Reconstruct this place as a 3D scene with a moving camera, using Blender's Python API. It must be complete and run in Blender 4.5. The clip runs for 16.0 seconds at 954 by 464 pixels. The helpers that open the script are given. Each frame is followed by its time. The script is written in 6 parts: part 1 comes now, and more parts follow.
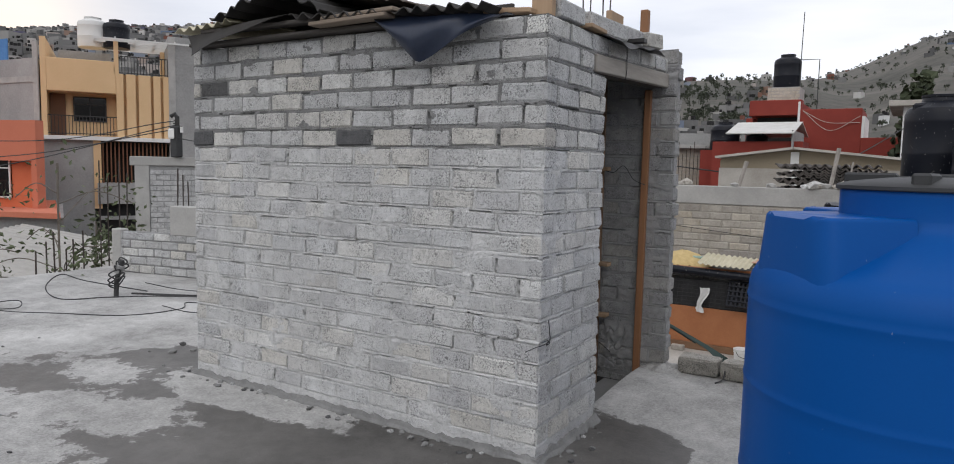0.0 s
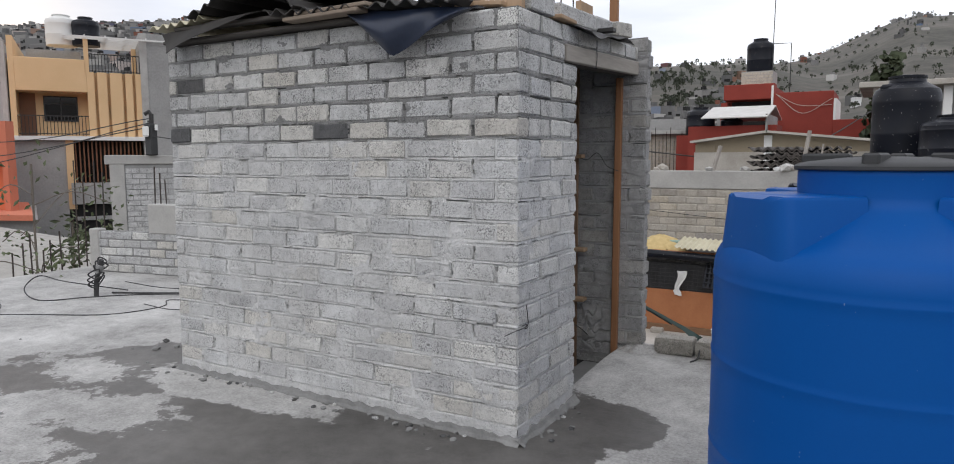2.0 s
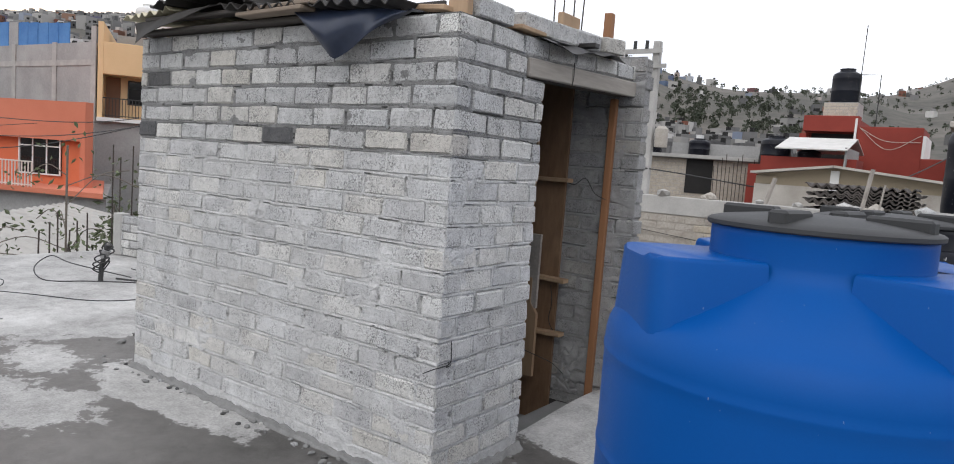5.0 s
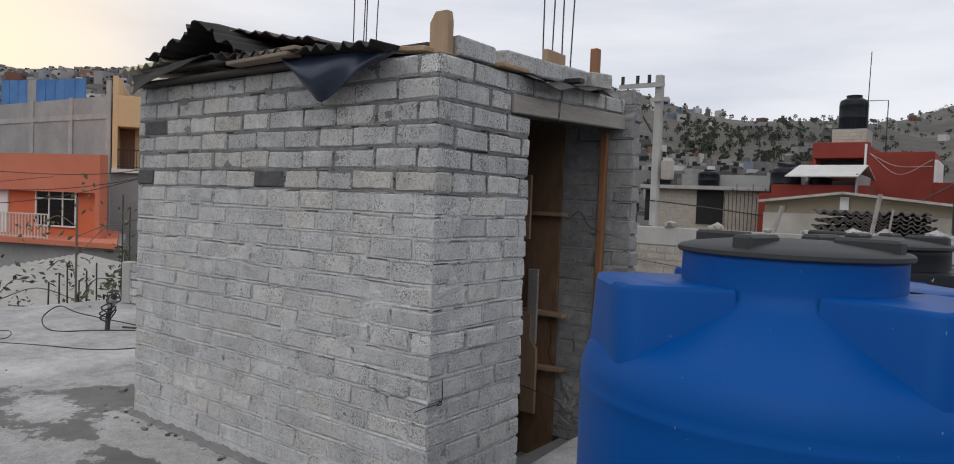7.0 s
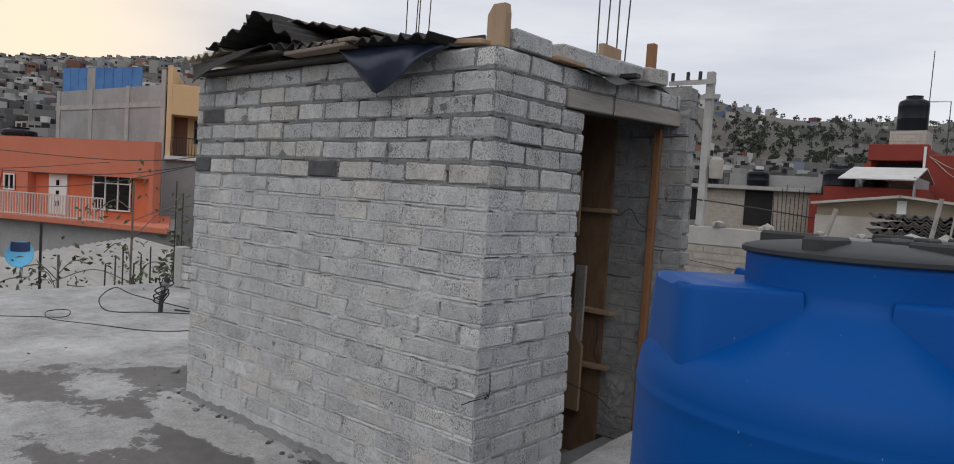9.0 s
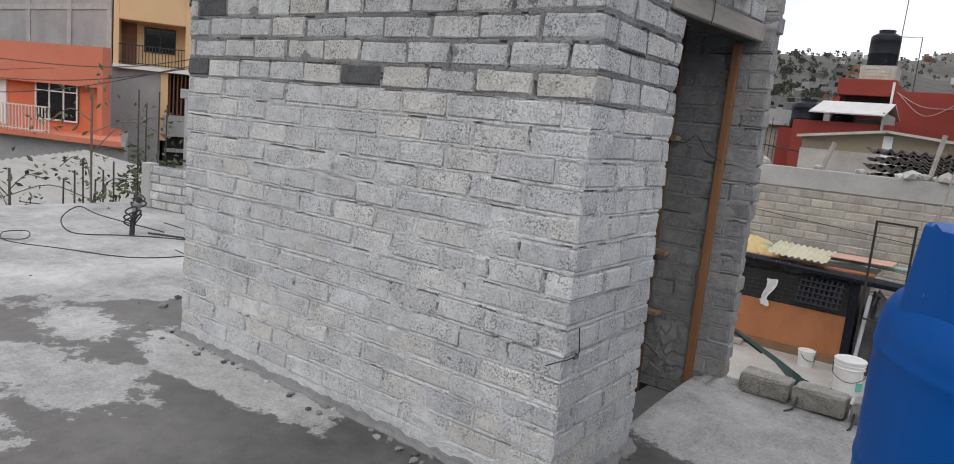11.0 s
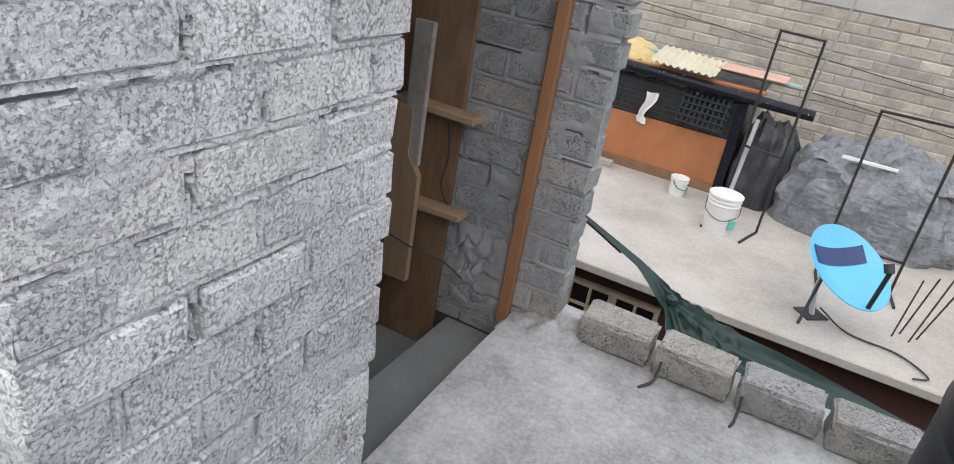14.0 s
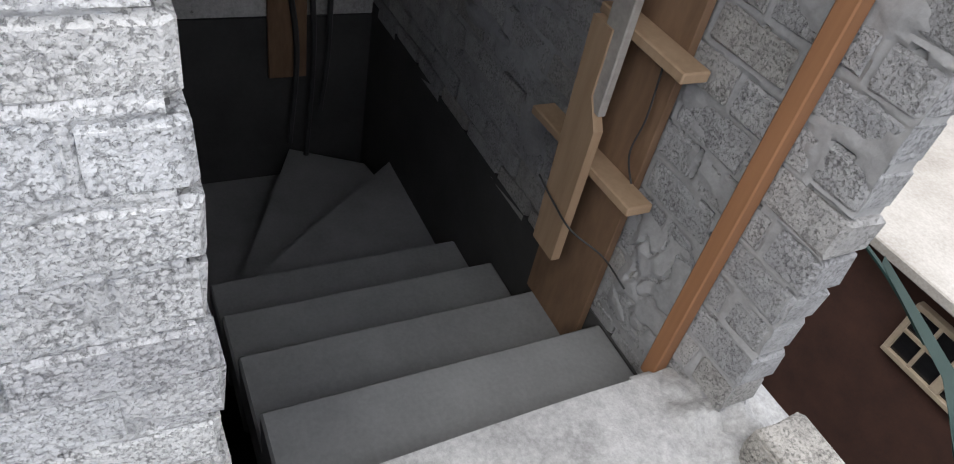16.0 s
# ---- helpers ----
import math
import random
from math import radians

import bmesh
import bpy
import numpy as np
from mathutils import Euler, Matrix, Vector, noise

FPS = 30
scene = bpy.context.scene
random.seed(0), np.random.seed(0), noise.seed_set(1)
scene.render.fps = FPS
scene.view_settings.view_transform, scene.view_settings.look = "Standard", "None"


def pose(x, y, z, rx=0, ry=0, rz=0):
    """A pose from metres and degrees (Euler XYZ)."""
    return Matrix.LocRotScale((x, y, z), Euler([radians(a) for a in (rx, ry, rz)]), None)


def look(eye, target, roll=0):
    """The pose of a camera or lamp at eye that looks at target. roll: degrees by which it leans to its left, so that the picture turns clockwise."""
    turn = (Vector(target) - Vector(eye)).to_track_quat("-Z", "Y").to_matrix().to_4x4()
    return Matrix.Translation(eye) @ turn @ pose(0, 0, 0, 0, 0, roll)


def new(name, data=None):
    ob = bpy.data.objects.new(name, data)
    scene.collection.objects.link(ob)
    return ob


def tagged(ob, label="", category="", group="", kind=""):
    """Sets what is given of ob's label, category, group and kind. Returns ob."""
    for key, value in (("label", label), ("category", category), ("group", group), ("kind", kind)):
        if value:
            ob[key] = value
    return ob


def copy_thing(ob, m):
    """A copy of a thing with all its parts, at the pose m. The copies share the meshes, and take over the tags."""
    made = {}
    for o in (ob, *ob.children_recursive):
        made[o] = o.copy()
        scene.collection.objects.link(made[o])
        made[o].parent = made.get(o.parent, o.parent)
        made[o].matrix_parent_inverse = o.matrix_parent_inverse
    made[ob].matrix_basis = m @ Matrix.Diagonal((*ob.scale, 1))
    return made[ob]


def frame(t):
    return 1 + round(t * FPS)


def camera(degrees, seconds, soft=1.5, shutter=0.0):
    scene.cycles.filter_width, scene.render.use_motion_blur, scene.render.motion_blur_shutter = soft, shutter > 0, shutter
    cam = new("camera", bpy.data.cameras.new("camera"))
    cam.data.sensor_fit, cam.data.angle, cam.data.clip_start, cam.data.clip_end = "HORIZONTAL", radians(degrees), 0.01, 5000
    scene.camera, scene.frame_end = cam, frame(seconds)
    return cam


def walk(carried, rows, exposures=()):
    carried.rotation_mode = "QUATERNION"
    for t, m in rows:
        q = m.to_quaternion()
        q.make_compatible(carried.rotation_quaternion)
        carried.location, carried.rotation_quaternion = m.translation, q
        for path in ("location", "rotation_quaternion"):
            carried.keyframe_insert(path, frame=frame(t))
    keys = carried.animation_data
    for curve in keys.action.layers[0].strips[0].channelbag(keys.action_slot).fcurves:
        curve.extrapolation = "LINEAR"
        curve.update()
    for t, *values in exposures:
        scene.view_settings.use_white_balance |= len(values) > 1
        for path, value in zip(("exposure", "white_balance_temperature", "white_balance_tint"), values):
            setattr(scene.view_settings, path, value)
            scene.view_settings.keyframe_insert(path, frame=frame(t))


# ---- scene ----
cam = camera(68.3, 16.0, soft=1.0)
EXPOSURES = [(0, 0.0), (0.8, 0.04), (1.5, 0.12), (3.0, 0.14), (4.0, 0.4), (5.0, 0.38), (7.5, -0.35), (9.0, -0.35), (11.3, 0.3), (12.5, 0.6), (13.5, 0.72), (14.5, 0.88), (15.5, 1.0), (16.0, 1.25)]
PATH = [
    (0, (-0.075, 0.146, 1.566), (-1.122, 1.841, 1.383), 1.2),
    (0.5, (-0.066, 0.155, 1.565), (-1.076, 1.868, 1.348), 0.6),
    (1, (-0.045, 0.126, 1.566), (-1.047, 1.845, 1.369), -0.0),
    (1.5, (-0.022, 0.09, 1.566), (-1.014, 1.814, 1.358), -0.2),
    (2, (-0.01, 0.075, 1.564), (-1.008, 1.795, 1.355), -0.2),
    (2.5, (0.0, 0.083, 1.563), (-0.997, 1.806, 1.371), -0.3),
    (3, (0.048, 0.106, 1.574), (-0.994, 1.797, 1.339), 1.2),
    (3.5, (0.183, 0.3, 1.519), (-0.94, 1.935, 1.268), 2.5),
    (4, (0.261, 0.521, 1.549), (-0.757, 2.212, 1.226), 1.3),
    (4.5, (0.284, 0.694, 1.614), (-0.759, 2.382, 1.365), 3.0),
    (5, (0.39, 0.764, 1.637), (-0.772, 2.381, 1.449), 4.1),
    (5.2, (0.425, 0.789, 1.636), (-0.746, 2.401, 1.459), 4.6),
    (7.5, (0.504, 0.838, 1.632), (-0.703, 2.432, 1.558), 1.8),
    (8, (0.491, 0.833, 1.64), (-0.729, 2.416, 1.553), 2.4),
    (8.5, (0.475, 0.817, 1.632), (-0.783, 2.369, 1.545), 3.0),
    (9, (0.456, 0.812, 1.627), (-0.837, 2.335, 1.524), 3.6),
    (9.2, (0.447, 0.799, 1.627), (-0.854, 2.313, 1.515), 3.7),
    (11.3, (-0.536, 1.047, 1.554), (-1.613, 2.691, 1.18), 7.1),
    (11.5, (-0.615, 1.139, 1.562), (-1.415, 2.937, 1.203), 6.3),
    (12, (-0.724, 1.525, 1.536), (-1.493, 3.301, 1.03), 2.3),
    (12.5, (-0.761, 1.939, 1.515), (-1.401, 3.712, 0.846), 3.5),
    (13, (-0.793, 2.335, 1.525), (-1.489, 4.033, 0.729), 4.3),
    (13.5, (-0.819, 2.718, 1.594), (-1.711, 4.289, 0.736), 7.1),
    (14, (-0.929, 3.021, 1.606), (-1.678, 4.663, 0.744), 9.7),
    (14.5, (-0.952, 3.324, 1.563), (-1.895, 4.826, 0.64), 9.6),
    (15, (-0.891, 3.641, 1.527), (-1.959, 4.98, 0.494), 10.2),
    (15.5, (-0.945, 3.971, 1.579), (-2.099, 5.098, 0.396), 12.1),
    (16, (-1.014, 4.164, 1.541), (-2.280, 4.994, 0.234), 13.0),
]
walk(cam, [(t, look(eye, target, roll)) for t, eye, target, roll in PATH], EXPOSURES)

# ---- world and light ----
world = bpy.data.worlds.new("overcast_sky")
scene.world = world
world.use_nodes = True
wn, wl = world.node_tree.nodes, world.node_tree.links
wn.clear()
w_out, w_bg = wn.new("ShaderNodeOutputWorld"), wn.new("ShaderNodeBackground")
w_sky = wn.new("ShaderNodeTexSky")
w_sky.sky_type, w_sky.sun_disc = "NISHITA", False
w_sky.sun_elevation, w_sky.sun_rotation = radians(48), radians(168)
w_tc, w_sep = wn.new("ShaderNodeTexCoord"), wn.new("ShaderNodeSeparateXYZ")
w_map, w_noise = wn.new("ShaderNodeMapping"), wn.new("ShaderNodeTexNoise")
w_map.inputs["Scale"].default_value = (1.0, 1.0, 5.0)
w_noise.inputs["Scale"].default_value, w_noise.inputs["Detail"].default_value = 2.2, 6
w_ramp = wn.new("ShaderNodeValToRGB")
w_ramp.color_ramp.elements[0].position, w_ramp.color_ramp.elements[0].color = 0.30, (5.8, 6.05, 6.85, 1)
w_ramp.color_ramp.elements[1].position, w_ramp.color_ramp.elements[1].color = 0.62, (8.45, 8.45, 8.8, 1)
w_mix = wn.new("ShaderNodeMix")
w_mix.data_type = "RGBA"
w_mix.inputs["Factor"].default_value = 0.88
wl.new(w_tc.outputs["Generated"], w_map.inputs["Vector"])
wl.new(w_map.outputs["Vector"], w_noise.inputs["Vector"])
wl.new(w_noise.outputs["Fac"], w_ramp.inputs["Fac"])
wl.new(w_sky.outputs["Color"], w_mix.inputs["A"])
wl.new(w_ramp.outputs["Color"], w_mix.inputs["B"])
# warm glow of the low sun behind the clouds
w_dot, w_pow, w_glow = wn.new("ShaderNodeVectorMath"), wn.new("ShaderNodeMath"), wn.new("ShaderNodeMix")
w_dot.operation, w_pow.operation, w_glow.data_type = "DOT_PRODUCT", "POWER", "RGBA"
w_dot.inputs[1].default_value = (-0.94, 0.30, 0.15)
w_pow.inputs[1].default_value = 60.0
w_glow.inputs["B"].default_value = (11.0, 9.0, 6.6, 1)
wl.new(w_tc.outputs["Generated"], w_dot.inputs[0])
wl.new(w_dot.outputs["Value"], w_pow.inputs[0])
wl.new(w_pow.outputs[0], w_glow.inputs["Factor"])
wl.new(w_mix.outputs["Result"], w_glow.inputs["A"])
wl.new(w_glow.outputs["Result"], w_bg.inputs["Color"])
w_bg.inputs["Strength"].default_value = 0.13
wl.new(w_bg.outputs["Background"], w_out.inputs["Surface"])

sun = new("sun", bpy.data.lights.new("sun", "SUN"))
sun.data.energy, sun.data.angle, sun.data.color = 0.7, radians(60), (1.0, 0.96, 0.9)
sun.matrix_world = look((3, -15, 17), (0, 0, 0))


# ---- materials ----
def material(name, color, rough=0.85, metal=0.0):
    m = bpy.data.materials.new(name)
    m.use_nodes = True
    b = m.node_tree.nodes["Principled BSDF"]
    b.inputs["Base Color"].default_value = (*color, 1)
    b.inputs["Roughness"].default_value, b.inputs["Metallic"].default_value = rough, metal
    return m


def node(m, kind, **values):
    n = m.node_tree.nodes.new(kind)
    for key, value in values.items():
        n.inputs[key].default_value = value
    return n


def link(m, a, b):
    m.node_tree.links.new(a, b)


def ramp(m, fac, stops):
    r = node(m, "ShaderNodeValToRGB")
    e = r.color_ramp.elements
    while len(e) < len(stops):
        e.new(0.5)
    for el, (p, c) in zip(e, stops):
        el.position, el.color = p, (*c, 1) if len(c) == 3 else c
    link(m, fac, r.inputs["Fac"])
    return r.outputs["Color"]


def mix(m, fac, a, b, mode="MIX"):
    n = node(m, "ShaderNodeMix")
    n.data_type, n.blend_type = "RGBA", mode
    for sock, v in (("Factor", fac), ("A", a), ("B", b)):
        if hasattr(v, "is_linked"):
            link(m, v, n.inputs[sock])
        else:
            n.inputs[sock].default_value = v if sock == "Factor" else (*v, 1)
    return n.outputs["Result"]


def math_node(m, op, a, b=0.0, c=0.0):
    n = node(m, "ShaderNodeMath")
    n.operation = op
    for i, v in enumerate((a, b, c)):
        if hasattr(v, "is_linked"):
            link(m, v, n.inputs[i])
        else:
            n.inputs[i].default_value = v
    return n.outputs[0]


def coords(m, scale=(1, 1, 1), world_space=True):
    """World or object coordinates in metres."""
    mp = node(m, "ShaderNodeMapping", Scale=scale)
    if world_space:
        link(m, node(m, "ShaderNodeNewGeometry").outputs["Position"], mp.inputs["Vector"])
    else:
        link(m, node(m, "ShaderNodeTexCoord").outputs["Object"], mp.inputs["Vector"])
    return mp.outputs["Vector"]


def noise_tex(m, vec, scale, detail=4, rough=0.55):
    n = node(m, "ShaderNodeTexNoise", Scale=scale, Detail=detail, Roughness=rough)
    link(m, vec, n.inputs["Vector"])
    return n.outputs["Fac"]


def bump(m, height, strength, distance):
    b = node(m, "ShaderNodeBump", Strength=strength, Distance=distance)
    link(m, height, b.inputs["Height"])
    link(m, b.outputs["Normal"], m.node_tree.nodes["Principled BSDF"].inputs["Normal"])


def paint(m, socket, where="Base Color"):
    link(m, socket, m.node_tree.nodes["Principled BSDF"].inputs[where])


def mottled(name, a, b, rough=0.85, scale=3.0, fine=60.0, bump_d=0.002, metal=0.0, stretch=(1, 1, 1), vary=0.0, local=False):
    """Two-scale noise between two colours, with fine relief; vary: brightness change from object to object."""
    m = material(name, a, rough, metal)
    v = coords(m, stretch, not local)
    big, small = noise_tex(m, v, scale, 5, 0.6), noise_tex(m, v, fine, 4, 0.6)
    f = math_node(m, "ADD", math_node(m, "MULTIPLY", big, 0.65), math_node(m, "MULTIPLY", small, 0.35))
    col = ramp(m, f, [(0.32, a), (0.68, b)])
    if vary:
        r = node(m, "ShaderNodeObjectInfo").outputs["Random"]
        col = mix(m, 1.0, col, ramp(m, r, [(0.0, (1 - vary,) * 3), (1.0, (1 + vary,) * 3)]), "MULTIPLY")
    paint(m, col)
    paint(m, math_node(m, "MULTIPLY_ADD", small, 0.25, rough - 0.12), "Roughness")
    if bump_d:
        bump(m, f, 0.7, bump_d)
    return m


def block_material(name, dark, light, pit=0.35, vary=0.16, wash=0.0):
    """Lightweight concrete block: bubbly grains with dark pits, stained and partly washed with cement."""
    m = material(name, light, 0.95)
    v = coords(m)
    vor = node(m, "ShaderNodeTexVoronoi", Scale=108.0, Randomness=1.0)
    vor.feature = "F1"
    warp = node(m, "ShaderNodeTexNoise", Scale=120.0, Detail=3.0)
    link(m, v, warp.inputs["Vector"])
    wv = node(m, "ShaderNodeMix")
    wv.data_type, wv.blend_type = "RGBA", "LINEAR_LIGHT"
    wv.inputs["Factor"].default_value = 0.005
    link(m, v, wv.inputs["A"])
    link(m, warp.outputs["Color"], wv.inputs["B"])
    link(m, wv.outputs["Result"], vor.inputs["Vector"])
    big, mid = noise_tex(m, v, 4.0, 5), noise_tex(m, v, 22.0, 5, 0.7)
    tone = ramp(m, math_node(m, "ADD", math_node(m, "MULTIPLY", big, 0.5), math_node(m, "MULTIPLY", mid, 0.5)), [(0.33, dark), (0.66, light)])
    coarse = ramp(m, noise_tex(m, v, 9.0, 3), [(0.42, (0, 0, 0)), (0.6, (1, 1, 1))])
    pits = ramp(m, vor.outputs["Distance"], [(0.5, (0, 0, 0)), (0.8, (1, 1, 1))])
    pitf = math_node(m, "MULTIPLY", math_node(m, "MULTIPLY", pits, coarse), pit)
    col = mix(m, pitf, tone, tuple(c * 0.25 for c in dark))
    vor2 = node(m, "ShaderNodeTexVoronoi", Scale=108.0, Randomness=1.0)
    vor2.feature = "DISTANCE_TO_EDGE"
    link(m, wv.outputs["Result"], vor2.inputs["Vector"])
    crack = ramp(m, vor2.outputs["Distance"], [(0.0, (0, 0, 0)), (0.10, (1, 1, 1))])
    gaps = math_node(m, "MULTIPLY", math_node(m, "SUBTRACT", 1.0, crack), ramp(m, noise_tex(m, v, 14.0, 4, 0.7), [(0.43, (0, 0, 0)), (0.60, (1, 1, 1))]))
    col = mix(m, math_node(m, "MULTIPLY", gaps, 0.38 * pit), col, tuple(c * 0.22 for c in dark))
    fine_n, coarse_n = noise_tex(m, v, 125.0, 4, 0.7), noise_tex(m, v, 58.0, 4, 0.7)
    pores = ramp(m, math_node(m, "MAXIMUM", fine_n, math_node(m, "SUBTRACT", coarse_n, 0.02)), [(0.55, (0, 0, 0)), (0.65, (1, 1, 1))])
    col = mix(m, math_node(m, "MULTIPLY", pores, 0.68 * pit), col, tuple(c * 0.32 for c in dark))
    r = node(m, "ShaderNodeObjectInfo").outputs["Random"]
    if vary:
        col = mix(m, 1.0, col, ramp(m, r, [(0.0, (1 - vary, 1 - vary, 1 - vary * 0.9)), (0.3, (1, 1, 0.995)), (0.5, (0.93, 0.94, 0.955)), (0.7, (1, 0.985, 0.96)), (0.85, (1.02, 0.985, 0.92)), (1.0, (1 + vary, 1 + vary, 1 + vary * 0.9))]), "MULTIPLY")
    if wash:
        sep = node(m, "ShaderNodeSeparateXYZ")
        link(m, v, sep.inputs["Vector"])
        wn1 = ramp(m, noise_tex(m, v, 7.0, 6, 0.65), [(0.4, (0, 0, 0)), (0.62, (1, 1, 1))])
        col = mix(m, math_node(m, "MULTIPLY", wn1, wash), col, (0.60, 0.60, 0.59))
    paint(m, col)
    dome = math_node(m, "MULTIPLY", vor.outputs["Distance"], vor.outputs["Distance"])
    h = math_node(m, "MULTIPLY_ADD", dome, -0.45, math_node(m, "MULTIPLY", mid, 1.0))
    h = math_node(m, "ADD", h, math_node(m, "MULTIPLY_ADD", pores, -0.55, math_node(m, "MULTIPLY", coarse_n, 0.9)))
    bump(m, h, 1.0, 0.0048)
    return m


M_BLOCK = block_material("lightweight_block", (0.43, 0.43, 0.424), (0.69, 0.69, 0.68), 0.8, 0.17)
M_BLOCK_WASHED = block_material("cement_washed_block", (0.48, 0.48, 0.476), (0.73, 0.73, 0.72), 0.72, 0.15, 0.22)
# Cement-smeared inner wall, its colour also lowered for the shade indoors.
M_BLOCK_INNER = block_material("smeared_shaded_block", (0.25, 0.25, 0.25), (0.44, 0.44, 0.437), 0.5, 0.14)
M_MORTAR_INNER = mottled("smeared_shaded_mortar", (0.24, 0.24, 0.238), (0.37, 0.37, 0.367), 0.95, 8, 80, 0.006)
M_BLOCK_DARK = block_material("dark_block", (0.07, 0.07, 0.072), (0.16, 0.16, 0.16), 0.6, 0.2)
M_BLOCK_PALE = block_material("chipped_pale_block", (0.44, 0.42, 0.385), (0.66, 0.635, 0.59), 0.7, 0.1)
M_MORTAR = mottled("cement_mortar", (0.15, 0.15, 0.147), (0.28, 0.28, 0.273), 0.95, 6, 90, 0.006)
M_MORTAR_PALE = block_material("pale_mortar", (0.49, 0.49, 0.487), (0.70, 0.70, 0.69), 0.36, 0.0)
M_MORTAR_GREY = block_material("grey_mortar", (0.17, 0.17, 0.167), (0.31, 0.31, 0.305), 0.5, 0.0)
M_CONCRETE = mottled("bare_concrete", (0.30, 0.295, 0.28), (0.46, 0.45, 0.43), 0.9, 2.0, 45, 0.004)
# Concrete darkened so that the stairwell's shade sits in its colour.
M_CONCRETE_SHADE = mottled("shade_darkened_concrete", (0.035, 0.035, 0.034), (0.068, 0.067, 0.065), 0.85, 3.0, 40, 0.004)
M_STEP = mottled("smooth_step_concrete", (0.165, 0.165, 0.163), (0.26, 0.26, 0.256), 0.85, 3.0, 70, 0.0015)
M_WOOD = mottled("raw_pine", (0.27, 0.175, 0.10), (0.44, 0.31, 0.20), 0.75, 3, 40, 0.0015, 0, (1, 1, 0.12))
M_WOOD_RED = mottled("stained_pine_post", (0.20, 0.088, 0.036), (0.33, 0.16, 0.075), 0.65, 3, 40, 0.0012, 0, (1, 1, 0.08))
M_WOOD_GREY = mottled("weathered_board", (0.22, 0.20, 0.18), (0.42, 0.39, 0.35), 0.9, 3, 50, 0.002, 0, (1, 0.1, 1))
M_PLY = mottled("brown_plywood", (0.10, 0.052, 0.026), (0.28, 0.175, 0.105), 0.7, 2.2, 30, 0.001, 0, (1, 1, 0.25))
M_WOOD_DARK = mottled("dark_timber", (0.035, 0.03, 0.027), (0.09, 0.08, 0.07), 0.8, 4, 40, 0.002, 0, (0.2, 1, 1))
M_BLUE = mottled("blue_polyethylene", (0.0003, 0.063, 0.27), (0.0005, 0.074, 0.305), 0.40, 1.2, 160, 0.0004)
M_BLACK_PLASTIC = mottled("black_polyethylene", (0.005, 0.006, 0.010), (0.009, 0.011, 0.018), 0.40, 1.5, 120, 0.0006)

M_BLUE.node_tree.nodes["Principled BSDF"].inputs["Specular IOR Level"].default_value = 0.13
M_BLACK_PLASTIC.node_tree.nodes["Principled BSDF"].inputs["Specular IOR Level"].default_value = 0.25


def speckle(m, scale, cut, amount, color=(0.5, 0.5, 0.48)):
    """Pale dust and lime specks over a material."""
    b = m.node_tree.nodes["Principled BSDF"]
    old = b.inputs["Base Color"].links[0].from_socket
    v = coords(m, (1, 1, 0.45))
    f = math_node(m, "MULTIPLY", ramp(m, noise_tex(m, v, scale, 2, 0.4), [(cut, (0, 0, 0)), (cut + 0.02, (1, 1, 1))]), amount)
    paint(m, mix(m, f, old, color))


speckle(M_BLACK_PLASTIC, 42, 0.715, 0.6)
speckle(M_BLUE, 95, 0.775, 0.3)
M_LID = mottled("grey_black_lid", (0.022, 0.023, 0.024), (0.04, 0.041, 0.042), 0.62, 3, 140, 0.0006)
M_STEEL = mottled("rusty_rebar", (0.03, 0.026, 0.024), (0.07, 0.05, 0.04), 0.7, 20, 120, 0.001)
M_BLACK_IRON = mottled("black_painted_iron", (0.012, 0.012, 0.012), (0.03, 0.028, 0.026), 0.5, 8, 90, 0.0005)
M_CABLE = mottled("black_cable", (0.02, 0.02, 0.021), (0.05, 0.05, 0.05), 0.6, 6, 60, 0)
M_ROOFING = mottled("tarred_corrugated_sheet", (0.014, 0.013, 0.012), (0.05, 0.046, 0.042), 0.8, 5, 60, 0.002)
M_TARP = mottled("dark_plastic_sheet", (0.010, 0.016, 0.034), (0.022, 0.032, 0.060), 0.34, 3, 40, 0.001)
M_CORR_PALE = mottled("yellowed_corrugated_sheet", (0.42, 0.38, 0.26), (0.60, 0.56, 0.42), 0.7, 4, 50, 0.001)


# ---- mesh helpers ----
def part(name, bm, mat, parent=None, label=""):
    me = bpy.data.meshes.new(name)
    bm.normal_update()
    bm.to_mesh(me)
    bm.free()
    me.materials.append(mat)
    ob = new(name, me)
    ob.parent = parent
    return tagged(ob, label)


def thing(name, label, category, m=None, group="", kind=""):
    ob = new(name)
    ob.empty_display_size = 0.1
    if m is not None:
        ob.matrix_basis = m
    return tagged(ob, label, category, group, kind)


def smooth(ob, angle=35):
    for p in ob.data.polygons:
        p.use_smooth = True
    ob.data.set_sharp_from_angle(angle=radians(angle))
    return ob


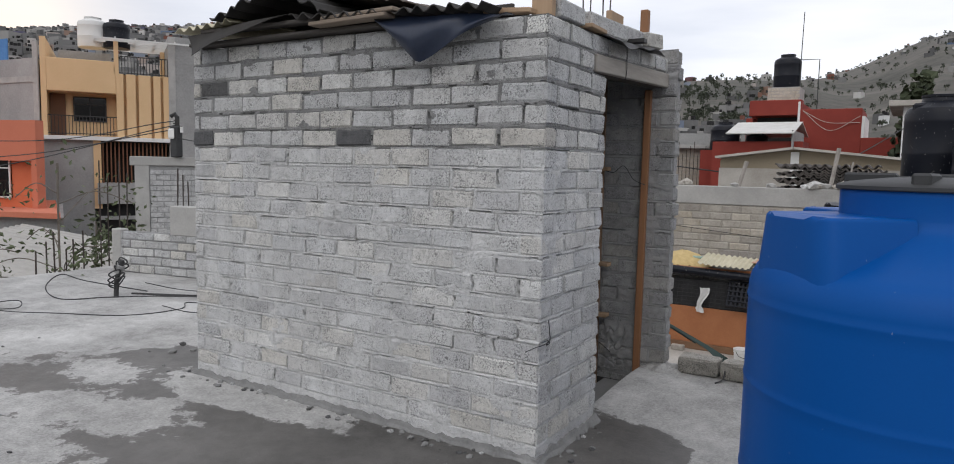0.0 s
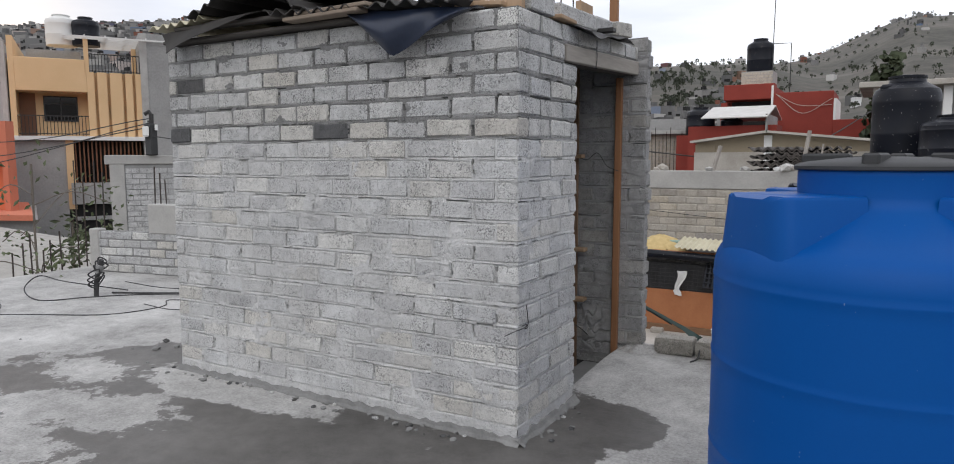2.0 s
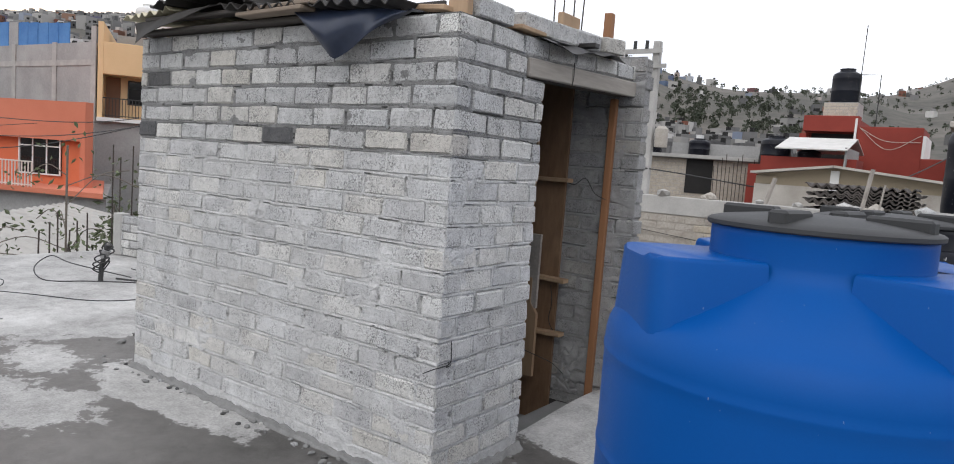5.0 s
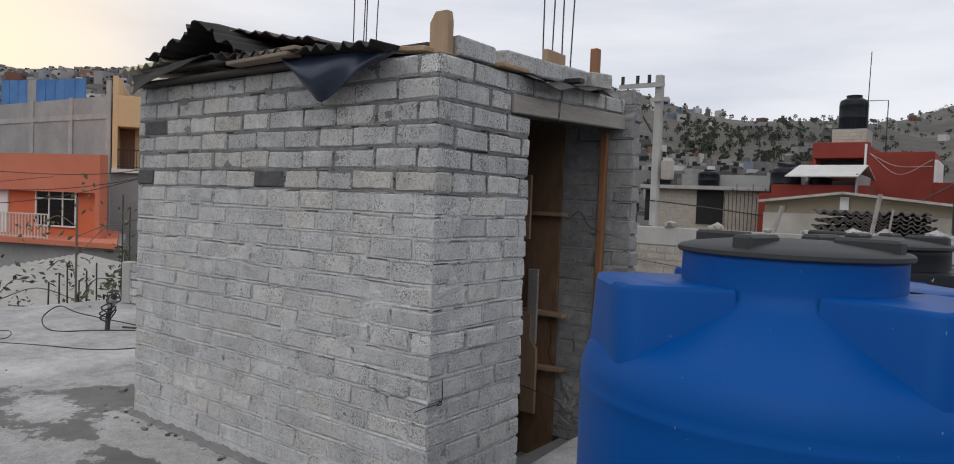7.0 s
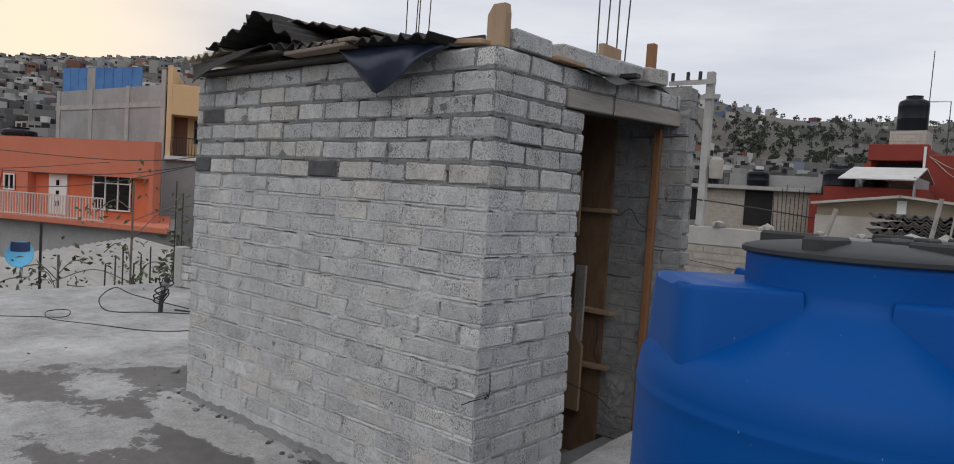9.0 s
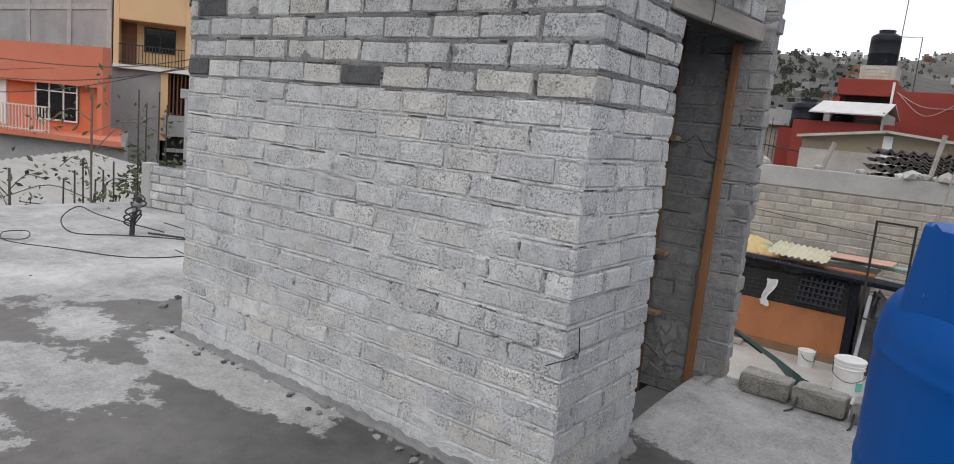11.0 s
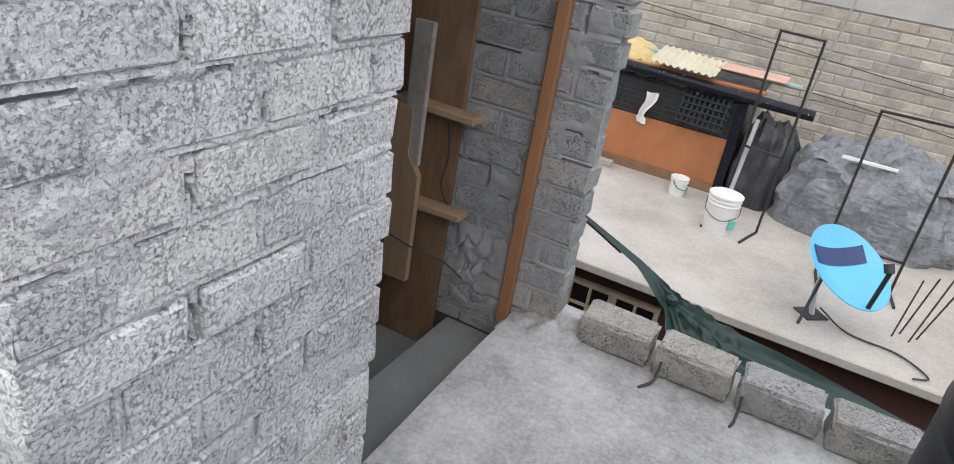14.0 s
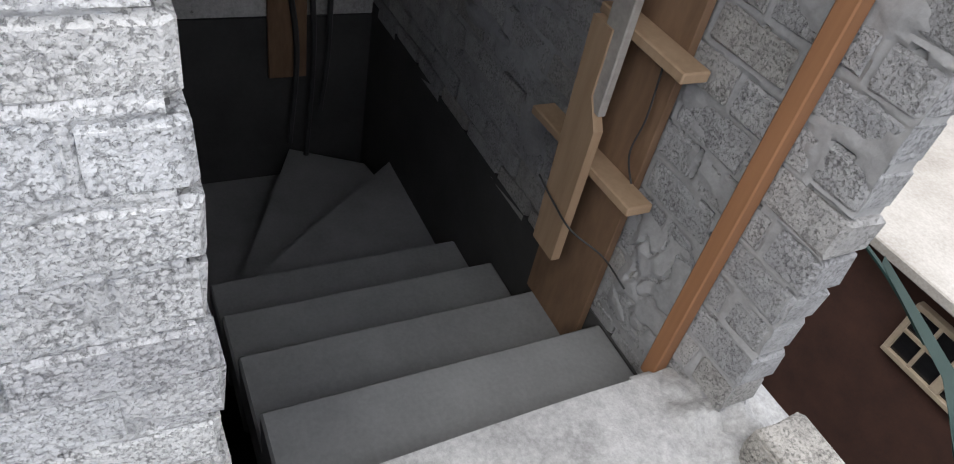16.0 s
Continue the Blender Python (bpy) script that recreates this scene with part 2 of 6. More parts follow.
def box(bm, x0, x1, y0, y1, z0, z1, m=None, bevel=0.0):
    """A box, with its edges bevelled, turned by m."""
    made = bmesh.ops.create_cube(bm, size=1)["verts"]
    t = Matrix.Translation(((x0 + x1) / 2, (y0 + y1) / 2, (z0 + z1) / 2)) @ Matrix.Diagonal((abs(x1 - x0), abs(y1 - y0), abs(z1 - z0), 1))
    bmesh.ops.transform(bm, matrix=t, verts=made)
    if bevel:
        edges = list({e for v in made for e in v.link_edges})
        made = bmesh.ops.bevel(bm, geom=edges, offset=bevel, segments=1, profile=0.5, affect="EDGES")["verts"]
    if m is not None:
        bmesh.ops.transform(bm, matrix=m, verts=list(made))
    return bm


def boxed(*a, **k):
    return box(bmesh.new(), *a, **k)


def lathe(profile, n=64, z_turn=0.0):
    """A closed solid of revolution from (radius, height) pairs, bottom to top."""
    bm = bmesh.new()
    rings = []
    for r, z in profile:
        rings.append([bm.verts.new((r * math.cos(2 * math.pi * i / n + z_turn), r * math.sin(2 * math.pi * i / n + z_turn), z)) for i in range(n)])
    for a, b in zip(rings, rings[1:]):
        for i in range(n):
            bm.faces.new((a[i], a[(i + 1) % n], b[(i + 1) % n], b[i]))
    bm.faces.new(rings[0][::-1])
    bm.faces.new(rings[-1])
    return bm


def tube(points, r, n=6, bm=None, loop=False):
    """A rod or cable of radius r along the points."""
    bm = bm or bmesh.new()
    pts = [Vector(p) for p in points]
    rings = []
    side = Vector((0.31, 0.57, 0.76))
    for i, p in enumerate(pts):
        d = (pts[min(i + 1, len(pts) - 1)] - pts[max(i - 1, 0)]).normalized()
        u = d.cross(side)
        if u.length < 1e-3:
            u = d.cross(Vector((1, 0, 0)))
        u.normalize()
        side = u.cross(d).normalized()
        w = d.cross(u)
        rings.append([bm.verts.new(p + r * (u * math.cos(2 * math.pi * k / n) + w * math.sin(2 * math.pi * k / n))) for k in range(n)])
    for a, b in zip(rings, rings[1:]):
        for k in range(n):
            bm.faces.new((a[k], a[(k + 1) % n], b[(k + 1) % n], b[k]))
    bm.faces.new(rings[0][::-1])
    bm.faces.new(rings[-1])
    return bm


def curve_points(keys, steps=8):
    """Catmull-Rom points through the keys."""
    k = [Vector(p) for p in keys]
    k = [2 * k[0] - k[1]] + k + [2 * k[-1] - k[-2]]
    out = []
    for a, b, c, d in zip(k, k[1:], k[2:], k[3:]):
        for s in range(steps):
            t = s / steps
            out.append(0.5 * ((2 * b) + (c - a) * t + (2 * a - 5 * b + 4 * c - d) * t * t + (3 * b - a - 3 * c + d) * t ** 3))
    return out + [k[-2]]


def sheet(nx, ny, f, thick=0.004):
    """A sheet with thickness: f(u, v) gives a place for u, v in 0..1."""
    bm = bmesh.new()
    top = [[bm.verts.new(f(i / nx, j / ny)) for j in range(ny + 1)] for i in range(nx + 1)]
    faces = [bm.faces.new((top[i][j], top[i + 1][j], top[i + 1][j + 1], top[i][j + 1])) for i in range(nx) for j in range(ny)]
    bm.normal_update()
    bmesh.ops.solidify(bm, geom=faces, thickness=thick)
    return bm


def fractal(x, y, z=0.0, octaves=4):
    return noise.fractal(Vector((x, y, z)), 1.0, 2.0, octaves)


# ---- floor of the roof terrace ----
M_FLOOR = material("terrace_screed", (0.5, 0.5, 0.48), 0.9)


def build_floor_material():
    m = M_FLOOR
    v = coords(m)
    big, mid, fine = noise_tex(m, v, 1.3, 6, 0.6), noise_tex(m, v, 9.0, 6, 0.65), noise_tex(m, v, 120.0, 3, 0.6)
    grit = noise_tex(m, v, 55.0, 5, 0.75)
    dry = ramp(m, math_node(m, "ADD", math_node(m, "MULTIPLY", big, 0.42), math_node(m, "ADD", math_node(m, "MULTIPLY", mid, 0.24), math_node(m, "MULTIPLY", grit, 0.34))), [(0.37, (0.20, 0.197, 0.19)), (0.48, (0.36, 0.356, 0.345)), (0.61, (0.56, 0.556, 0.54))])
    wet = ramp(m, math_node(m, "ADD", math_node(m, "MULTIPLY", big, 0.6), math_node(m, "MULTIPLY", mid, 0.4)), [(0.34, (0.045, 0.042, 0.038)), (0.66, (0.128, 0.122, 0.114))])
    sep = node(m, "ShaderNodeSeparateXYZ")
    link(m, v, sep.inputs["Vector"])
    sx, sy = sep.outputs["X"], sep.outputs["Y"]

    def blob(cx, cy, rx, ry, edge=1.0):
        """Above 0 inside an ellipse on the floor."""
        dx = math_node(m, "DIVIDE", math_node(m, "SUBTRACT", sx, cx), rx)
        dy = math_node(m, "DIVIDE", math_node(m, "SUBTRACT", sy, cy), ry)
        d = math_node(m, "ADD", math_node(m, "MULTIPLY", dx, dx), math_node(m, "MULTIPLY", dy, dy))
        return math_node(m, "MULTIPLY", math_node(m, "SUBTRACT", 1.0, math_node(m, "SQRT", d)), edge)

    field = blob(-3.6, 1.6, 2.6, 2.55)
    for args in ((-1.75, 3.6, 0.55, 0.75), (-1.35, 3.9, 0.33, 0.38), (-4.9, 3.2, 0.65, 0.75)):
        field = math_node(m, "MAXIMUM", field, blob(*args))
    for args in ((-3.85, 3.27, 0.95, 0.26, 0.42), (-4.2, 2.62, 0.50, 0.28, 0.22), (-4.8, 2.38, 0.6, 0.24, 0.22), (-4.35, 1.95, 0.65, 0.34, 0.26), (-5.2, 3.05, 0.45, 0.2, 0.12), (-5.5, 2.1, 0.8, 0.3, 0.24)):
        field = math_node(m, "MINIMUM", field, math_node(m, "MULTIPLY", blob(*args), -1.0))
    wob = math_node(m, "MULTIPLY", math_node(m, "SUBTRACT", noise_tex(m, v, 2.6, 9, 0.72), 0.5), 1.0)
    wetf = ramp(m, math_node(m, "ADD", math_node(m, "MULTIPLY_ADD", wob, 1.0, field), 0.5), [(0.485, (0, 0, 0)), (0.52, (1, 1, 1))])
    wetf = math_node(m, "MULTIPLY", wetf, 0.93)
    col = mix(m, wetf, dry, wet)
    specks = ramp(m, noise_tex(m, v, 34.0, 4, 0.7), [(0.70, (0, 0, 0)), (0.76, (1, 1, 1))])
    col = mix(m, math_node(m, "MULTIPLY", specks, 0.55), col, (0.10, 0.10, 0.095))
    paint(m, col)
    paint(m, math_node(m, "MULTIPLY_ADD", wetf, -0.42, 0.9), "Roughness")
    h = math_node(m, "ADD", math_node(m, "MULTIPLY", mid, 0.7), math_node(m, "MULTIPLY", fine, 0.3))
    bump(m, h, 0.8, 0.007)


build_floor_material()


def floor_height(x, y):
    """Gentle waves; the screed rises towards the doorway and the kerb."""
    z = 0.014 * fractal(x * 0.45, y * 0.45, 3.0) + 0.004 * fractal(x * 2.3, y * 2.3, 7.0)
    up = max(0.0, min(1.0, (y - 4.25) / 0.9)) * max(0.0, min(1.0, (x + 2.2) / 0.3))
    return z + 0.045 * up * up * (3 - 2 * up)


def floor_patch(name, x0, x1, y0, y1, step, mat, z_bottom):
    nx, ny = max(1, round((x1 - x0) / step)), max(1, round((y1 - y0) / step))
    bm = bmesh.new()
    g = [[bm.verts.new((x0 + (x1 - x0) * i / nx, y0 + (y1 - y0) * j / ny, floor_height(x0 + (x1 - x0) * i / nx, y0 + (y1 - y0) * j / ny))) for j in range(ny + 1)] for i in range(nx + 1)]
    for i in range(nx):
        for j in range(ny):
            bm.faces.new((g[i][j], g[i + 1][j], g[i + 1][j + 1], g[i][j + 1]))
    rim = [g[i][0] for i in range(nx)] + [g[nx][j] for j in range(ny)] + [g[i][ny] for i in range(nx, 0, -1)] + [g[0][j] for j in range(ny, 0, -1)]
    low = [bm.verts.new((v.co.x, v.co.y, z_bottom)) for v in rim]
    for i in range(len(rim)):
        k = (i + 1) % len(rim)
        bm.faces.new((rim[k], rim[i], low[i], low[k]))
    bm.faces.new(low)
    return smooth(part(name, bm, mat), 40)


FX0, FX1, FY0, FY1 = -10.1, 4.5, -7.0, 5.66
for nm, a in (("floor_main", (FX0, FX1, FY0, 3.47)), ("floor_west", (FX0, -4.42, 3.47, FY1 + 2.0)), ("floor_east", (-1.80, FX1, 3.47, FY1))):
    tagged(floor_patch(nm, *a, 0.10, M_FLOOR, -0.16), "pale cement screed of the roof terrace, partly wet", "floor", kind="structure")


# ---- the stair house of concrete blocks ----
ROW, Z0, DEEP = 0.1137, 0.08, 0.13


def block_mesh(length, depth, height, seed):
    """A block with worn, uneven arrises."""
    rnd = random.Random(seed)
    bm = boxed(-length / 2, length / 2, -depth / 2, depth / 2, -height / 2, height / 2, bevel=0.010)
    for v in bm.verts:
        v.co += Vector((rnd.uniform(-1, 1), rnd.uniform(-1, 1), rnd.uniform(-1, 1))) * 0.0050
    me = bpy.data.meshes.new("block")
    bm.to_mesh(me)
    bm.free()
    return me


BLOCKS = {}


def block_piece(length, mat, seed):
    key = (round(length, 2), mat.name, seed % 5)
    if key not in BLOCKS:
        me = block_mesh(key[0], DEEP, ROW - 0.014, seed)
        me.materials.append(mat)
        BLOCKS[key] = me
    return BLOCKS[key]


def lay_block(length, mat, m, parent, rnd, name="brick"):
    ob = new(name, block_piece(length, mat, rnd.randrange(5)))
    ob.parent = parent
    ob.matrix_basis = m @ pose(rnd.uniform(-.004, .004), rnd.uniform(-.003, .003), rnd.uniform(-.004, .004), rnd.uniform(-.6, .6), rnd.uniform(-.8, .8), rnd.uniform(-.4, .4))
    return ob


def course(row, start, end, first, joint=0.013, length=0.274):
    """The pieces of one course: (centre, length), beginning with a piece of the length first."""
    out, s, ln = [], start, first
    while s < end - 0.045:
        ln = min(ln, end - s)
        out.append((s + ln / 2, ln))
        s += ln + joint
        ln = length + 0.022 * math.sin(row * 12.9 + len(out) * 78.2)
    return out


def mortar_sheet(name, place, w, v0, v1, joints, proud, smear, mat, parent, seed, step=0.0065, cracks=0.3):
    """Uneven mortar squeezed out of the joints and smeared over the blocks: place(u, v, out) gives a point."""
    nx, ny = round(w / step), round((v1 - v0) / step)
    r = random.Random(seed)
    open_at = {(row, k): (r.uniform(0.0, 0.5), r.uniform(0.5, 1.0)) for row, us in joints.items() for k in range(len(us)) if r.random() < cracks}
    verts, faces = [], []
    for j in range(ny + 1):
        v = v0 + (v1 - v0) * j / ny
        q = (v - Z0) / ROW
        row = math.floor(q)
        us = sorted((u, k) for k, u in enumerate(joints.get(row, ())))
        for i in range(nx + 1):
            u = w * i / nx
            n1, n2 = fractal(u * 26, v * 26, seed, 2), fractal(u * 70, v * 70, seed + 2, 2)
            dv = abs(q - round(q)) * ROW
            du, key = min(((abs(u - s), k) for s, k in us), default=(1.0, -1))
            d = (min(du, dv) if row >= 0 else 0.0) + 0.005 * n1 + 0.002 * n2
            t = max(0.0, min(1.0, (d - 0.005) / 0.007))
            t = t * t * (3 - 2 * t)
            o = (1 - t) * (proud + 0.0022 * n1 + 0.0016 * n2) + t * (-0.013 + smear * max(0.0, fractal(u * 4, v * 6, seed + 5, 4) + 0.05) + 0.002 * n2)
            below = (q - round(q)) * ROW + 0.002 * n1
            if -0.0085 < below < -0.002 and row >= 0 and fractal(u * 6, round(q) * 3.7, seed + 9, 2) > 0.20:
                o = -0.026
            if (row, key) in open_at:
                lo, hi = open_at[row, key]
                if lo < q - row < hi and abs(u - joints[row][key] - 0.004 * math.sin(v * 90 + key)) < 0.0045:
                    o = -0.030
            verts.append(place(u, v, o))
    for j in range(ny):
        for i in range(nx):
            k = j * (nx + 1) + i
            faces.append((k, k + 1, k + nx + 2, k + nx + 1))
    me = bpy.data.meshes.new(name)
    me.from_pydata(verts, [], faces)
    me.materials.append(mat)
    ob = new(name, me)
    ob.parent = parent
    return smooth(ob, 60)


XL, XR, YF, YB = -4.50, -1.69, 3.405, 5.42   # outer left, outer right, outer front, inner back
JAMB = 4.225                                 # near side of the doorway
XE = -1.61                                   # free end of the back wall

ROWS = 20
wall_front = tagged(part("wall_front", boxed(XL + 0.016, XR - 0.016, YF + 0.034, YF + DEEP - 0.004, 0.0, Z0 + ROWS * ROW - 0.01), M_MORTAR), "rough grey concrete block wall of the stair house", "wall", kind="structure")
rnd = random.Random(4)
SPECIAL = {(14, 0): M_BLOCK_PALE, (14, 3): M_BLOCK_PALE, (14, 4): M_BLOCK_DARK, (14, 9): M_BLOCK_DARK, (17, 8): M_BLOCK_DARK}
WIDE = XR - XL
front_joints = {}
for row in range(ROWS):
    z = Z0 + (row + 0.5) * ROW
    pieces = course(row, 0.0, WIDE, 0.274) if row % 2 == 0 else course(row, DEEP + 0.013, WIDE, 0.274)
    front_joints[row] = [WIDE - c - ln / 2 - 0.0095 for c, ln in pieces[:-1]] + ([WIDE - DEEP - 0.0095] if row % 2 else [])
    for i, (c, ln) in enumerate(pieces):
        lay_block(ln, SPECIAL.get((row, i)) or (M_BLOCK if row >= 14 else M_BLOCK_WASHED), pose(XR - c, YF + DEEP / 2, z), wall_front, rnd)


def front_point(u, v, o):
    return (XL + 0.003 + u, YF - o, v)


mortar_sheet("mortar", front_point, WIDE - 0.006, 0.0, Z0 + 14 * ROW, front_joints, -0.0022, 0.020, M_MORTAR_PALE, wall_front, 11)
mortar_sheet("mortar", front_point, WIDE - 0.006, Z0 + 14 * ROW, Z0 + ROWS * ROW - 0.006, front_joints, -0.0055, 0.012, M_MORTAR_GREY, wall_front, 31, 0.0075, 0.5)

wall_side = tagged(part("wall_side", boxed(XR - DEEP + 0.004, XR - 0.034, YF + DEEP, JAMB - 0.02, 0.0, Z0 + 18 * ROW - 0.005), M_MORTAR), "concrete block wall beside the stair doorway", "wall", kind="structure")
TURN_Z = pose(0, 0, 0, 0, 0, 90)
LIFT = pose(XR, 4.03, Z0 + 18 * ROW, 2.2) @ pose(-XR, -4.03, -Z0 - 18 * ROW)   # the lintel and what lies on it rise a little
side_joints = {}
for row in range(ROWS):
    z = Z0 + (row + 0.5) * ROW
    end = JAMB if row < 18 else 4.02 if row == 18 else 5.50
    pieces = course(row, YF, end, 0.274) if row % 2 else course(row, YF + DEEP + 0.013, end, 0.274)
    side_joints[row] = [c + ln / 2 + 0.0035 - YF for c, ln in pieces[:-1]] + ([] if row % 2 else [DEEP + 0.0035])
    for c, ln in pieces:
        place = pose(XR - DEEP / 2, c, z) @ TURN_Z
        last = row < 19 and c + ln / 2 > end - 0.06
        lay_block(ln + (rnd.uniform(-0.022, 0.006) if last else 0), M_BLOCK if row >= 14 else M_BLOCK_WASHED, LIFT @ place if row == 19 and c > 4.1 else place, wall_side, rnd)


def side_point(u, v, o):
    return (XR + o, YF + 0.003 + u, v)


mortar_sheet("mortar", side_point, JAMB - YF - 0.03, 0.0, Z0 + 14 * ROW, side_joints, -0.0022, 0.020, M_MORTAR_PALE, wall_side, 23, cracks=0.4)
mortar_sheet("mortar", side_point, JAMB - YF - 0.03, Z0 + 14 * ROW, Z0 + 18 * ROW, side_joints, -0.0055, 0.012, M_MORTAR_GREY, wall_side, 37, 0.0075, 0.5)
mortar_sheet("mortar", side_point, 4.02 - YF, Z0 + 18 * ROW, Z0 + 20 * ROW - 0.006, side_joints, -0.0055, 0.012, M_MORTAR_GREY, wall_side, 41, 0.0075, 0.5)
part("mortar", boxed(XR - DEEP + 0.006, XR - 0.034, YF + DEEP, 4.0, Z0 + 18 * ROW - 0.005, Z0 + 20 * ROW - 0.012), M_MORTAR, wall_side)
part("mortar", boxed(XR - DEEP + 0.006, XR - 0.011, 4.05, 5.49, Z0 + 19 * ROW - 0.003, Z0 + 20 * ROW - 0.014, m=LIFT), M_MORTAR_GREY, wall_side)

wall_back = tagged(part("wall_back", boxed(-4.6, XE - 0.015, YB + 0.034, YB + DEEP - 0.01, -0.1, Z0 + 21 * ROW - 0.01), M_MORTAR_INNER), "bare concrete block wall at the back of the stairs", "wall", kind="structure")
back_joints = {}
for row in range(-2, 21):
    z = Z0 + (row + 0.5) * ROW
    pieces = course(row, 0.0, 3.0, 0.274 if row % 2 else 0.13)
    back_joints[row] = [c + ln / 2 + 0.0065 for c, ln in pieces[:-1]]
    for c, ln in pieces:
        jut = rnd.uniform(-0.014, 0.006) if c - ln / 2 < 0.01 and row >= 0 else 0
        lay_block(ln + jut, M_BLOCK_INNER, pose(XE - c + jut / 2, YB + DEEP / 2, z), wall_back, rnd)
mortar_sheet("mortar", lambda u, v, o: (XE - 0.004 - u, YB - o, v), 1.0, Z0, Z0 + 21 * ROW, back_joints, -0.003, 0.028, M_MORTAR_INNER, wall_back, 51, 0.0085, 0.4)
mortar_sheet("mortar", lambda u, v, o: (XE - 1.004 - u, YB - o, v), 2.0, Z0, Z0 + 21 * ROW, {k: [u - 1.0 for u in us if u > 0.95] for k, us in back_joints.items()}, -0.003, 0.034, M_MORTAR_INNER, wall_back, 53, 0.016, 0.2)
wall_left = tagged(part("wall_left", boxed(XL + 0.0, XL + DEEP, YF + DEEP, YB, 0.0, Z0 + 20 * ROW), M_BLOCK), "grey block end wall of the stair house", "wall", kind="structure")

# walls of the stairwell below the terrace, their shade put into the colour
tagged(part("wall_stairwell_back", boxed(-6.4, XE, YB - 0.0, YB + 0.2, -4.0, -0.1), M_CONCRETE_SHADE), "plastered wall of the stairwell, coloured as shade", "wall", kind="structure")
tagged(part("wall_stairwell_front", boxed(-6.4, -1.72, 3.36, 3.46, -4.0, -0.17), M_CONCRETE_SHADE), "plastered wall of the stairwell, coloured as shade", "wall", kind="structure")
tagged(part("wall_stairwell_end", boxed(-4.62, -4.42, 3.46, YB, -4.0, -0.17), M_CONCRETE_SHADE), "plastered wall at the foot of the stairs, coloured as shade", "wall", kind="structure")
tagged(part("wall_stairwell_east", boxed(-1.795, -1.70, 3.46, YB, -4.0, -0.165), M_CONCRETE_SHADE), "plastered wall of the stairwell, coloured as shade", "wall", kind="structure")
tagged(part("floor_stairwell", boxed(-6.4, -1.7, 3.46, YB, -4.1, -4.0), M_CONCRETE_SHADE), "concrete floor at the foot of the stairs, coloured as shade", "floor", kind="structure")

# stairs, going down inwards, then winding
stairs = thing("stairs", "bare grey concrete stairs going down into the dark", "stairs")
for k in range(4):
    x = -2.10 - 0.335 * k
    z = -0.10 - 0.18 * k
    bm = boxed(x, -1.70 if k == 0 else x + 0.36, 4.34, YB - 0.002, z - 0.22, z, bevel=0.008)
    part("step", bm, M_STEP, stairs)
for k, (a0, a1) in enumerate(((0, 32), (32, 62), (62, 92))):
    bm = bmesh.new()
    z = -0.82 - 0.18 * k
    cx, cy = -3.10, 4.34
    pts = [(cx, cy)] + [(cx + 1.5 * math.cos(radians(90 + a)) , cy + 1.5 * math.sin(radians(90 + a))) for a in (a0, (a0 + a1) / 2, a1 + 3)]
    pts = [(max(-4.42, px), min(YB - 0.002, py)) for px, py in pts]
    lo = [bm.verts.new((px, py, z - 0.22)) for px, py in pts]
    hi = [bm.verts.new((px, py, z)) for px, py in pts]
    bm.faces.new(hi)
    bm.faces.new(lo[::-1])
    for i in range(4):
        bm.faces.new((lo[i], lo[(i + 1) % 4], hi[(i + 1) % 4], hi[i]))
    part("winder", bm, M_STEP, stairs)


# things left standing at the foot of the stairs
tagged(part("plank", boxed(-4.405, -4.375, 4.10, 4.20, -1.36, 1.9, bevel=0.004), M_WOOD_GREY), "pale plank standing in the dark stairwell", "plank")
tagged(part("plank", boxed(-4.41, -4.385, 4.86, 5.06, -0.5, 1.6, bevel=0.004), M_PLY), "brown board hanging in the dark stairwell", "board")
for dy, z0 in ((0.0, -0.9), (0.09, -1.1), (0.17, -0.7)):
    tagged(part("cable", tube(curve_points([(-4.36, 4.95 + dy, 1.4), (-4.34, 4.92 + dy * 1.4, 0.4), (-4.36, 5.0 + dy, -0.3), (-4.35, 4.96 + dy, z0)]), 0.016), M_CABLE), "black cable hanging in the stairwell", "cable", "cables in the stairwell")

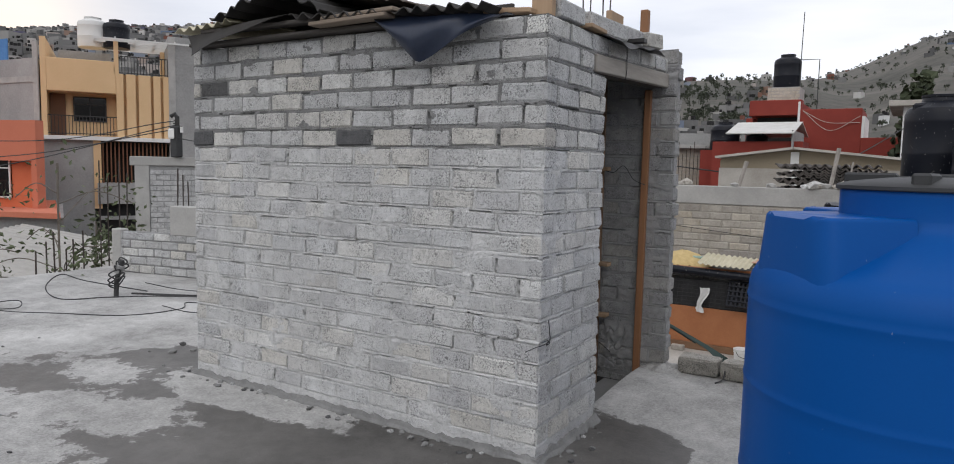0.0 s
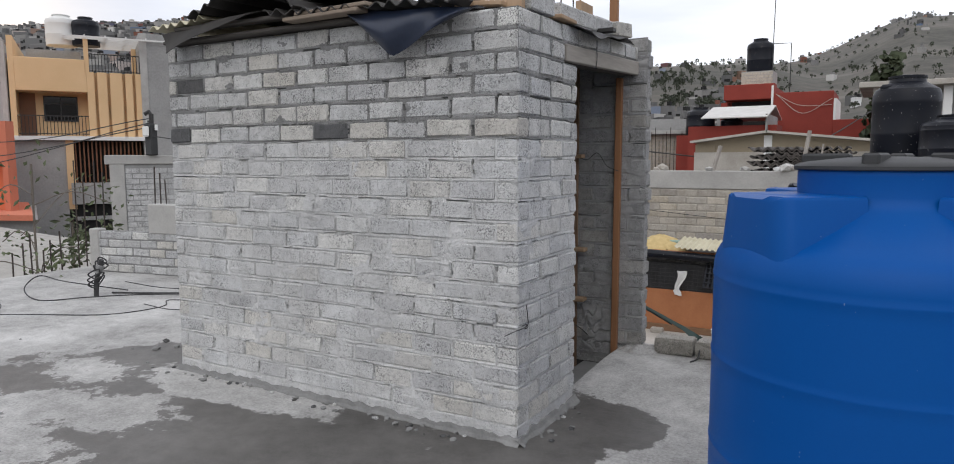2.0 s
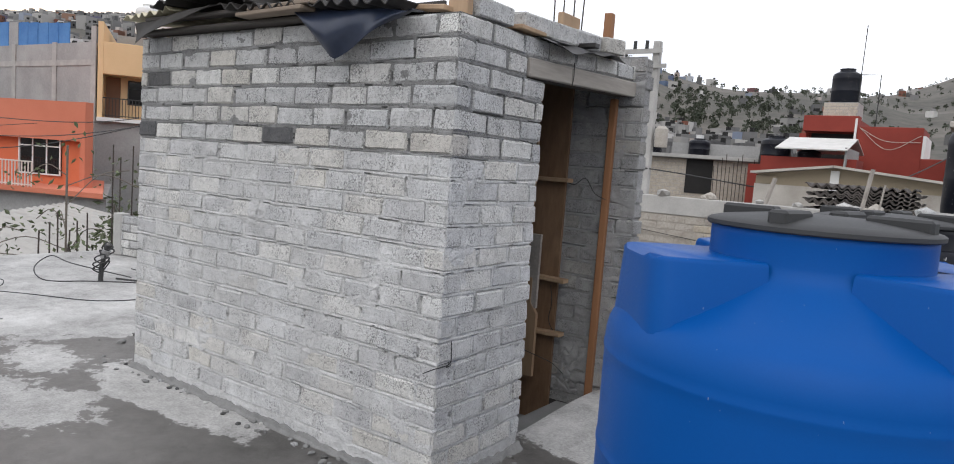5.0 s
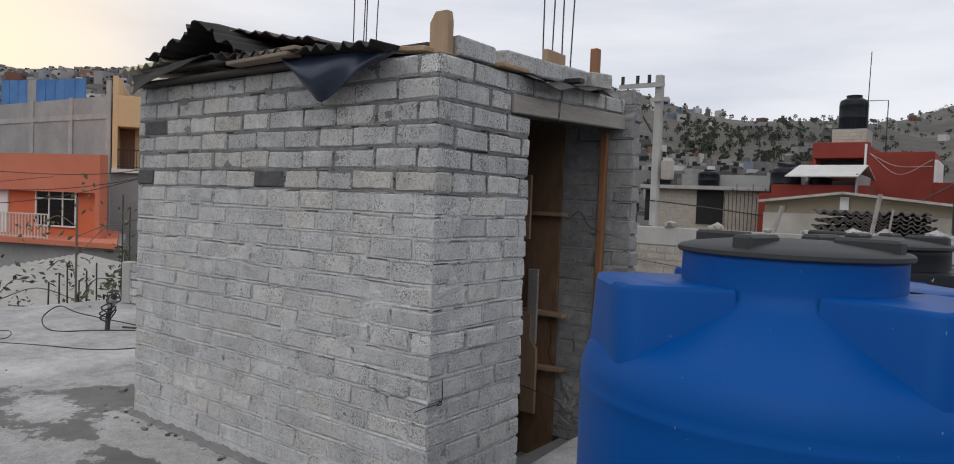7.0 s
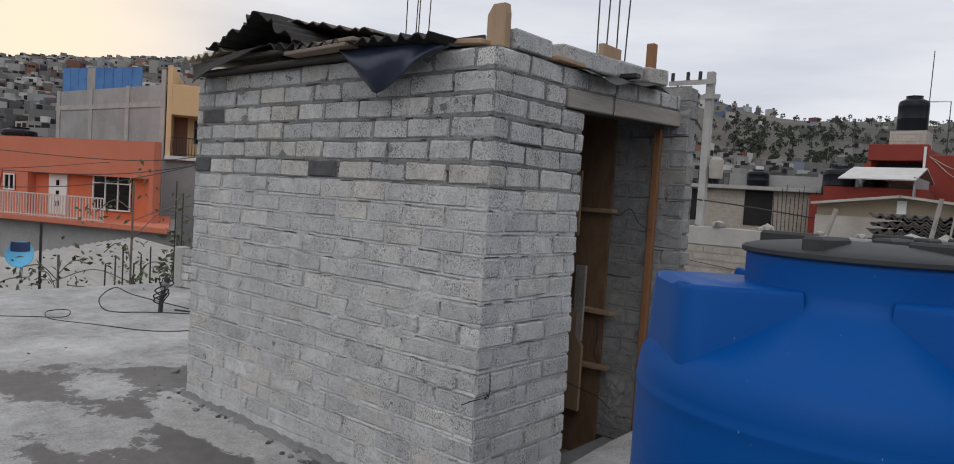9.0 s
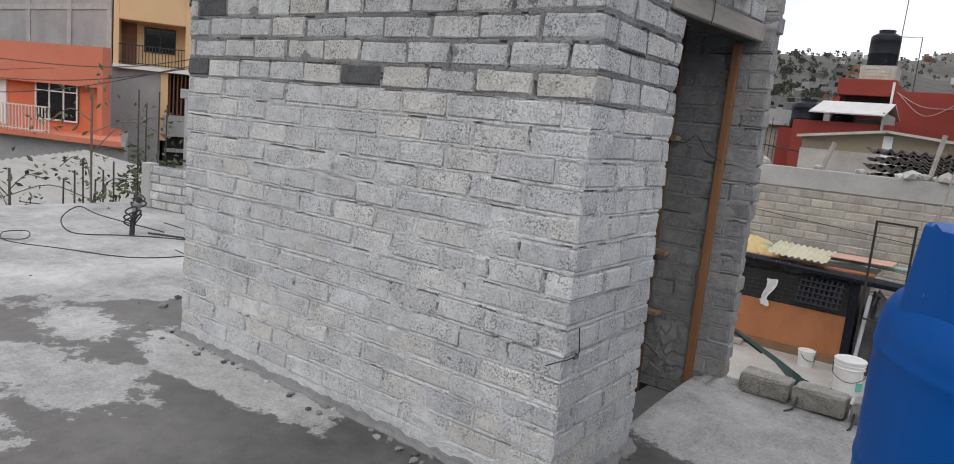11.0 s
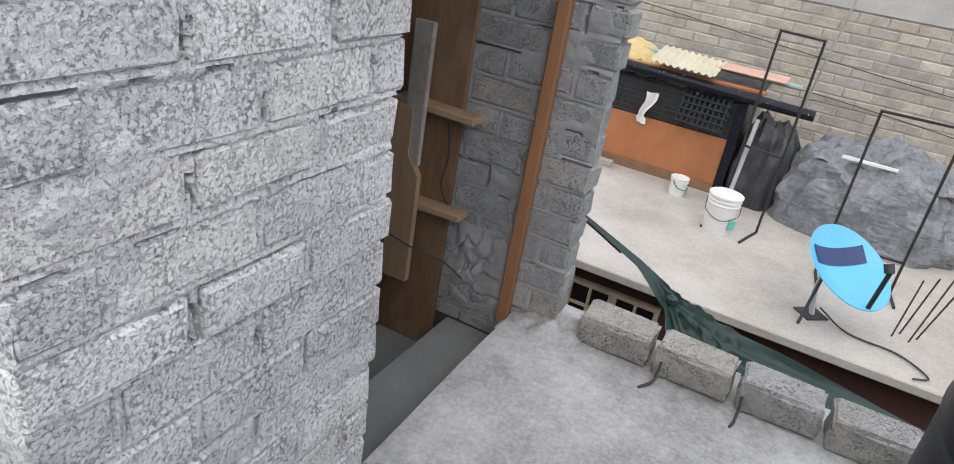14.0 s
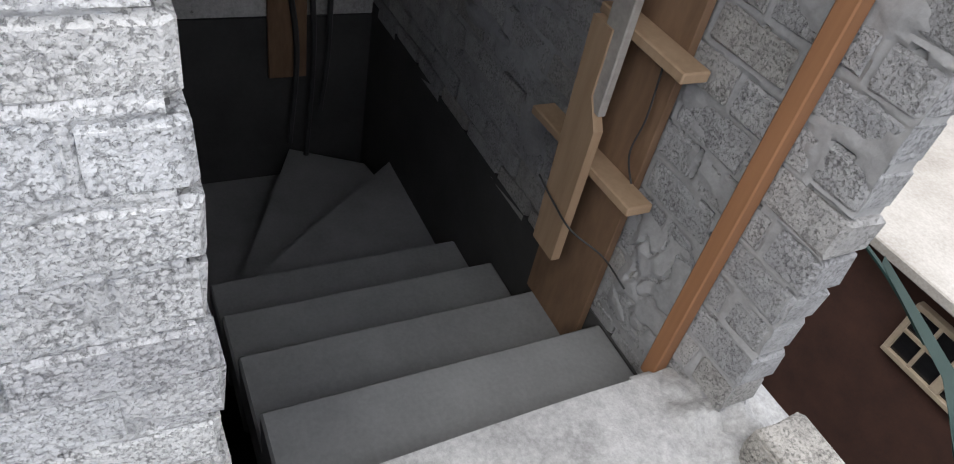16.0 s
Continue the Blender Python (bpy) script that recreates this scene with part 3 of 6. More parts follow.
# ---- water tanks ----
def water_tank(name, label, r, h, mat, lid_mat, m, lugs=4, turn=0.0):
    t = thing(name, label, "water tank", m)
    s = h / 1.555
    hs, rn = 1.25 * s, r * 0.512
    prof = [(r * 0.97, 0.0), (r, 0.03)]
    for zr in (0.14, 0.47, 0.82, 1.12):
        zr *= s
        prof += [(r, zr - 0.05), (r, zr - 0.012), (r + 0.003, zr - 0.004), (r + 0.003, zr + 0.004), (r, zr + 0.012), (r, zr + 0.03)]
    prof += [(r * 0.998, 1.165 * s), (r * 0.985, 1.20 * s), (r * 0.955, 1.232 * s), (r * 0.90, 1.26 * s), (r * 0.81, 1.287 * s), (r * 0.72, 1.317 * s), (rn + 0.06, 1.357 * s), (rn + 0.022, 1.385 * s), (rn + 0.005, 1.408 * s), (rn, 1.43 * s), (rn, h - 0.06), (rn, h - 0.045), (rn * 0.98, h - 0.03)]
    smooth(part("body", lathe(prof, 96), mat, t), 30)
    for k in range(lugs):
        a = turn + radians((0, 118, 185, 268)[k])
        bm = bmesh.new()
        n, zt = 14, h - 0.122
        outer, w = r * 0.925, 0.19 * r / 0.57
        ring = []
        for i in range(n + 1):
            b = math.pi * (i / n - 0.5)
            px = outer - 0.16 + 0.16 * max(0.0, math.cos(b)) ** 0.30
            py = w * math.copysign(abs(math.sin(b)) ** 0.55, math.sin(b))
            ring.append((px, py))
        ring = [(rn * 0.8, -w * 1.05)] + ring + [(rn * 0.8, w * 1.05)]
        hi = [bm.verts.new((px, py, zt - 0.012 * (px > outer - 0.01))) for px, py in ring]
        lo = [bm.verts.new((rn * 0.8 + (px - rn * 0.8) * 1.035, py * 1.22, hs - 0.11)) for px, py in ring]
        bm.faces.new(hi)
        for i in range(len(ring) - 1):
            bm.faces.new((lo[i], lo[i + 1], hi[i + 1], hi[i]))
        edges = [e for e in bm.edges if all(v in hi for v in e.verts)]
        bmesh.ops.bevel(bm, geom=edges, offset=0.014, segments=3, profile=0.5, affect="EDGES")
        bmesh.ops.transform(bm, matrix=pose(0, 0, 0, 0, 0, math.degrees(a)), verts=bm.verts)
        smooth(part("shoulder", bm, mat, t), 40)
    zl = h - 0.03
    lid = smooth(part("lid", lathe([(rn + 0.010, zl - 0.008), (rn + 0.014, zl - 0.004), (rn + 0.014, zl + 0.007), (rn + 0.006, zl + 0.013), (rn * 0.9, zl + 0.022), (rn * 0.5, zl + 0.036), (0.03, zl + 0.04)], 64), lid_mat, t), 30)
    for k in range(4):
        a = math.degrees(turn) + 40 + 90 * k
        part("rib", box(bmesh.new(), rn * 0.42, rn * 0.98, -0.028, 0.028, zl + 0.008, zl + 0.052, pose(0, 0, 0, 0, 0, a), 0.008), lid_mat, lid)
    return t


water_tank("water_tank", "blue plastic water tank with a black lid on the terrace", 0.590, 1.555, M_BLUE, M_LID, pose(0.0, 3.03, 0.0), turn=radians(219))
water_tank("water_tank", "black plastic water tank beside the blue one", 0.57, 1.50, M_BLACK_PLASTIC, M_LID, pose(0.03, 4.43, 0.045), turn=radians(-140))


# ---- roof of the stair house: old sheets, boards and plastic ----
def slab_of(name, label, category, mat, x0, x1, y0, y1, z0, z1, m=None, bevel=0.004, group=""):
    return tagged(part(name, boxed(x0, x1, y0, y1, z0, z1, m=m, bevel=bevel), mat), label, category, group)


# Unseen deck added under the sheets to keep daylight out of the stairwell.
slab_of("light_block_deck", "added board deck keeping light out of the stair house", "roof board", M_WOOD_DARK, XL + 0.06, XR - 0.14, YF + DEEP, YB - 0.01, 2.315, 2.352)


def corrugated(name, label, x0, x1, y0, y1, z_of, pitch, amp, mat, ragged=0.03, thick=0.006, seed=1, along="y"):
    """A corrugated sheet with ragged ends; the waves run along y or x."""
    n = max(8, round((x1 - x0) / pitch * 8)) if along == "y" else 20
    k = 16 if along == "y" else max(8, round((y1 - y0) / pitch * 8))

    def place(u, v):
        x, y = x0 + (x1 - x0) * u, y0 + (y1 - y0) * v
        s = x if along == "y" else y
        if along == "y":
            y += ragged * fractal(x * 6, seed, 0.3, 3) * (1 if v < 0.5 else -1) * abs(2 * v - 1)
        else:
            x += ragged * fractal(y * 6, seed, 0.3, 3) * abs(2 * u - 1)
        z = z_of(u, v) + amp * math.sin(2 * math.pi * s / pitch) + 0.012 * fractal(x * 3, y * 3, seed, 3)
        return (x, y, z)
    return smooth(tagged(part(name, sheet(n, k, place, thick), mat), label, "roof sheet", "roof sheets of the stair house"), 60)


corrugated("corrugated_sheet", "tar-black corrugated roof sheet with a ragged edge", -3.35, -1.98, 3.24, 4.6, lambda u, v: 2.385 + 0.065 * (1 - u) + 0.08 * v, 0.105, 0.017, M_ROOFING, seed=3)
corrugated("corrugated_sheet", "crumpled tar-black corrugated sheet on the stair house", -4.05, -3.10, 3.24, 4.5, lambda u, v: 2.50 + 0.15 * math.sin(math.pi * min(1.0, u / 0.62) * 0.5) ** 1.4 - 0.17 * max(0.0, (u - 0.62) / 0.38) + 0.05 * v, 0.10, 0.019, M_ROOFING, 0.07, seed=8)
corrugated("corrugated_sheet", "brown rusted corrugated sheet lying on top", -3.62, -2.62, 3.45, 4.4, lambda u, v: 2.685 - 0.16 * u + 0.01 * v, 0.13, 0.010, mottled("rusted_sheet", (0.07, 0.055, 0.045), (0.16, 0.135, 0.115), 0.8, 5, 60, 0.001), 0.05, seed=5)
corrugated("corrugated_sheet", "yellowed corrugated plastic sheet end", -4.52, -3.92, 3.28, 4.2, lambda u, v: 2.465 + 0.03 * u + 0.05 * v, 0.10, 0.016, M_CORR_PALE, 0.02, 0.004, seed=9)
slab_of("long_board", "dark weathered board along the wall top", "board", M_WOOD_DARK, -4.44, -2.74, 3.33, 3.46, 2.358, 2.382, bevel=0.006)
slab_of("long_board", "dark weathered board along the wall top", "board", M_WOOD_DARK, -4.3, -2.9, 3.30, 3.38, 2.386, 2.412, pose(0, 0, 0, 0, 0.6, 0), bevel=0.006)
for x0, x1, y0, z, a in ((-3.20, -2.60, 3.24, 2.384, 1.2), (-3.12, -2.55, 3.26, 2.412, 1.6)):
    slab_of("plank", "grey-brown sawn plank sticking out under the sheets", "plank", mottled("sawn_plank", (0.13, 0.10, 0.075), (0.27, 0.215, 0.165), 0.85, 3, 50, 0.002, 0, (0.1, 1, 1)), x0, x1, y0, y0 + 0.10, z, z + 0.022, pose(0, 0, 0, 0, 0, 0) @ Matrix.Translation((-3.1, 3.3, 0)) @ pose(0, 0, 0, 0, 0, -a * 2) @ Matrix.Translation((3.1, -3.3, 0)), 0.004, "planks under the sheets")


def flap(u, v):
    """Tar paper hanging in a point at the wall's far end."""
    x = -4.40 + 0.95 * u
    drop = 0.10 * (1 - u) ** 1.5 * v
    return (x + 0.10 * v * (1 - u), 3.30 - 0.05 * v + 0.015 * math.sin(7 * u + 3 * v), 2.425 + 0.06 * u - drop * 1.25 - 0.02 * v)


smooth(tagged(part("tar_paper", sheet(16, 6, flap, 0.003), M_ROOFING), "black tar paper flap hanging over the wall", "tar paper"), 60)


def plastic(u, v):
    """A dark plastic sheet, hanging in a point."""
    x_top = -2.74 + 0.90 * u
    apex = -2.42
    k = v * (1 - abs(u - 0.34) / 0.66) if u > 0.34 else v * (0.12 + 0.88 * u / 0.34)
    x = x_top + (apex - x_top) * 0.12 * v * v
    z = 2.405 - 0.065 * u - 0.25 * max(0.0, k) + 0.006 * math.sin(11 * u)
    y = 3.315 - 0.035 * math.sin(math.pi * min(1, v)) - 0.02 * v + 0.016 * math.sin(9 * u + 4 * v)
    return (x, y, z)


smooth(tagged(part("plastic_sheet", sheet(28, 14, plastic, 0.003), M_TARP), "dark blue-black plastic sheet hanging over the wall", "plastic sheet"), 60)
slab_of("plank", "raw pine plank lying on the wall corner", "plank", M_WOOD, -2.24, -1.80, 3.43, 3.50, 2.382, 2.408, Matrix.Translation((-2, 3.45, 2.4)) @ pose(0, 0, 0, 0, 5, -4) @ Matrix.Translation((2, -3.45, -2.4)))
for x0, x1, y in ((-2.66, -2.40, 3.72), (-2.42, -2.12, 3.80)):
    slab_of("dark_board", "short dark boards standing on the roof", "board", M_WOOD_DARK, x0, x1, y, y + 0.025, 2.353, 2.52)

# pointed stake on the corner
bm = bmesh.new()
for z, w in ((2.354, 0.058), (2.515, 0.058), (2.565, 0.036)):
    for sx, sy in ((-1, -0.4), (1, -0.4), (1, 0.4), (-1, 0.4)):
        bm.verts.new((-1.768 + w * sx + (0.012 if z > 2.54 else 0), 3.50 + 0.052 * sy, z))
bm.verts.ensure_lookup_table()
for k in (0, 4):
    for i in range(4):
        bm.faces.new([bm.verts[k + j] for j in (i, (i + 1) % 4, 4 + (i + 1) % 4, 4 + i)])
bm.faces.new([bm.verts[j] for j in (3, 2, 1, 0)])
bm.faces.new([bm.verts[j] for j in (8, 9, 10, 11)])
tagged(part("wooden_stake", bm, M_WOOD), "pointed raw pine stake on the wall corner", "stake")
slab_of("wooden_stake", "raw pine stake standing on the wall", "stake", M_WOOD_RED, -1.80, -1.745, 5.08, 5.135, 2.38, 2.70)
slab_of("wooden_stake", "short pine block standing on the wall", "stake", M_WOOD, -1.85, -1.81, 4.56, 4.78, 2.36, 2.60)
slab_of("plank", "raw pine offcut lying on the wall", "plank", M_WOOD, -1.79, -1.66, 3.86, 4.16, 2.362, 2.385, Matrix.Translation((-1.72, 4, 2.42)) @ pose(0, 0, 0, 2, 0, 6) @ Matrix.Translation((1.72, -4, -2.42)))

LOOSE = ((-1.752, 3.70, 2.407, 87, 0.30), (-1.765, 4.125, 2.422, 91, 0.29), (-1.770, 4.425, 2.434, 90, 0.29), (-1.765, 4.73, 2.446, 88, 0.30), (-1.71, 5.00, 2.456, 78, 0.20))
loose_rnd = random.Random(6)
for x, y, z, a, ln in LOOSE:
    ob = new("loose_block", block_piece(ln, M_BLOCK, loose_rnd.randrange(5)))
    ob.matrix_basis = pose(x, y, z + 0.002, 0.6, 0.4 - (2.2 if y > 4 else 0), a)
    tagged(ob, "loose grey concrete block lying on the wall", "concrete block", "loose blocks on the wall")


def bent_metal(u, v):
    return (-1.80 + 0.20 * v, 4.10 + 0.95 * u, 2.372 + 0.036 * u - 0.05 * v * v - 0.02 * math.sin(6 * u) * v + 0.01 * math.sin(17 * u))


smooth(tagged(part("metal_strip", sheet(18, 5, bent_metal, 0.003), M_BLACK_IRON), "bent black sheet-metal strip over the lintel", "metal strip"), 60)
slab_of("metal_strip", "dark square metal tube end over the lintel", "metal tube", M_BLACK_IRON, -1.84, -1.60, 4.60, 4.66, 2.386, 2.414, bevel=0.003)


def rebar_bundle(x, y, z0, z1, n=4, w=0.16):
    t = thing("rebar_cage", "four rusty reinforcing bars standing up from the wall", "rebar", group="rebar cages")
    for k in range(n):
        px, py = x + w * (k % 2 - 0.5), y + w * (k // 2 - 0.5) * 0.7
        part("bar", tube([(px, py, z0), (px + 0.008 * (k - 1.5), py, (z0 + z1) / 2), (px + 0.014 * (k - 1.5), py + 0.01, z1)], 0.0055), M_STEEL, t)
    return t


rebar_bundle(-2.30, 5.48, 2.40, 3.35)
rebar_bundle(-4.40, 5.48, 2.40, 3.60)

# timber lintel over the doorway
lintel = thing("door_lintel", "weathered grey timber lintel boards over the stair doorway", "lintel")
part("board", boxed(XR - 0.03, XR + 0.012, 4.03, 4.50, 2.135, 2.236, bevel=0.006, m=LIFT), M_WOOD_GREY, lintel)
part("board", boxed(XR - 0.03, XR + 0.009, 4.505, 5.47, 2.135, 2.236, bevel=0.006, m=LIFT), M_WOOD_GREY, lintel)
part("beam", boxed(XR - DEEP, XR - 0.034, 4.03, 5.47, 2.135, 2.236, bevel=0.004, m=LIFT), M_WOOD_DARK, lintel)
part("wire", tube(curve_points([(XR + 0.016, 4.50, 2.28), (XR + 0.018, 4.502, 2.20), (XR + 0.012, 4.50, 2.145)]), 0.0025), M_CABLE, lintel)

post = slab_of("door_post", "stained pine post in the stair doorway", "post", M_WOOD_RED, -1.852, -1.804, 5.367, 5.415, 0.0, 2.17, Matrix.Translation((-1.83, 5.38, 0)) @ pose(0, 0, 0, 0.2, 0.3, 4) @ Matrix.Translation((1.83, -5.38, 0)))

# shuttering against the back wall of the stairs
shutter = thing("shuttering", "brown plywood shuttering with nailed pine cleats against the wall", "shuttering")
part("panel", boxed(-2.47, -2.155, 5.385, 5.412, -0.28, 2.29, bevel=0.002), M_PLY, shutter)
for x0, x1, z, a in ((-2.60, -2.06, 0.405, -2), (-2.42, -2.06, 0.82, 1), (-2.40, -2.09, 1.56, 0)):
    part("cleat", box(bmesh.new(), x0, x1, 5.300, 5.383, z, z + 0.030, Matrix.Translation((-2.3, 0, z)) @ pose(0, 0, 0, 0, a, 0) @ Matrix.Translation((2.3, 0, -z)), 0.004), M_WOOD, shutter)
for x0, x1, z0, z1, mat in ((-2.345, -2.26, 0.60, 1.16, M_WOOD_GREY), (-2.425, -2.35, 1.38, 1.86, M_WOOD)):
    part("batten", boxed(x0, x1, 5.272, 5.298, z0, z1, bevel=0.004), mat, shutter)
bm = bmesh.new()
outline = ((-2.37, 0.08), (-2.25, 0.08), (-2.25, 0.56), (-2.305, 0.64), (-2.305, 0.83), (-2.395, 0.83))
fr, bk = [bm.verts.new((x, 5.266, z)) for x, z in outline], [bm.verts.new((x, 5.297, z)) for x, z in outline]
bm.faces.new(fr)
bm.faces.new(bk[::-1])
for i in range(6):
    bm.faces.new((fr[i], bk[i], bk[(i + 1) % 6], fr[(i + 1) % 6]))
part("batten", bm, M_WOOD, shutter, "pale notched pine batten")
for keys in ([(-2.42, 5.262, 0.29), (-2.3, 5.255, 0.27), (-2.2, 5.262, 0.25), (-2.12, 5.34, 0.20), (-2.05, 5.40, 0.12)], [(-2.20, 5.37, 0.78), (-2.17, 5.35, 0.65), (-2.19, 5.36, 0.52), (-2.15, 5.38, 0.42)], [(-2.15, 5.36, 1.57), (-2.05, 5.33, 1.55), (-1.98, 5.36, 1.60), (-1.90, 5.36, 1.50), (-1.80, 5.34, 1.46)]):
    part("tie_wire", tube(curve_points(keys), 0.003), M_CABLE, shutter)

# wire hooks left in the joints of the corner
for keys in ([(-1.685, 3.50, 0.76), (-1.672, 3.49, 0.70), (-1.665, 3.475, 0.655), (-1.68, 3.42, 0.64), (-1.695, 3.395, 0.635), (-1.76, 3.385, 0.60)], [(-1.675, 3.47, 0.66), (-1.665, 3.48, 0.645), (-1.675, 3.46, 0.635), (-1.672, 3.475, 0.652)]):
    tagged(part("tie_wire", tube(curve_points(keys), 0.0028), M_CABLE), "twisted black tie wire in a wall joint", "wire")

# mortar crumbs and fillet along the foot of the walls
rub = random.Random(12)


def stone(r, rnd):
    bm = bmesh.new()
    bmesh.ops.create_icosphere(bm, subdivisions=1, radius=r)
    for v in bm.verts:
        v.co *= rnd.uniform(0.65, 1.2)
        v.co.z *= 0.6
    return bm


def fillet(name, path, w, h, mat, label, seed):
    """A rough mortar fillet in the corner of wall and floor."""
    bm = bmesh.new()
    rows = []
    (ax, ay), (bx, by), (nx, ny) = path
    n = int(math.hypot(bx - ax, by - ay) / 0.025)
    for i in range(n + 1):
        x, y = ax + (bx - ax) * i / n, ay + (by - ay) * i / n
        ww = w * (1 + 0.75 * fractal(x * 9, y * 9, seed, 4))
        hh = h * (1 + 0.6 * fractal(x * 11, y * 11, seed + 5, 4))
        z = floor_height(x, y)
        rows.append([bm.verts.new((x + nx * d, y + ny * d, z + e)) for d, e in ((-0.02, hh), (0.008, hh * 0.92), (ww * 0.4, hh * 0.42 + 0.006 * fractal(x * 15, y * 15, seed)), (ww * 0.75, hh * 0.15), (ww, -0.012))])
    for a, b in zip(rows, rows[1:]):
        for k in range(4):
            bm.faces.new((a[k], b[k], b[k + 1], a[k + 1]))
    return tagged(part(name, bm, mat), label, "trim", kind="structure")


fillet("trim_front", ((XL - 0.03, YF), (XR + 0.02, YF), (0, -1)), 0.035, 0.040, M_MORTAR, "rough mortar fillet at the foot of the wall", 2)
fillet("trim_side", ((XR, YF - 0.02), (XR, JAMB), (1, 0)), 0.045, 0.04, M_MORTAR, "rough mortar fillet at the foot of the wall", 4)

for k in range(34):
    near = k < 20
    x = rub.uniform(-5.4, -4.55) if near else rub.uniform(-9.0, -2.5)
    y = rub.uniform(3.5, 4.6) if near else rub.uniform(1.2, 4.6) if x < -4.6 else rub.uniform(1.0, 3.2)
    r = rub.uniform(0.012, 0.05 if near else 0.018)
    tagged(part("rubble_piece", stone(r, rub), M_MORTAR if rub.random() < 0.6 else M_BLOCK_DARK), "broken piece of grey mortar on the floor", "rubble", "mortar crumbs").location = (x, y, floor_height(x, y) + r * 0.25)

for k in range(70):
    x = rub.uniform(-4.6, -2.0) if k < 52 else rub.uniform(-1.66, -1.5)
    y = YF - rub.uniform(0.02, 0.13) if k < 52 else rub.uniform(3.5, 4.2)
    r = rub.uniform(0.006, 0.026)
    tagged(part("rubble_piece", stone(r, rub), rub.choice((M_MORTAR, M_MORTAR, M_BLOCK, M_BLOCK_DARK))), "small mortar crumb at the foot of the wall", "rubble", "mortar crumbs").location = (x, y, floor_height(x, y) + r * 0.2)


def heap(u, v):
    """Rough mortar heaped at the free end of the back wall."""
    x, y = -1.82 + 0.36 * u, 5.30 + 0.33 * v
    k = math.sin(math.pi * u) ** 0.7 * math.sin(math.pi * v) ** 0.7
    return (x, y, floor_height(x, y) - 0.02 + 0.06 * k * (1 + 0.7 * fractal(u * 5, v * 5, 6, 5)))


smooth(tagged(part("trim_heap", sheet(34, 30, heap, 0.01), M_FLOOR), "rough mortar heaped at the foot of the wall end", "trim", kind="structure"), 50)

def patch(u, v):
    """Broken mortar, lumpy and cracked, at the foot of the back wall."""
    x, z = -2.14 + 0.30 * u, -0.06 + 0.46 * v
    edge = min(1.0, 5 * u, 5 * (1 - u), 4 * v, 4 * (1 - v))
    lump = 0.010 + 0.012 * fractal(u * 4, v * 6, 3.0, 4) - 0.022 * max(0.0, 0.10 - abs(fractal(u * 3 + 4, v * 4, 8.0, 2))) / 0.10
    return (x, YB - 0.002 - max(-0.02, lump) * max(0.0, edge) + 0.01 * (1 - max(0.0, edge)), z)


smooth(tagged(part("trim_patch", sheet(44, 60, patch, 0.006), M_MORTAR_INNER), "broken lumpy mortar at the foot of the wall", "trim", kind="structure"), 40)

# kerb of loose blocks at the edge of the terrace
kerb_block = None
for k in range(9):
    x = -1.365 + 0.318 * k
    m = pose(x, 5.495 - 0.008 * k + rub.uniform(-.01, .01), floor_height(x, 5.45) + 0.066, rub.uniform(-2, 2), rub.uniform(-1, 1), rub.uniform(-2.5, 2.5))
    if kerb_block is None:
        bm = boxed(-0.145, 0.145, -0.085, 0.085, -0.062, 0.062, bevel=0.012)
        bmesh.ops.subdivide_edges(bm, edges=bm.edges[:], cuts=1, use_grid_fill=True)
        for v in bm.verts:
            v.co += Vector((rub.uniform(-1, 1), rub.uniform(-1, 1), rub.uniform(-1, 1))) * 0.005
        kerb_block = tagged(part("kerb_block", bm, block_material("kerb_concrete", (0.24, 0.235, 0.225), (0.45, 0.44, 0.42), 0.7, 0.15)), "rough grey concrete block of the terrace kerb", "concrete block", "kerb blocks")
        kerb_block.matrix_basis = m
    else:
        copy_thing(kerb_block, m)

# cables lying on the terrace and the stub with its coil
def floor_cable(label, keys, r=0.0055):
    pts = [(x, y, floor_height(x, y) + r * 0.8 + dz) for x, y, dz in keys]
    return smooth(tagged(part("cable", tube(curve_points(pts, 10), r), M_CABLE), label, "cable", "cables on the floor"), 60)


floor_cable("thin black cable lying in a loop across the floor", [(-9.6, 1.9, 0), (-8.6, 2.9, 0), (-8.05, 3.55, 0), (-7.85, 3.75, 0.02), (-8.05, 3.85, 0.05), (-8.18, 3.68, 0.03), (-7.9, 3.62, 0), (-7.4, 3.9, 0), (-6.75, 4.25, 0), (-6.6, 4.75, 0), (-6.85, 5.0, 0), (-6.7, 5.1, 0)])
floor_cable("thin black cable lying on the floor", [(-6.9, 4.75, 0), (-6.4, 4.7, 0), (-6.0, 4.85, 0), (-5.4, 4.9, 0)], 0.005)
floor_cable("black hose coiled beside the conduit stub", [(-7.55, 5.0, 0.05), (-8.1, 4.6, 0.16), (-8.55, 4.55, 0.2), (-8.5, 4.35, 0.08), (-8.1, 4.3, 0.0), (-7.7, 4.6, 0.02), (-7.3, 4.95, 0.03), (-6.7, 5.3, 0.03)], 0.007)
floor_cable("black hose lying on the floor behind the stair house", [(-7.7, 4.9, 0.02), (-7.2, 5.15, 0.02), (-6.5, 5.45, 0.02), (-5.6, 5.6, 0.0)], 0.012)
floor_cable("black cable lying on the floor behind the stair house", [(-7.75, 5.1, 0.12), (-7.4, 5.4, 0.03), (-6.6, 5.8, 0.0), (-5.6, 6.1, 0.0)], 0.006)
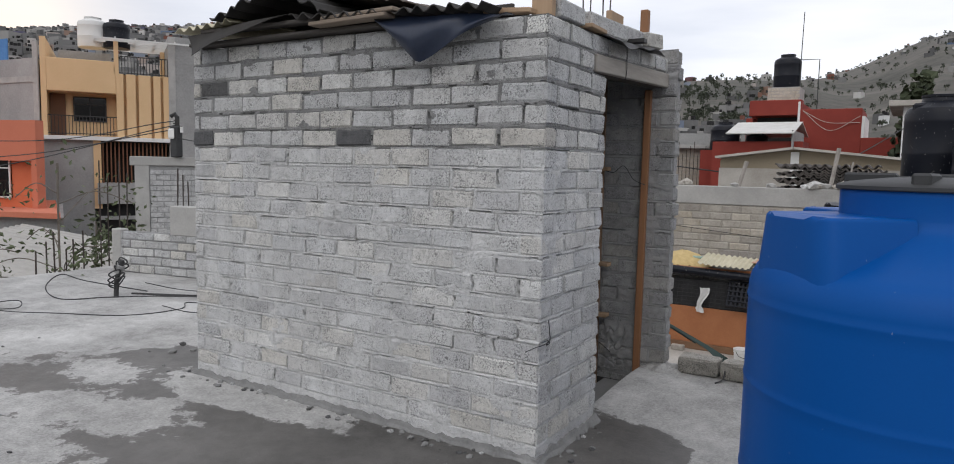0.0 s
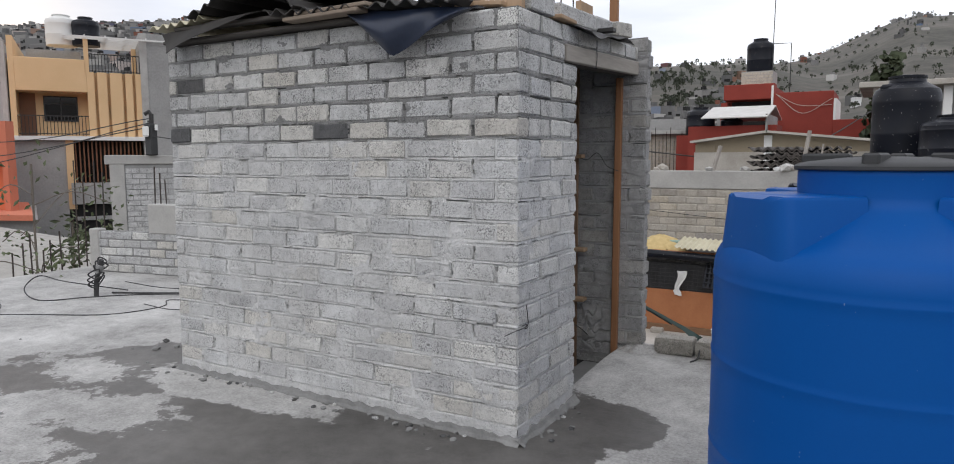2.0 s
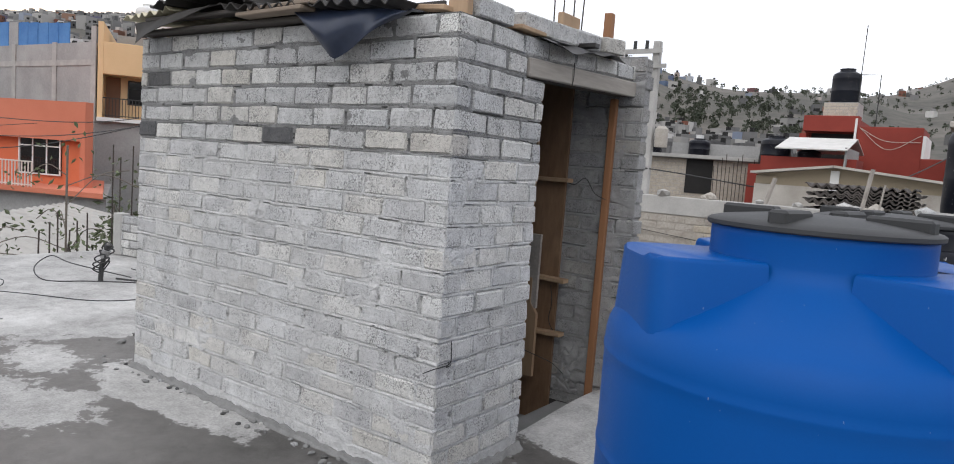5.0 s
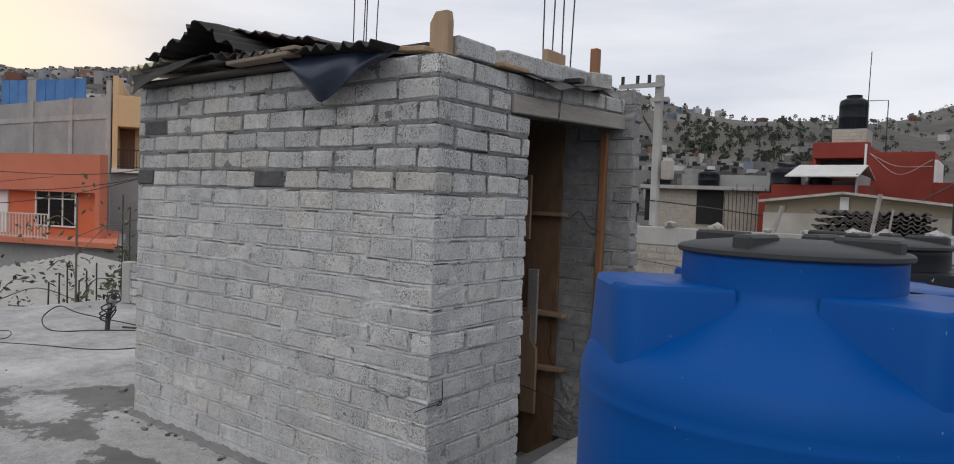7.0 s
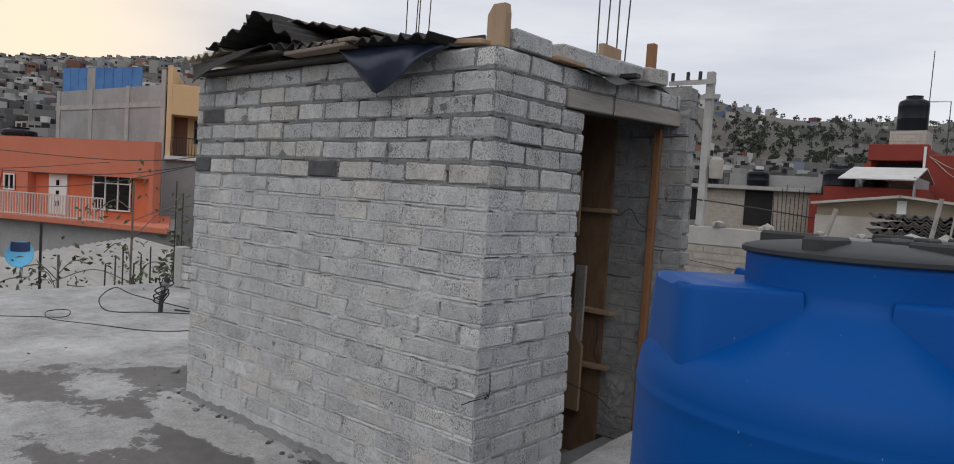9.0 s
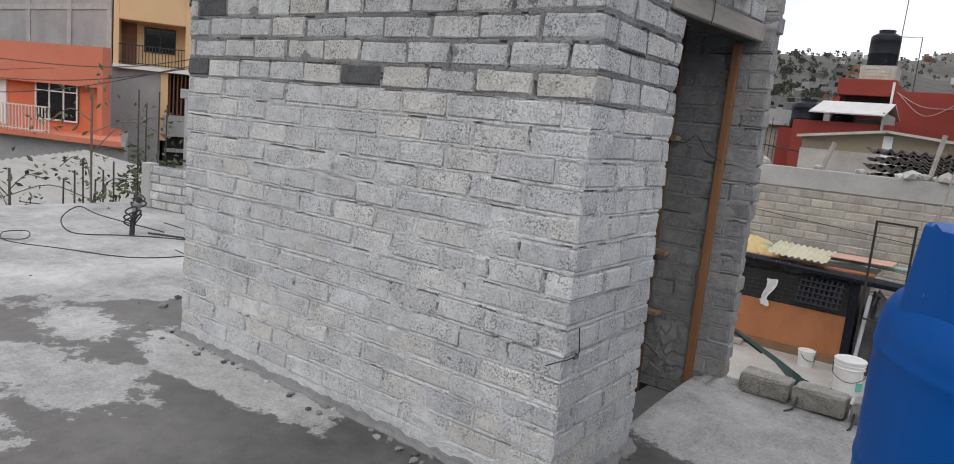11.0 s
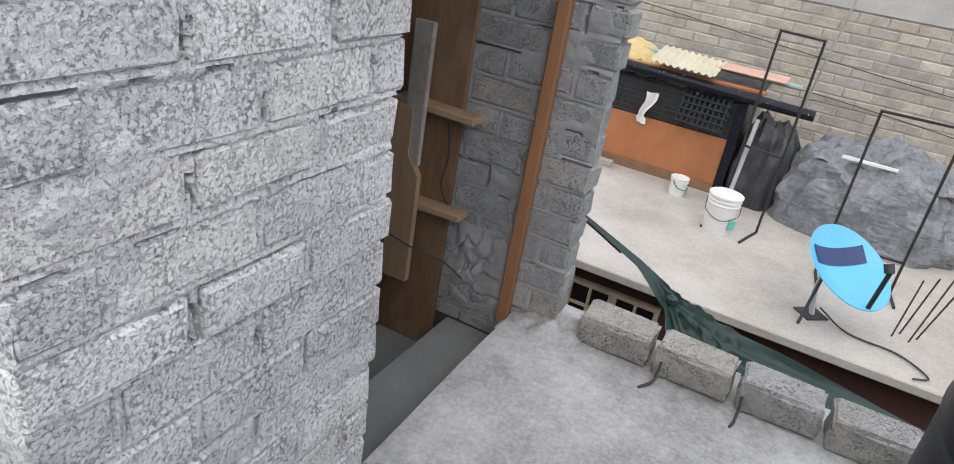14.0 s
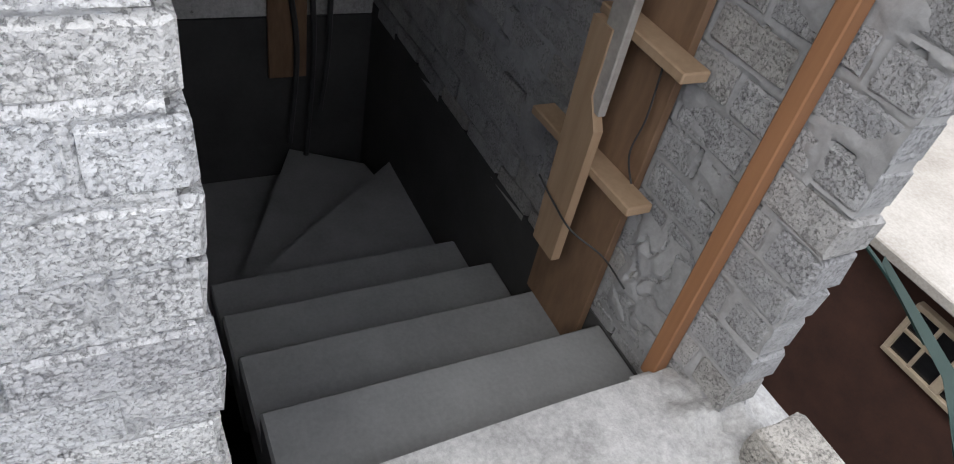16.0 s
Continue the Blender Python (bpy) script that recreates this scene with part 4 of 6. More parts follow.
stub = thing("conduit_stub", "black conduit stub wound with cable and tape", "conduit")
part("pipe", tube([(-7.80, 4.77, -0.02), (-7.80, 4.78, 0.16), (-7.78, 4.80, 0.30), (-7.74, 4.82, 0.42)], 0.028, 10), M_CABLE, stub)
part("tape", tube([(-7.78, 4.79, 0.27), (-7.75, 4.81, 0.36)], 0.045, 10), mottled("grey_tape", (0.16, 0.16, 0.16), (0.34, 0.34, 0.33), 0.6, 20, 80, 0.001), stub)
for k in range(6):
    a = rub.uniform(0, 6.28)
    part("loop", tube(curve_points([(-7.78, 4.79, 0.08 + 0.05 * k), (-7.78 + 0.11 * math.cos(a), 4.79 + 0.11 * math.sin(a), 0.15 + 0.05 * k), (-7.76 + 0.06 * math.cos(a + 2), 4.8 + 0.06 * math.sin(a + 2), 0.24 + 0.04 * k), (-7.78, 4.79, 0.12 + 0.04 * k)]), 0.009), M_CABLE, stub)


# ---- the neighbour's lower roof, its yard things and back wall ----
M_PALE_CONCRETE = mottled("sun_bleached_concrete", (0.27, 0.245, 0.21), (0.54, 0.51, 0.465), 0.9, 0.9, 40, 0.003)
M_BRICK_PALE = block_material("sand_coloured_block", (0.36, 0.325, 0.275), (0.55, 0.51, 0.45), 0.3, 0.22)
M_JOINT_SAND = mottled("sandy_mortar", (0.30, 0.275, 0.24), (0.45, 0.42, 0.37), 0.95, 5, 60, 0.004)
M_BOARD = mottled("rust_brown_board", (0.30, 0.105, 0.038), (0.42, 0.17, 0.07), 0.65, 2, 50, 0.0008)
M_BUCKET = mottled("white_plastic", (0.62, 0.62, 0.60), (0.76, 0.76, 0.74), 0.45, 5, 60, 0.0004)
M_BAG = mottled("grey_plastic_sheet", (0.09, 0.095, 0.105), (0.24, 0.25, 0.265), 0.42, 7, 22, 0.02)
bag_fold = [math_node(M_BAG, "ABSOLUTE", math_node(M_BAG, "SUBTRACT", noise_tex(M_BAG, coords(M_BAG, s), f, 2, 0.4), 0.5)) for s, f in (((1, 1, 0.45), 4.5), ((0.5, 1, 1.3), 9.0))]
bump(M_BAG, math_node(M_BAG, "ADD", bag_fold[0], math_node(M_BAG, "MULTIPLY", bag_fold[1], 0.5)), 0.9, 0.10)
M_BAG_DARK = mottled("black_plastic_bag", (0.012, 0.012, 0.013), (0.05, 0.05, 0.052), 0.4, 5, 40, 0.003)
M_DISH = mottled("sky_blue_enamel", (0.10, 0.42, 0.66), (0.13, 0.47, 0.71), 0.4, 3, 60, 0.0003)
M_DISH_MARK = mottled("navy_print", (0.012, 0.03, 0.10), (0.02, 0.04, 0.13), 0.5, 3, 60, 0)
M_GREEN_TARP = mottled("dark_green_tarp", (0.009, 0.033, 0.027), (0.014, 0.045, 0.037), 0.5, 4, 60, 0.002)
M_STRAW = mottled("dry_straw", (0.42, 0.30, 0.12), (0.62, 0.48, 0.24), 0.95, 12, 120, 0.006)
M_PIPE = mottled("green_grey_pipe", (0.24, 0.34, 0.28), (0.36, 0.46, 0.39), 0.6, 4, 60, 0.0005)
NZ, NY = -1.0, 7.90

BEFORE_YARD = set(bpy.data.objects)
tagged(part("neighbour_roof", boxed(-9.0, 6.0, NY, 14.2, NZ - 0.08, NZ, bevel=0.01), M_PALE_CONCRETE), "pale concrete roof of the lower neighbour house", "floor", kind="structure")
tagged(part("courtyard_floor", boxed(-9.0, 6.0, 5.62, 10.2, -5.2, -5.0), M_CONCRETE_SHADE), "dark courtyard floor between the houses", "floor", kind="structure")
tagged(part("wall_courtyard", boxed(-9.0, 4.5, 5.56, 5.64, -5.0, -0.17), M_CONCRETE_SHADE), "dark wall under the terrace edge", "wall", kind="structure")

M_REDWALL = mottled("dark_red_plaster", (0.045, 0.02, 0.014), (0.09, 0.04, 0.027), 0.9, 3, 50, 0.002)
facade = tagged(part("wall_courtyard_far", boxed(-9.0, 6.0, 8.15, 8.3, -4.0, NZ - 0.082), M_REDWALL), "dark red plastered wall under the neighbour roof", "wall", kind="structure")
M_WINDOW_WOOD = mottled("pale_window_wood", (0.34, 0.27, 0.19), (0.50, 0.41, 0.30), 0.7, 4, 50, 0.001)
M_GLASS_DARK = material("dark_window_glass", (0.012, 0.012, 0.013), 0.06)


def casement(x, z, w, h, y):
    t = tagged(thing("window_1", "wooden casement window with small dark panes", "window", pose(x, y, z)), kind="structure")
    for x0, x1, z0, z1 in ((-w / 2, w / 2, 0, 0.04), (-w / 2, w / 2, h - 0.04, h), (-w / 2, -w / 2 + 0.04, 0.04, h - 0.04), (w / 2 - 0.04, w / 2, 0.04, h - 0.04), (-0.035, 0.035, 0.04, h - 0.04)):
        part("window_frame", boxed(x0, x1, -0.03, 0.03, z0, z1, bevel=0.004), M_WINDOW_WOOD, t)
    for s in (-1, 1):
        cx = s * w / 4
        part("glazing_bar", boxed(cx - 0.012, cx + 0.012, -0.022, 0.018, 0.04, h - 0.04), M_WINDOW_WOOD, t)
        part("glazing_bar", boxed(cx - w / 4 + 0.04, cx + w / 4 - 0.036, -0.020, 0.016, h / 2 - 0.012, h / 2 + 0.012), M_WINDOW_WOOD, t)
    part("pane", boxed(-w / 2 + 0.03, w / 2 - 0.03, 0.0, 0.006, 0.03, h - 0.03), M_GLASS_DARK, t)
    return t


casement(-1.96, -1.74, 0.82, 0.46, 8.12)


TARP_TOP = [Vector(p) for p in ((-1.85, 6.25, 0.24), (-1.5, 6.3, 0.07), (-1.27, 6.32, -0.05), (-0.9, 6.36, -0.17), (1.3, 6.55, -0.55))]
TARP_LOW = [Vector(p) for p in ((-1.84, 6.24, 0.22), (-1.5, 6.27, 0.04), (-1.31, 6.22, -0.10), (-1.17, 5.66, 0.0), (1.3, 5.67, 0.02))]


def tarp(u, v):
    k = u * 4
    i = min(int(k), 3)
    p = TARP_TOP[i].lerp(TARP_TOP[i + 1], k - i).lerp(TARP_LOW[i].lerp(TARP_LOW[i + 1], k - i), v)
    wide = max(0.0, min(1.0, (u - 0.35) * 2.6))
    sag = 0.20 * wide * math.sin(math.pi * v) ** 0.8
    a = math.atan2(v - 0.2, max(0.02, u - 0.42))
    fold = 0.020 * wide * math.sin(19 * a) * max(0.0, 1.2 - u) + 0.010 * wide * math.sin(43 * a + 6 * u)
    return (p.x, p.y, p.z - sag + fold + 0.012 * wide * fractal(u * 14, v * 10, 2))


tarpaulin = smooth(tagged(part("tarpaulin", sheet(90, 56, tarp, 0.003), M_GREEN_TARP), "dark green tarpaulin slung across the courtyard", "tarpaulin"), 70)
part("knot", lathe([(0.01, -0.03), (0.03, -0.01), (0.028, 0.015), (0.008, 0.03)], 10), M_GREEN_TARP, tarpaulin).location = (-1.29, 6.25, -0.06)
part("tie", tube(curve_points([(-1.19, 5.70, 0.0), (-1.175, 5.58, 0.10), (-1.165, 5.44, 0.13), (-1.16, 5.34, 0.07), (-1.2, 5.28, 0.05)]), 0.006), M_CABLE, tarpaulin)
part("tie", tube(curve_points([(-0.88, 5.70, 0.0), (-0.865, 5.58, 0.10), (-0.855, 5.44, 0.13), (-0.85, 5.33, 0.06), (-0.86, 5.28, 0.045)]), 0.006), M_CABLE, tarpaulin)
tagged(part("rope", tube(curve_points([(-2.2, 6.0, 0.45), (-1.85, 6.23, 0.22), (-1.6, 6.28, 0.08)]), 0.008), M_GREEN_TARP), "dark rope holding the tarpaulin", "rope")


def bucket(label, r, h, m):
    t = thing("bucket", label, "bucket", m, "buckets on the lower roof")
    prof = [(r * 0.86, 0), (r * 0.875, 0.01), (r * 0.95, h * 0.72), (r * 0.955, h * 0.74), (r * 1.03, h * 0.745), (r * 1.03, h * 0.76), (r * 0.965, h * 0.77), (r * 0.97, h * 0.84), (r * 1.03, h * 0.845), (r * 1.03, h * 0.86), (r * 0.98, h * 0.87), (r, h * 0.95)]
    smooth(part("body", lathe(prof, 36), M_BUCKET, t), 30)
    smooth(part("lid", lathe([(r * 1.04, h * 0.93), (r * 1.06, h * 0.94), (r * 1.06, h * 0.985), (r * 1.0, h), (r * 0.97, h * 0.985), (0.02, h * 0.985)], 36), M_BUCKET, t), 30)
    part("handle", tube(curve_points([(r * 1.04, 0, h * 0.83), (r * 0.95, -r * 0.62, h * 0.55), (0, -r * 1.12, h * 0.42), (-r * 0.95, -r * 0.62, h * 0.55), (-r * 1.04, 0, h * 0.83)]), 0.004), M_BLACK_IRON, t)
    part("sticker", boxed(r * 0.20, r * 0.62, -r * 0.96, -r * 0.90, h * 0.18, h * 0.42, m=pose(0, 0, 0, 0, 0, 24)), mottled("teal_print", (0.10, 0.40, 0.33), (0.16, 0.5, 0.42), 0.5, 5, 60, 0), t)
    return t


bucket("white plastic bucket with its lid on the lower roof", 0.155, 0.39, pose(-1.46, 9.55, NZ, 0, 0, 10))
bucket("small white plastic bucket on the lower roof", 0.095, 0.20, pose(-2.02, 10.2, NZ, 0, 0, 60))


def frame_rack(label, x, y, w, h, depth, turn, bars=()):
    """A welded frame of black square tube."""
    t = thing("metal_rack", label, "metal rack", pose(x, y, NZ, 0, 0, turn), "black metal racks")
    r = 0.011
    for s in (-1, 1):
        part("upright", boxed(s * w / 2 - r, s * w / 2 + r, -r, r, 0, h, bevel=0.003), M_BLACK_IRON, t)
        part("foot", boxed(s * w / 2 - r, s * w / 2 + r, -depth, -r, 0, 2 * r, bevel=0.003), M_BLACK_IRON, t)
    part("top_bar", boxed(-w / 2 - r, w / 2 + r, -r, r, h, h + 2 * r, bevel=0.003), M_BLACK_IRON, t)
    for z in bars:
        part("cross_bar", boxed(-w / 2 + r, w / 2 - r, -r * 0.8, r * 0.8, z, z + 2 * r, bevel=0.003), M_BLACK_IRON, t)
    return t


frame_rack("tall black metal trolley frame on the lower roof", -1.30, 9.85, 0.40, 1.88, 0.42, -14, (0.78,))
frame_rack("black metal frame standing beside the plastic sack", -0.20, 9.35, 0.62, 1.50, 0.30, 6, (0.30,))
tagged(part("metal_pole", tube([(-1.47, 9.72, NZ), (-1.45, 10.1, 0.02)], 0.022, 8), mottled("galvanised_pole", (0.25, 0.25, 0.25), (0.42, 0.42, 0.41), 0.5, 5, 60, 0.0005)), "grey metal pole leaning on the trolley frame", "pole")

# animal hutch of boards, mesh and pipes
hutch = thing("hutch", "low hutch of rust-brown board and black netting", "hutch")
part("front_board", boxed(-3.35, -1.72, 10.58, 10.60, NZ + 0.10, -0.38, m=None, bevel=0.003), M_BOARD, hutch, "rust-brown fibreboard panel")
part("bottom_rail", boxed(-3.35, -1.72, 10.56, 10.62, NZ + 0.0, NZ + 0.098, bevel=0.006), mottled("brown_rail", (0.16, 0.085, 0.045), (0.26, 0.15, 0.085), 0.8, 4, 50, 0.002), hutch)
part("body", boxed(-3.35, -1.62, 10.62, 11.5, NZ, 0.02, bevel=0.01), M_BAG_DARK, hutch)
part("post", boxed(-1.72, -1.62, 10.55, 10.62, NZ, 0.05, bevel=0.006), M_BLACK_PLASTIC, hutch)
netting = bmesh.new()
for k in range(24):
    tube([(-3.3 + 0.068 * k, 10.585, -0.37), (-3.3 + 0.068 * k + 0.03, 10.59, 0.08)], 0.004, 4, netting)
for k in range(8):
    tube([(-3.33, 10.585, -0.35 + 0.055 * k), (-1.73, 10.585, -0.35 + 0.055 * k)], 0.004, 4, netting)
part("netting", netting, M_CABLE, hutch)
part("cover", sheet(24, 10, lambda u, v: (-3.4 + 1.85 * u, 10.50 + 1.1 * v, 0.10 + 0.05 * v + 0.03 * fractal(u * 8, v * 6, 3)), 0.02), M_BAG_DARK, hutch, "black plastic cover")
part("rail", tube([(-3.5, 10.50, 0.17), (-0.98, 10.52, 0.10)], 0.055, 12), M_BLACK_PLASTIC, hutch, "fat black plastic pipe")
part("rail", tube([(-3.5, 10.95, 0.30), (-1.2, 11.0, 0.26)], 0.03, 10), M_PIPE, hutch, "pale green pipe")
part("rail", boxed(-3.4, -1.5, 10.62, 10.72, 0.16, 0.19, bevel=0.004), M_BOARD, hutch)
crate = thing("plastic_crate", "black plastic crate leaning on the hutch", "crate", pose(-2.05, 10.46, -0.30, 68, 0, -6))
for k in range(9):
    part("slat", boxed(-0.26 + 0.06 * k, -0.235 + 0.06 * k, 0, 0.36, 0, 0.02), M_BLACK_PLASTIC, crate)
for k in range(6):
    part("slat", boxed(-0.26, 0.27, 0.07 * k, 0.07 * k + 0.02, 0.02, 0.035), M_BLACK_PLASTIC, crate)
corrugated("corrugated_sheet", "yellowed corrugated sheet lying on the hutch", -2.72, -2.02, 10.45, 11.05, lambda u, v: 0.245 + 0.09 * v + 0.03 * (1 - u), 0.076, 0.012, M_CORR_PALE, 0.01, 0.004, seed=4)["group"] = "roof sheets of the hutch"
smooth(tagged(part("straw", sheet(20, 10, lambda u, v: (-3.5 + 0.85 * u, 10.75 + 0.6 * v, 0.18 + 0.20 * math.sin(math.pi * u) * math.sin(math.pi * v) + 0.03 * fractal(u * 9, v * 9, 4)), 0.01), M_STRAW), "heap of dry yellow straw on the hutch", "straw"), 70)
slab_of("cardboard_sheet", "pinkish board lying on the hutch", "board", mottled("pink_board", (0.45, 0.25, 0.18), (0.6, 0.40, 0.30), 0.8, 3, 40, 0.001), -2.05, -1.35, 10.75, 11.2, 0.30, 0.315)
rag = smooth(tagged(part("white_rag", sheet(8, 12, lambda u, v: (-2.62 + 0.10 * (u - 0.5) * (1.3 - v * 0.8 + 0.6 * (v > 0.75)) + 0.02 * math.sin(7 * v) - 0.06 * v, 10.53 - 0.03 * math.sin(5 * u + 4 * v), -0.08 - 0.36 * v), 0.004), M_BUCKET), "white rag tied to the netting", "rag"), 70)


slab_of("loose_block", "pale block offcut lying on the lower roof", "concrete block", M_BRICK_PALE, -3.02, -2.84, 10.36, 10.46, NZ + 0.001, NZ + 0.075, bevel=0.01)
tub = thing("storage_crate", "blue plastic crate beside the hutch", "crate", pose(-3.55, 10.25, NZ, 0, 0, 12))
M_CRATE = mottled("faded_blue_plastic", (0.02, 0.08, 0.26), (0.04, 0.12, 0.34), 0.5, 4, 50, 0.0005)
for x0, x1, y0, y1 in ((-0.22, 0.22, -0.15, -0.13), (-0.22, 0.22, 0.13, 0.15), (-0.22, -0.20, -0.13, 0.13), (0.20, 0.22, -0.13, 0.13)):
    part("side", boxed(x0, x1, y0, y1, 0.0, 0.24, bevel=0.004), M_CRATE, tub)
part("base", boxed(-0.20, 0.20, -0.13, 0.13, 0.0, 0.02), M_CRATE, tub)
tagged(part("broom_stick", tube([(-3.32, 10.02, NZ), (-3.42, 10.52, NZ + 0.80)], 0.014, 8), M_BUCKET), "white stick leaning on the hutch", "stick")


def crumpled(name, label, cx, cy, rx, ry, h, mat, seed, cat="plastic sack", n=72):
    """A heaped sack of crumpled sheet."""
    bm = bmesh.new()
    rings = []
    for j in range(19):
        v = j / 18
        ring = []
        for i in range(n):
            a = 2 * math.pi * i / n
            f = math.cos(v * math.pi / 2) ** 0.42
            k = 1 + 0.16 * fractal(math.cos(a) * 2.2, math.sin(a) * 2.2, v * 3 + seed, 4) + 0.07 * math.sin(9 * a + 6 * v + seed) * v
            z = h * math.sin(v * math.pi / 2) ** 1.15 * (1 + 0.22 * fractal(math.cos(a) * 1.7 * f, math.sin(a) * 1.7 * f, seed, 4)) + 0.09 * abs(fractal(math.cos(a) * 7 * f + 3, math.sin(a) * 7 * f, seed + v * 7, 2)) * v + 0.05 * abs(fractal(math.cos(a) * 5 * f, math.sin(a) * 5 * f, seed + v * 4, 3)) * v
            ring.append(bm.verts.new((cx + rx * f * k * math.cos(a), cy + ry * f * k * math.sin(a), NZ + max(0.0, z))))
        rings.append(ring)
    for a, b in zip(rings, rings[1:]):
        for i in range(n):
            bm.faces.new((a[i], a[(i + 1) % n], b[(i + 1) % n], b[i]))
    bm.faces.new(rings[-1])
    bm.faces.new(rings[0][::-1])
    return smooth(tagged(part(name, bm, mat), label, cat), 28)


crumpled("plastic_sack", "huge crumpled grey plastic sack heaped on the roof", -0.22, 10.75, 0.95, 0.62, 0.86, M_BAG, 3)
crumpled("plastic_sack", "crumpled black plastic sacks beside the hutch", -1.32, 10.85, 0.36, 0.40, 0.85, M_BAG_DARK, 8)
sack_top = bpy.data.objects["plastic_sack"]
smooth(part("loose_top", sheet(30, 26, lambda u, v: (-0.85 + 1.3 * u + 0.05 * fractal(u * 5, v * 5, 1), 10.35 + 0.8 * v, NZ + 0.74 + 0.22 * math.sin(math.pi * u) * math.sin(math.pi * v) + 0.10 * fractal(u * 6, v * 6, 4) + 0.05 * math.sin(22 * u + 9 * v)), 0.004), M_BAG, sack_top, "crumpled loose top of the sack"), 25)
tagged(part("white_strip", boxed(-0.62, -0.12, 10.30, 10.34, -0.17, -0.145, m=None), M_BUCKET), "white plastic strip lying on the sack", "strip")


def dish_antenna(label, m, r=0.40, feet=True, letters=True, lean=31):
    """An offset dish with its arm and mast; the bowl looks along +z of its part."""
    t = thing("satellite_dish", label, "satellite dish", m, "blue satellite dishes")
    bm = bmesh.new()
    rings = []
    for k in range(9):
        q = k / 8
        rings.append([bm.verts.new((r * 0.86 * q * math.cos(a), r * q * math.sin(a), 0.16 * r * q * q * 2)) for a in [2 * math.pi * i / 40 for i in range(40)]] if k else [bm.verts.new((0, 0, 0))])
    for i in range(40):
        bm.faces.new((rings[0][0], rings[1][i], rings[1][(i + 1) % 40]))
    for a, b in zip(rings[1:], rings[2:]):
        for i in range(40):
            bm.faces.new((a[i], b[i], b[(i + 1) % 40], a[(i + 1) % 40]))
    bm.normal_update()
    bmesh.ops.solidify(bm, geom=bm.faces[:], thickness=0.008)
    tilt = pose(0, 0, 0.44, lean, 0, 0)
    bmesh.ops.transform(bm, matrix=tilt, verts=bm.verts)
    bowl = smooth(part("bowl", bm, M_DISH, t), 50)
    arm = tube([tilt @ Vector((0, -r * 0.92, 0.10)), tilt @ Vector((0, -r * 0.55, 0.42))], 0.018, 8)
    if feet:
        part("arm", arm, M_BLACK_IRON, t)
        part("feed_horn", tube([tilt @ Vector((0, -r * 0.58, 0.39)), tilt @ Vector((0, -r * 0.42, 0.42))], 0.035, 12), M_LID, t)
    part("mast", tube(curve_points([tilt @ Vector((0, -0.02, -0.03)), (0, 0.12, 0.40), (0, 0.16, 0.2), (0, 0.10, 0.0)]), 0.022, 8), mottled("galvanised_mast", (0.35, 0.35, 0.35), (0.5, 0.5, 0.5), 0.45, 5, 60, 0.0004), t)
    if feet:
        part("brace", tube([(0, 0.14, 0.34), (-0.22, -0.02, 0.0)], 0.014, 6), M_LID, t)
        part("base_plate", boxed(-0.10, 0.10, 0.02, 0.20, 0.0, 0.012), M_LID, t)
    if letters:
        bm = bmesh.new()
        # a printed label block, lying 4 mm above the bowl
        for i in range(8):
            x0, x1 = -0.24 * r / 0.4 + i * 0.06 * r / 0.4, -0.24 * r / 0.4 + (i + 1) * 0.06 * r / 0.4
            zz = lambda x, y: 0.32 * r * ((x / (0.86 * r)) ** 2 + (y / r) ** 2) + 0.006
            q = [bm.verts.new((x, y, zz(x, y))) for x, y in ((x0, 0.06), (x1, 0.06), (x1, 0.20), (x0, 0.20))]
            bm.faces.new(q)
        bmesh.ops.remove_doubles(bm, verts=bm.verts, dist=1e-5)
        bmesh.ops.transform(bm, matrix=tilt, verts=bm.verts)
        part("printed_mark", bm, M_DISH_MARK, bowl, "navy printed mark")
    return t


dish_antenna("sky-blue satellite dish on the lower roof", pose(-0.40, 8.35, NZ, 0, 0, 42), 0.37)
tagged(part("cable", tube(curve_points([(-0.42, 8.5, -0.95), (-0.2, 8.3, -0.985), (0.15, 8.25, -0.985), (0.35, 8.05, -0.985), (0.25, 7.95, -0.985)]), 0.008), M_CABLE), "black cable running from the dish", "cable")
for k in range(4):
    tagged(part("rebar", tube([(0.12 + 0.06 * k, 8.55 + 0.1 * (k % 2), NZ), (0.16 + 0.09 * k, 8.6, NZ + 0.5 + 0.05 * k)], 0.007), M_STEEL), "short rusty reinforcing bar in the roof edge", "rebar", "rebars of the lower roof")
tagged(part("wooden_pole", tube([(-1.25, 11.9, NZ), (-0.95, 11.95, 1.75)], 0.014, 8), M_WOOD_GREY), "thin grey pole leaning on the block wall", "pole")
for keys in ([(-6, 12.15, 0.9), (-3, 12.14, 0.62), (0.5, 12.13, 0.35), (3, 12.13, 0.3)], [(-5, 12.14, 0.2), (-1, 12.13, 0.05), (2, 12.12, -0.2)]):
    tagged(part("wire", tube(curve_points(keys), 0.006, 4), M_CABLE), "thin wire strung along the wall", "wire", "wires on the wall")

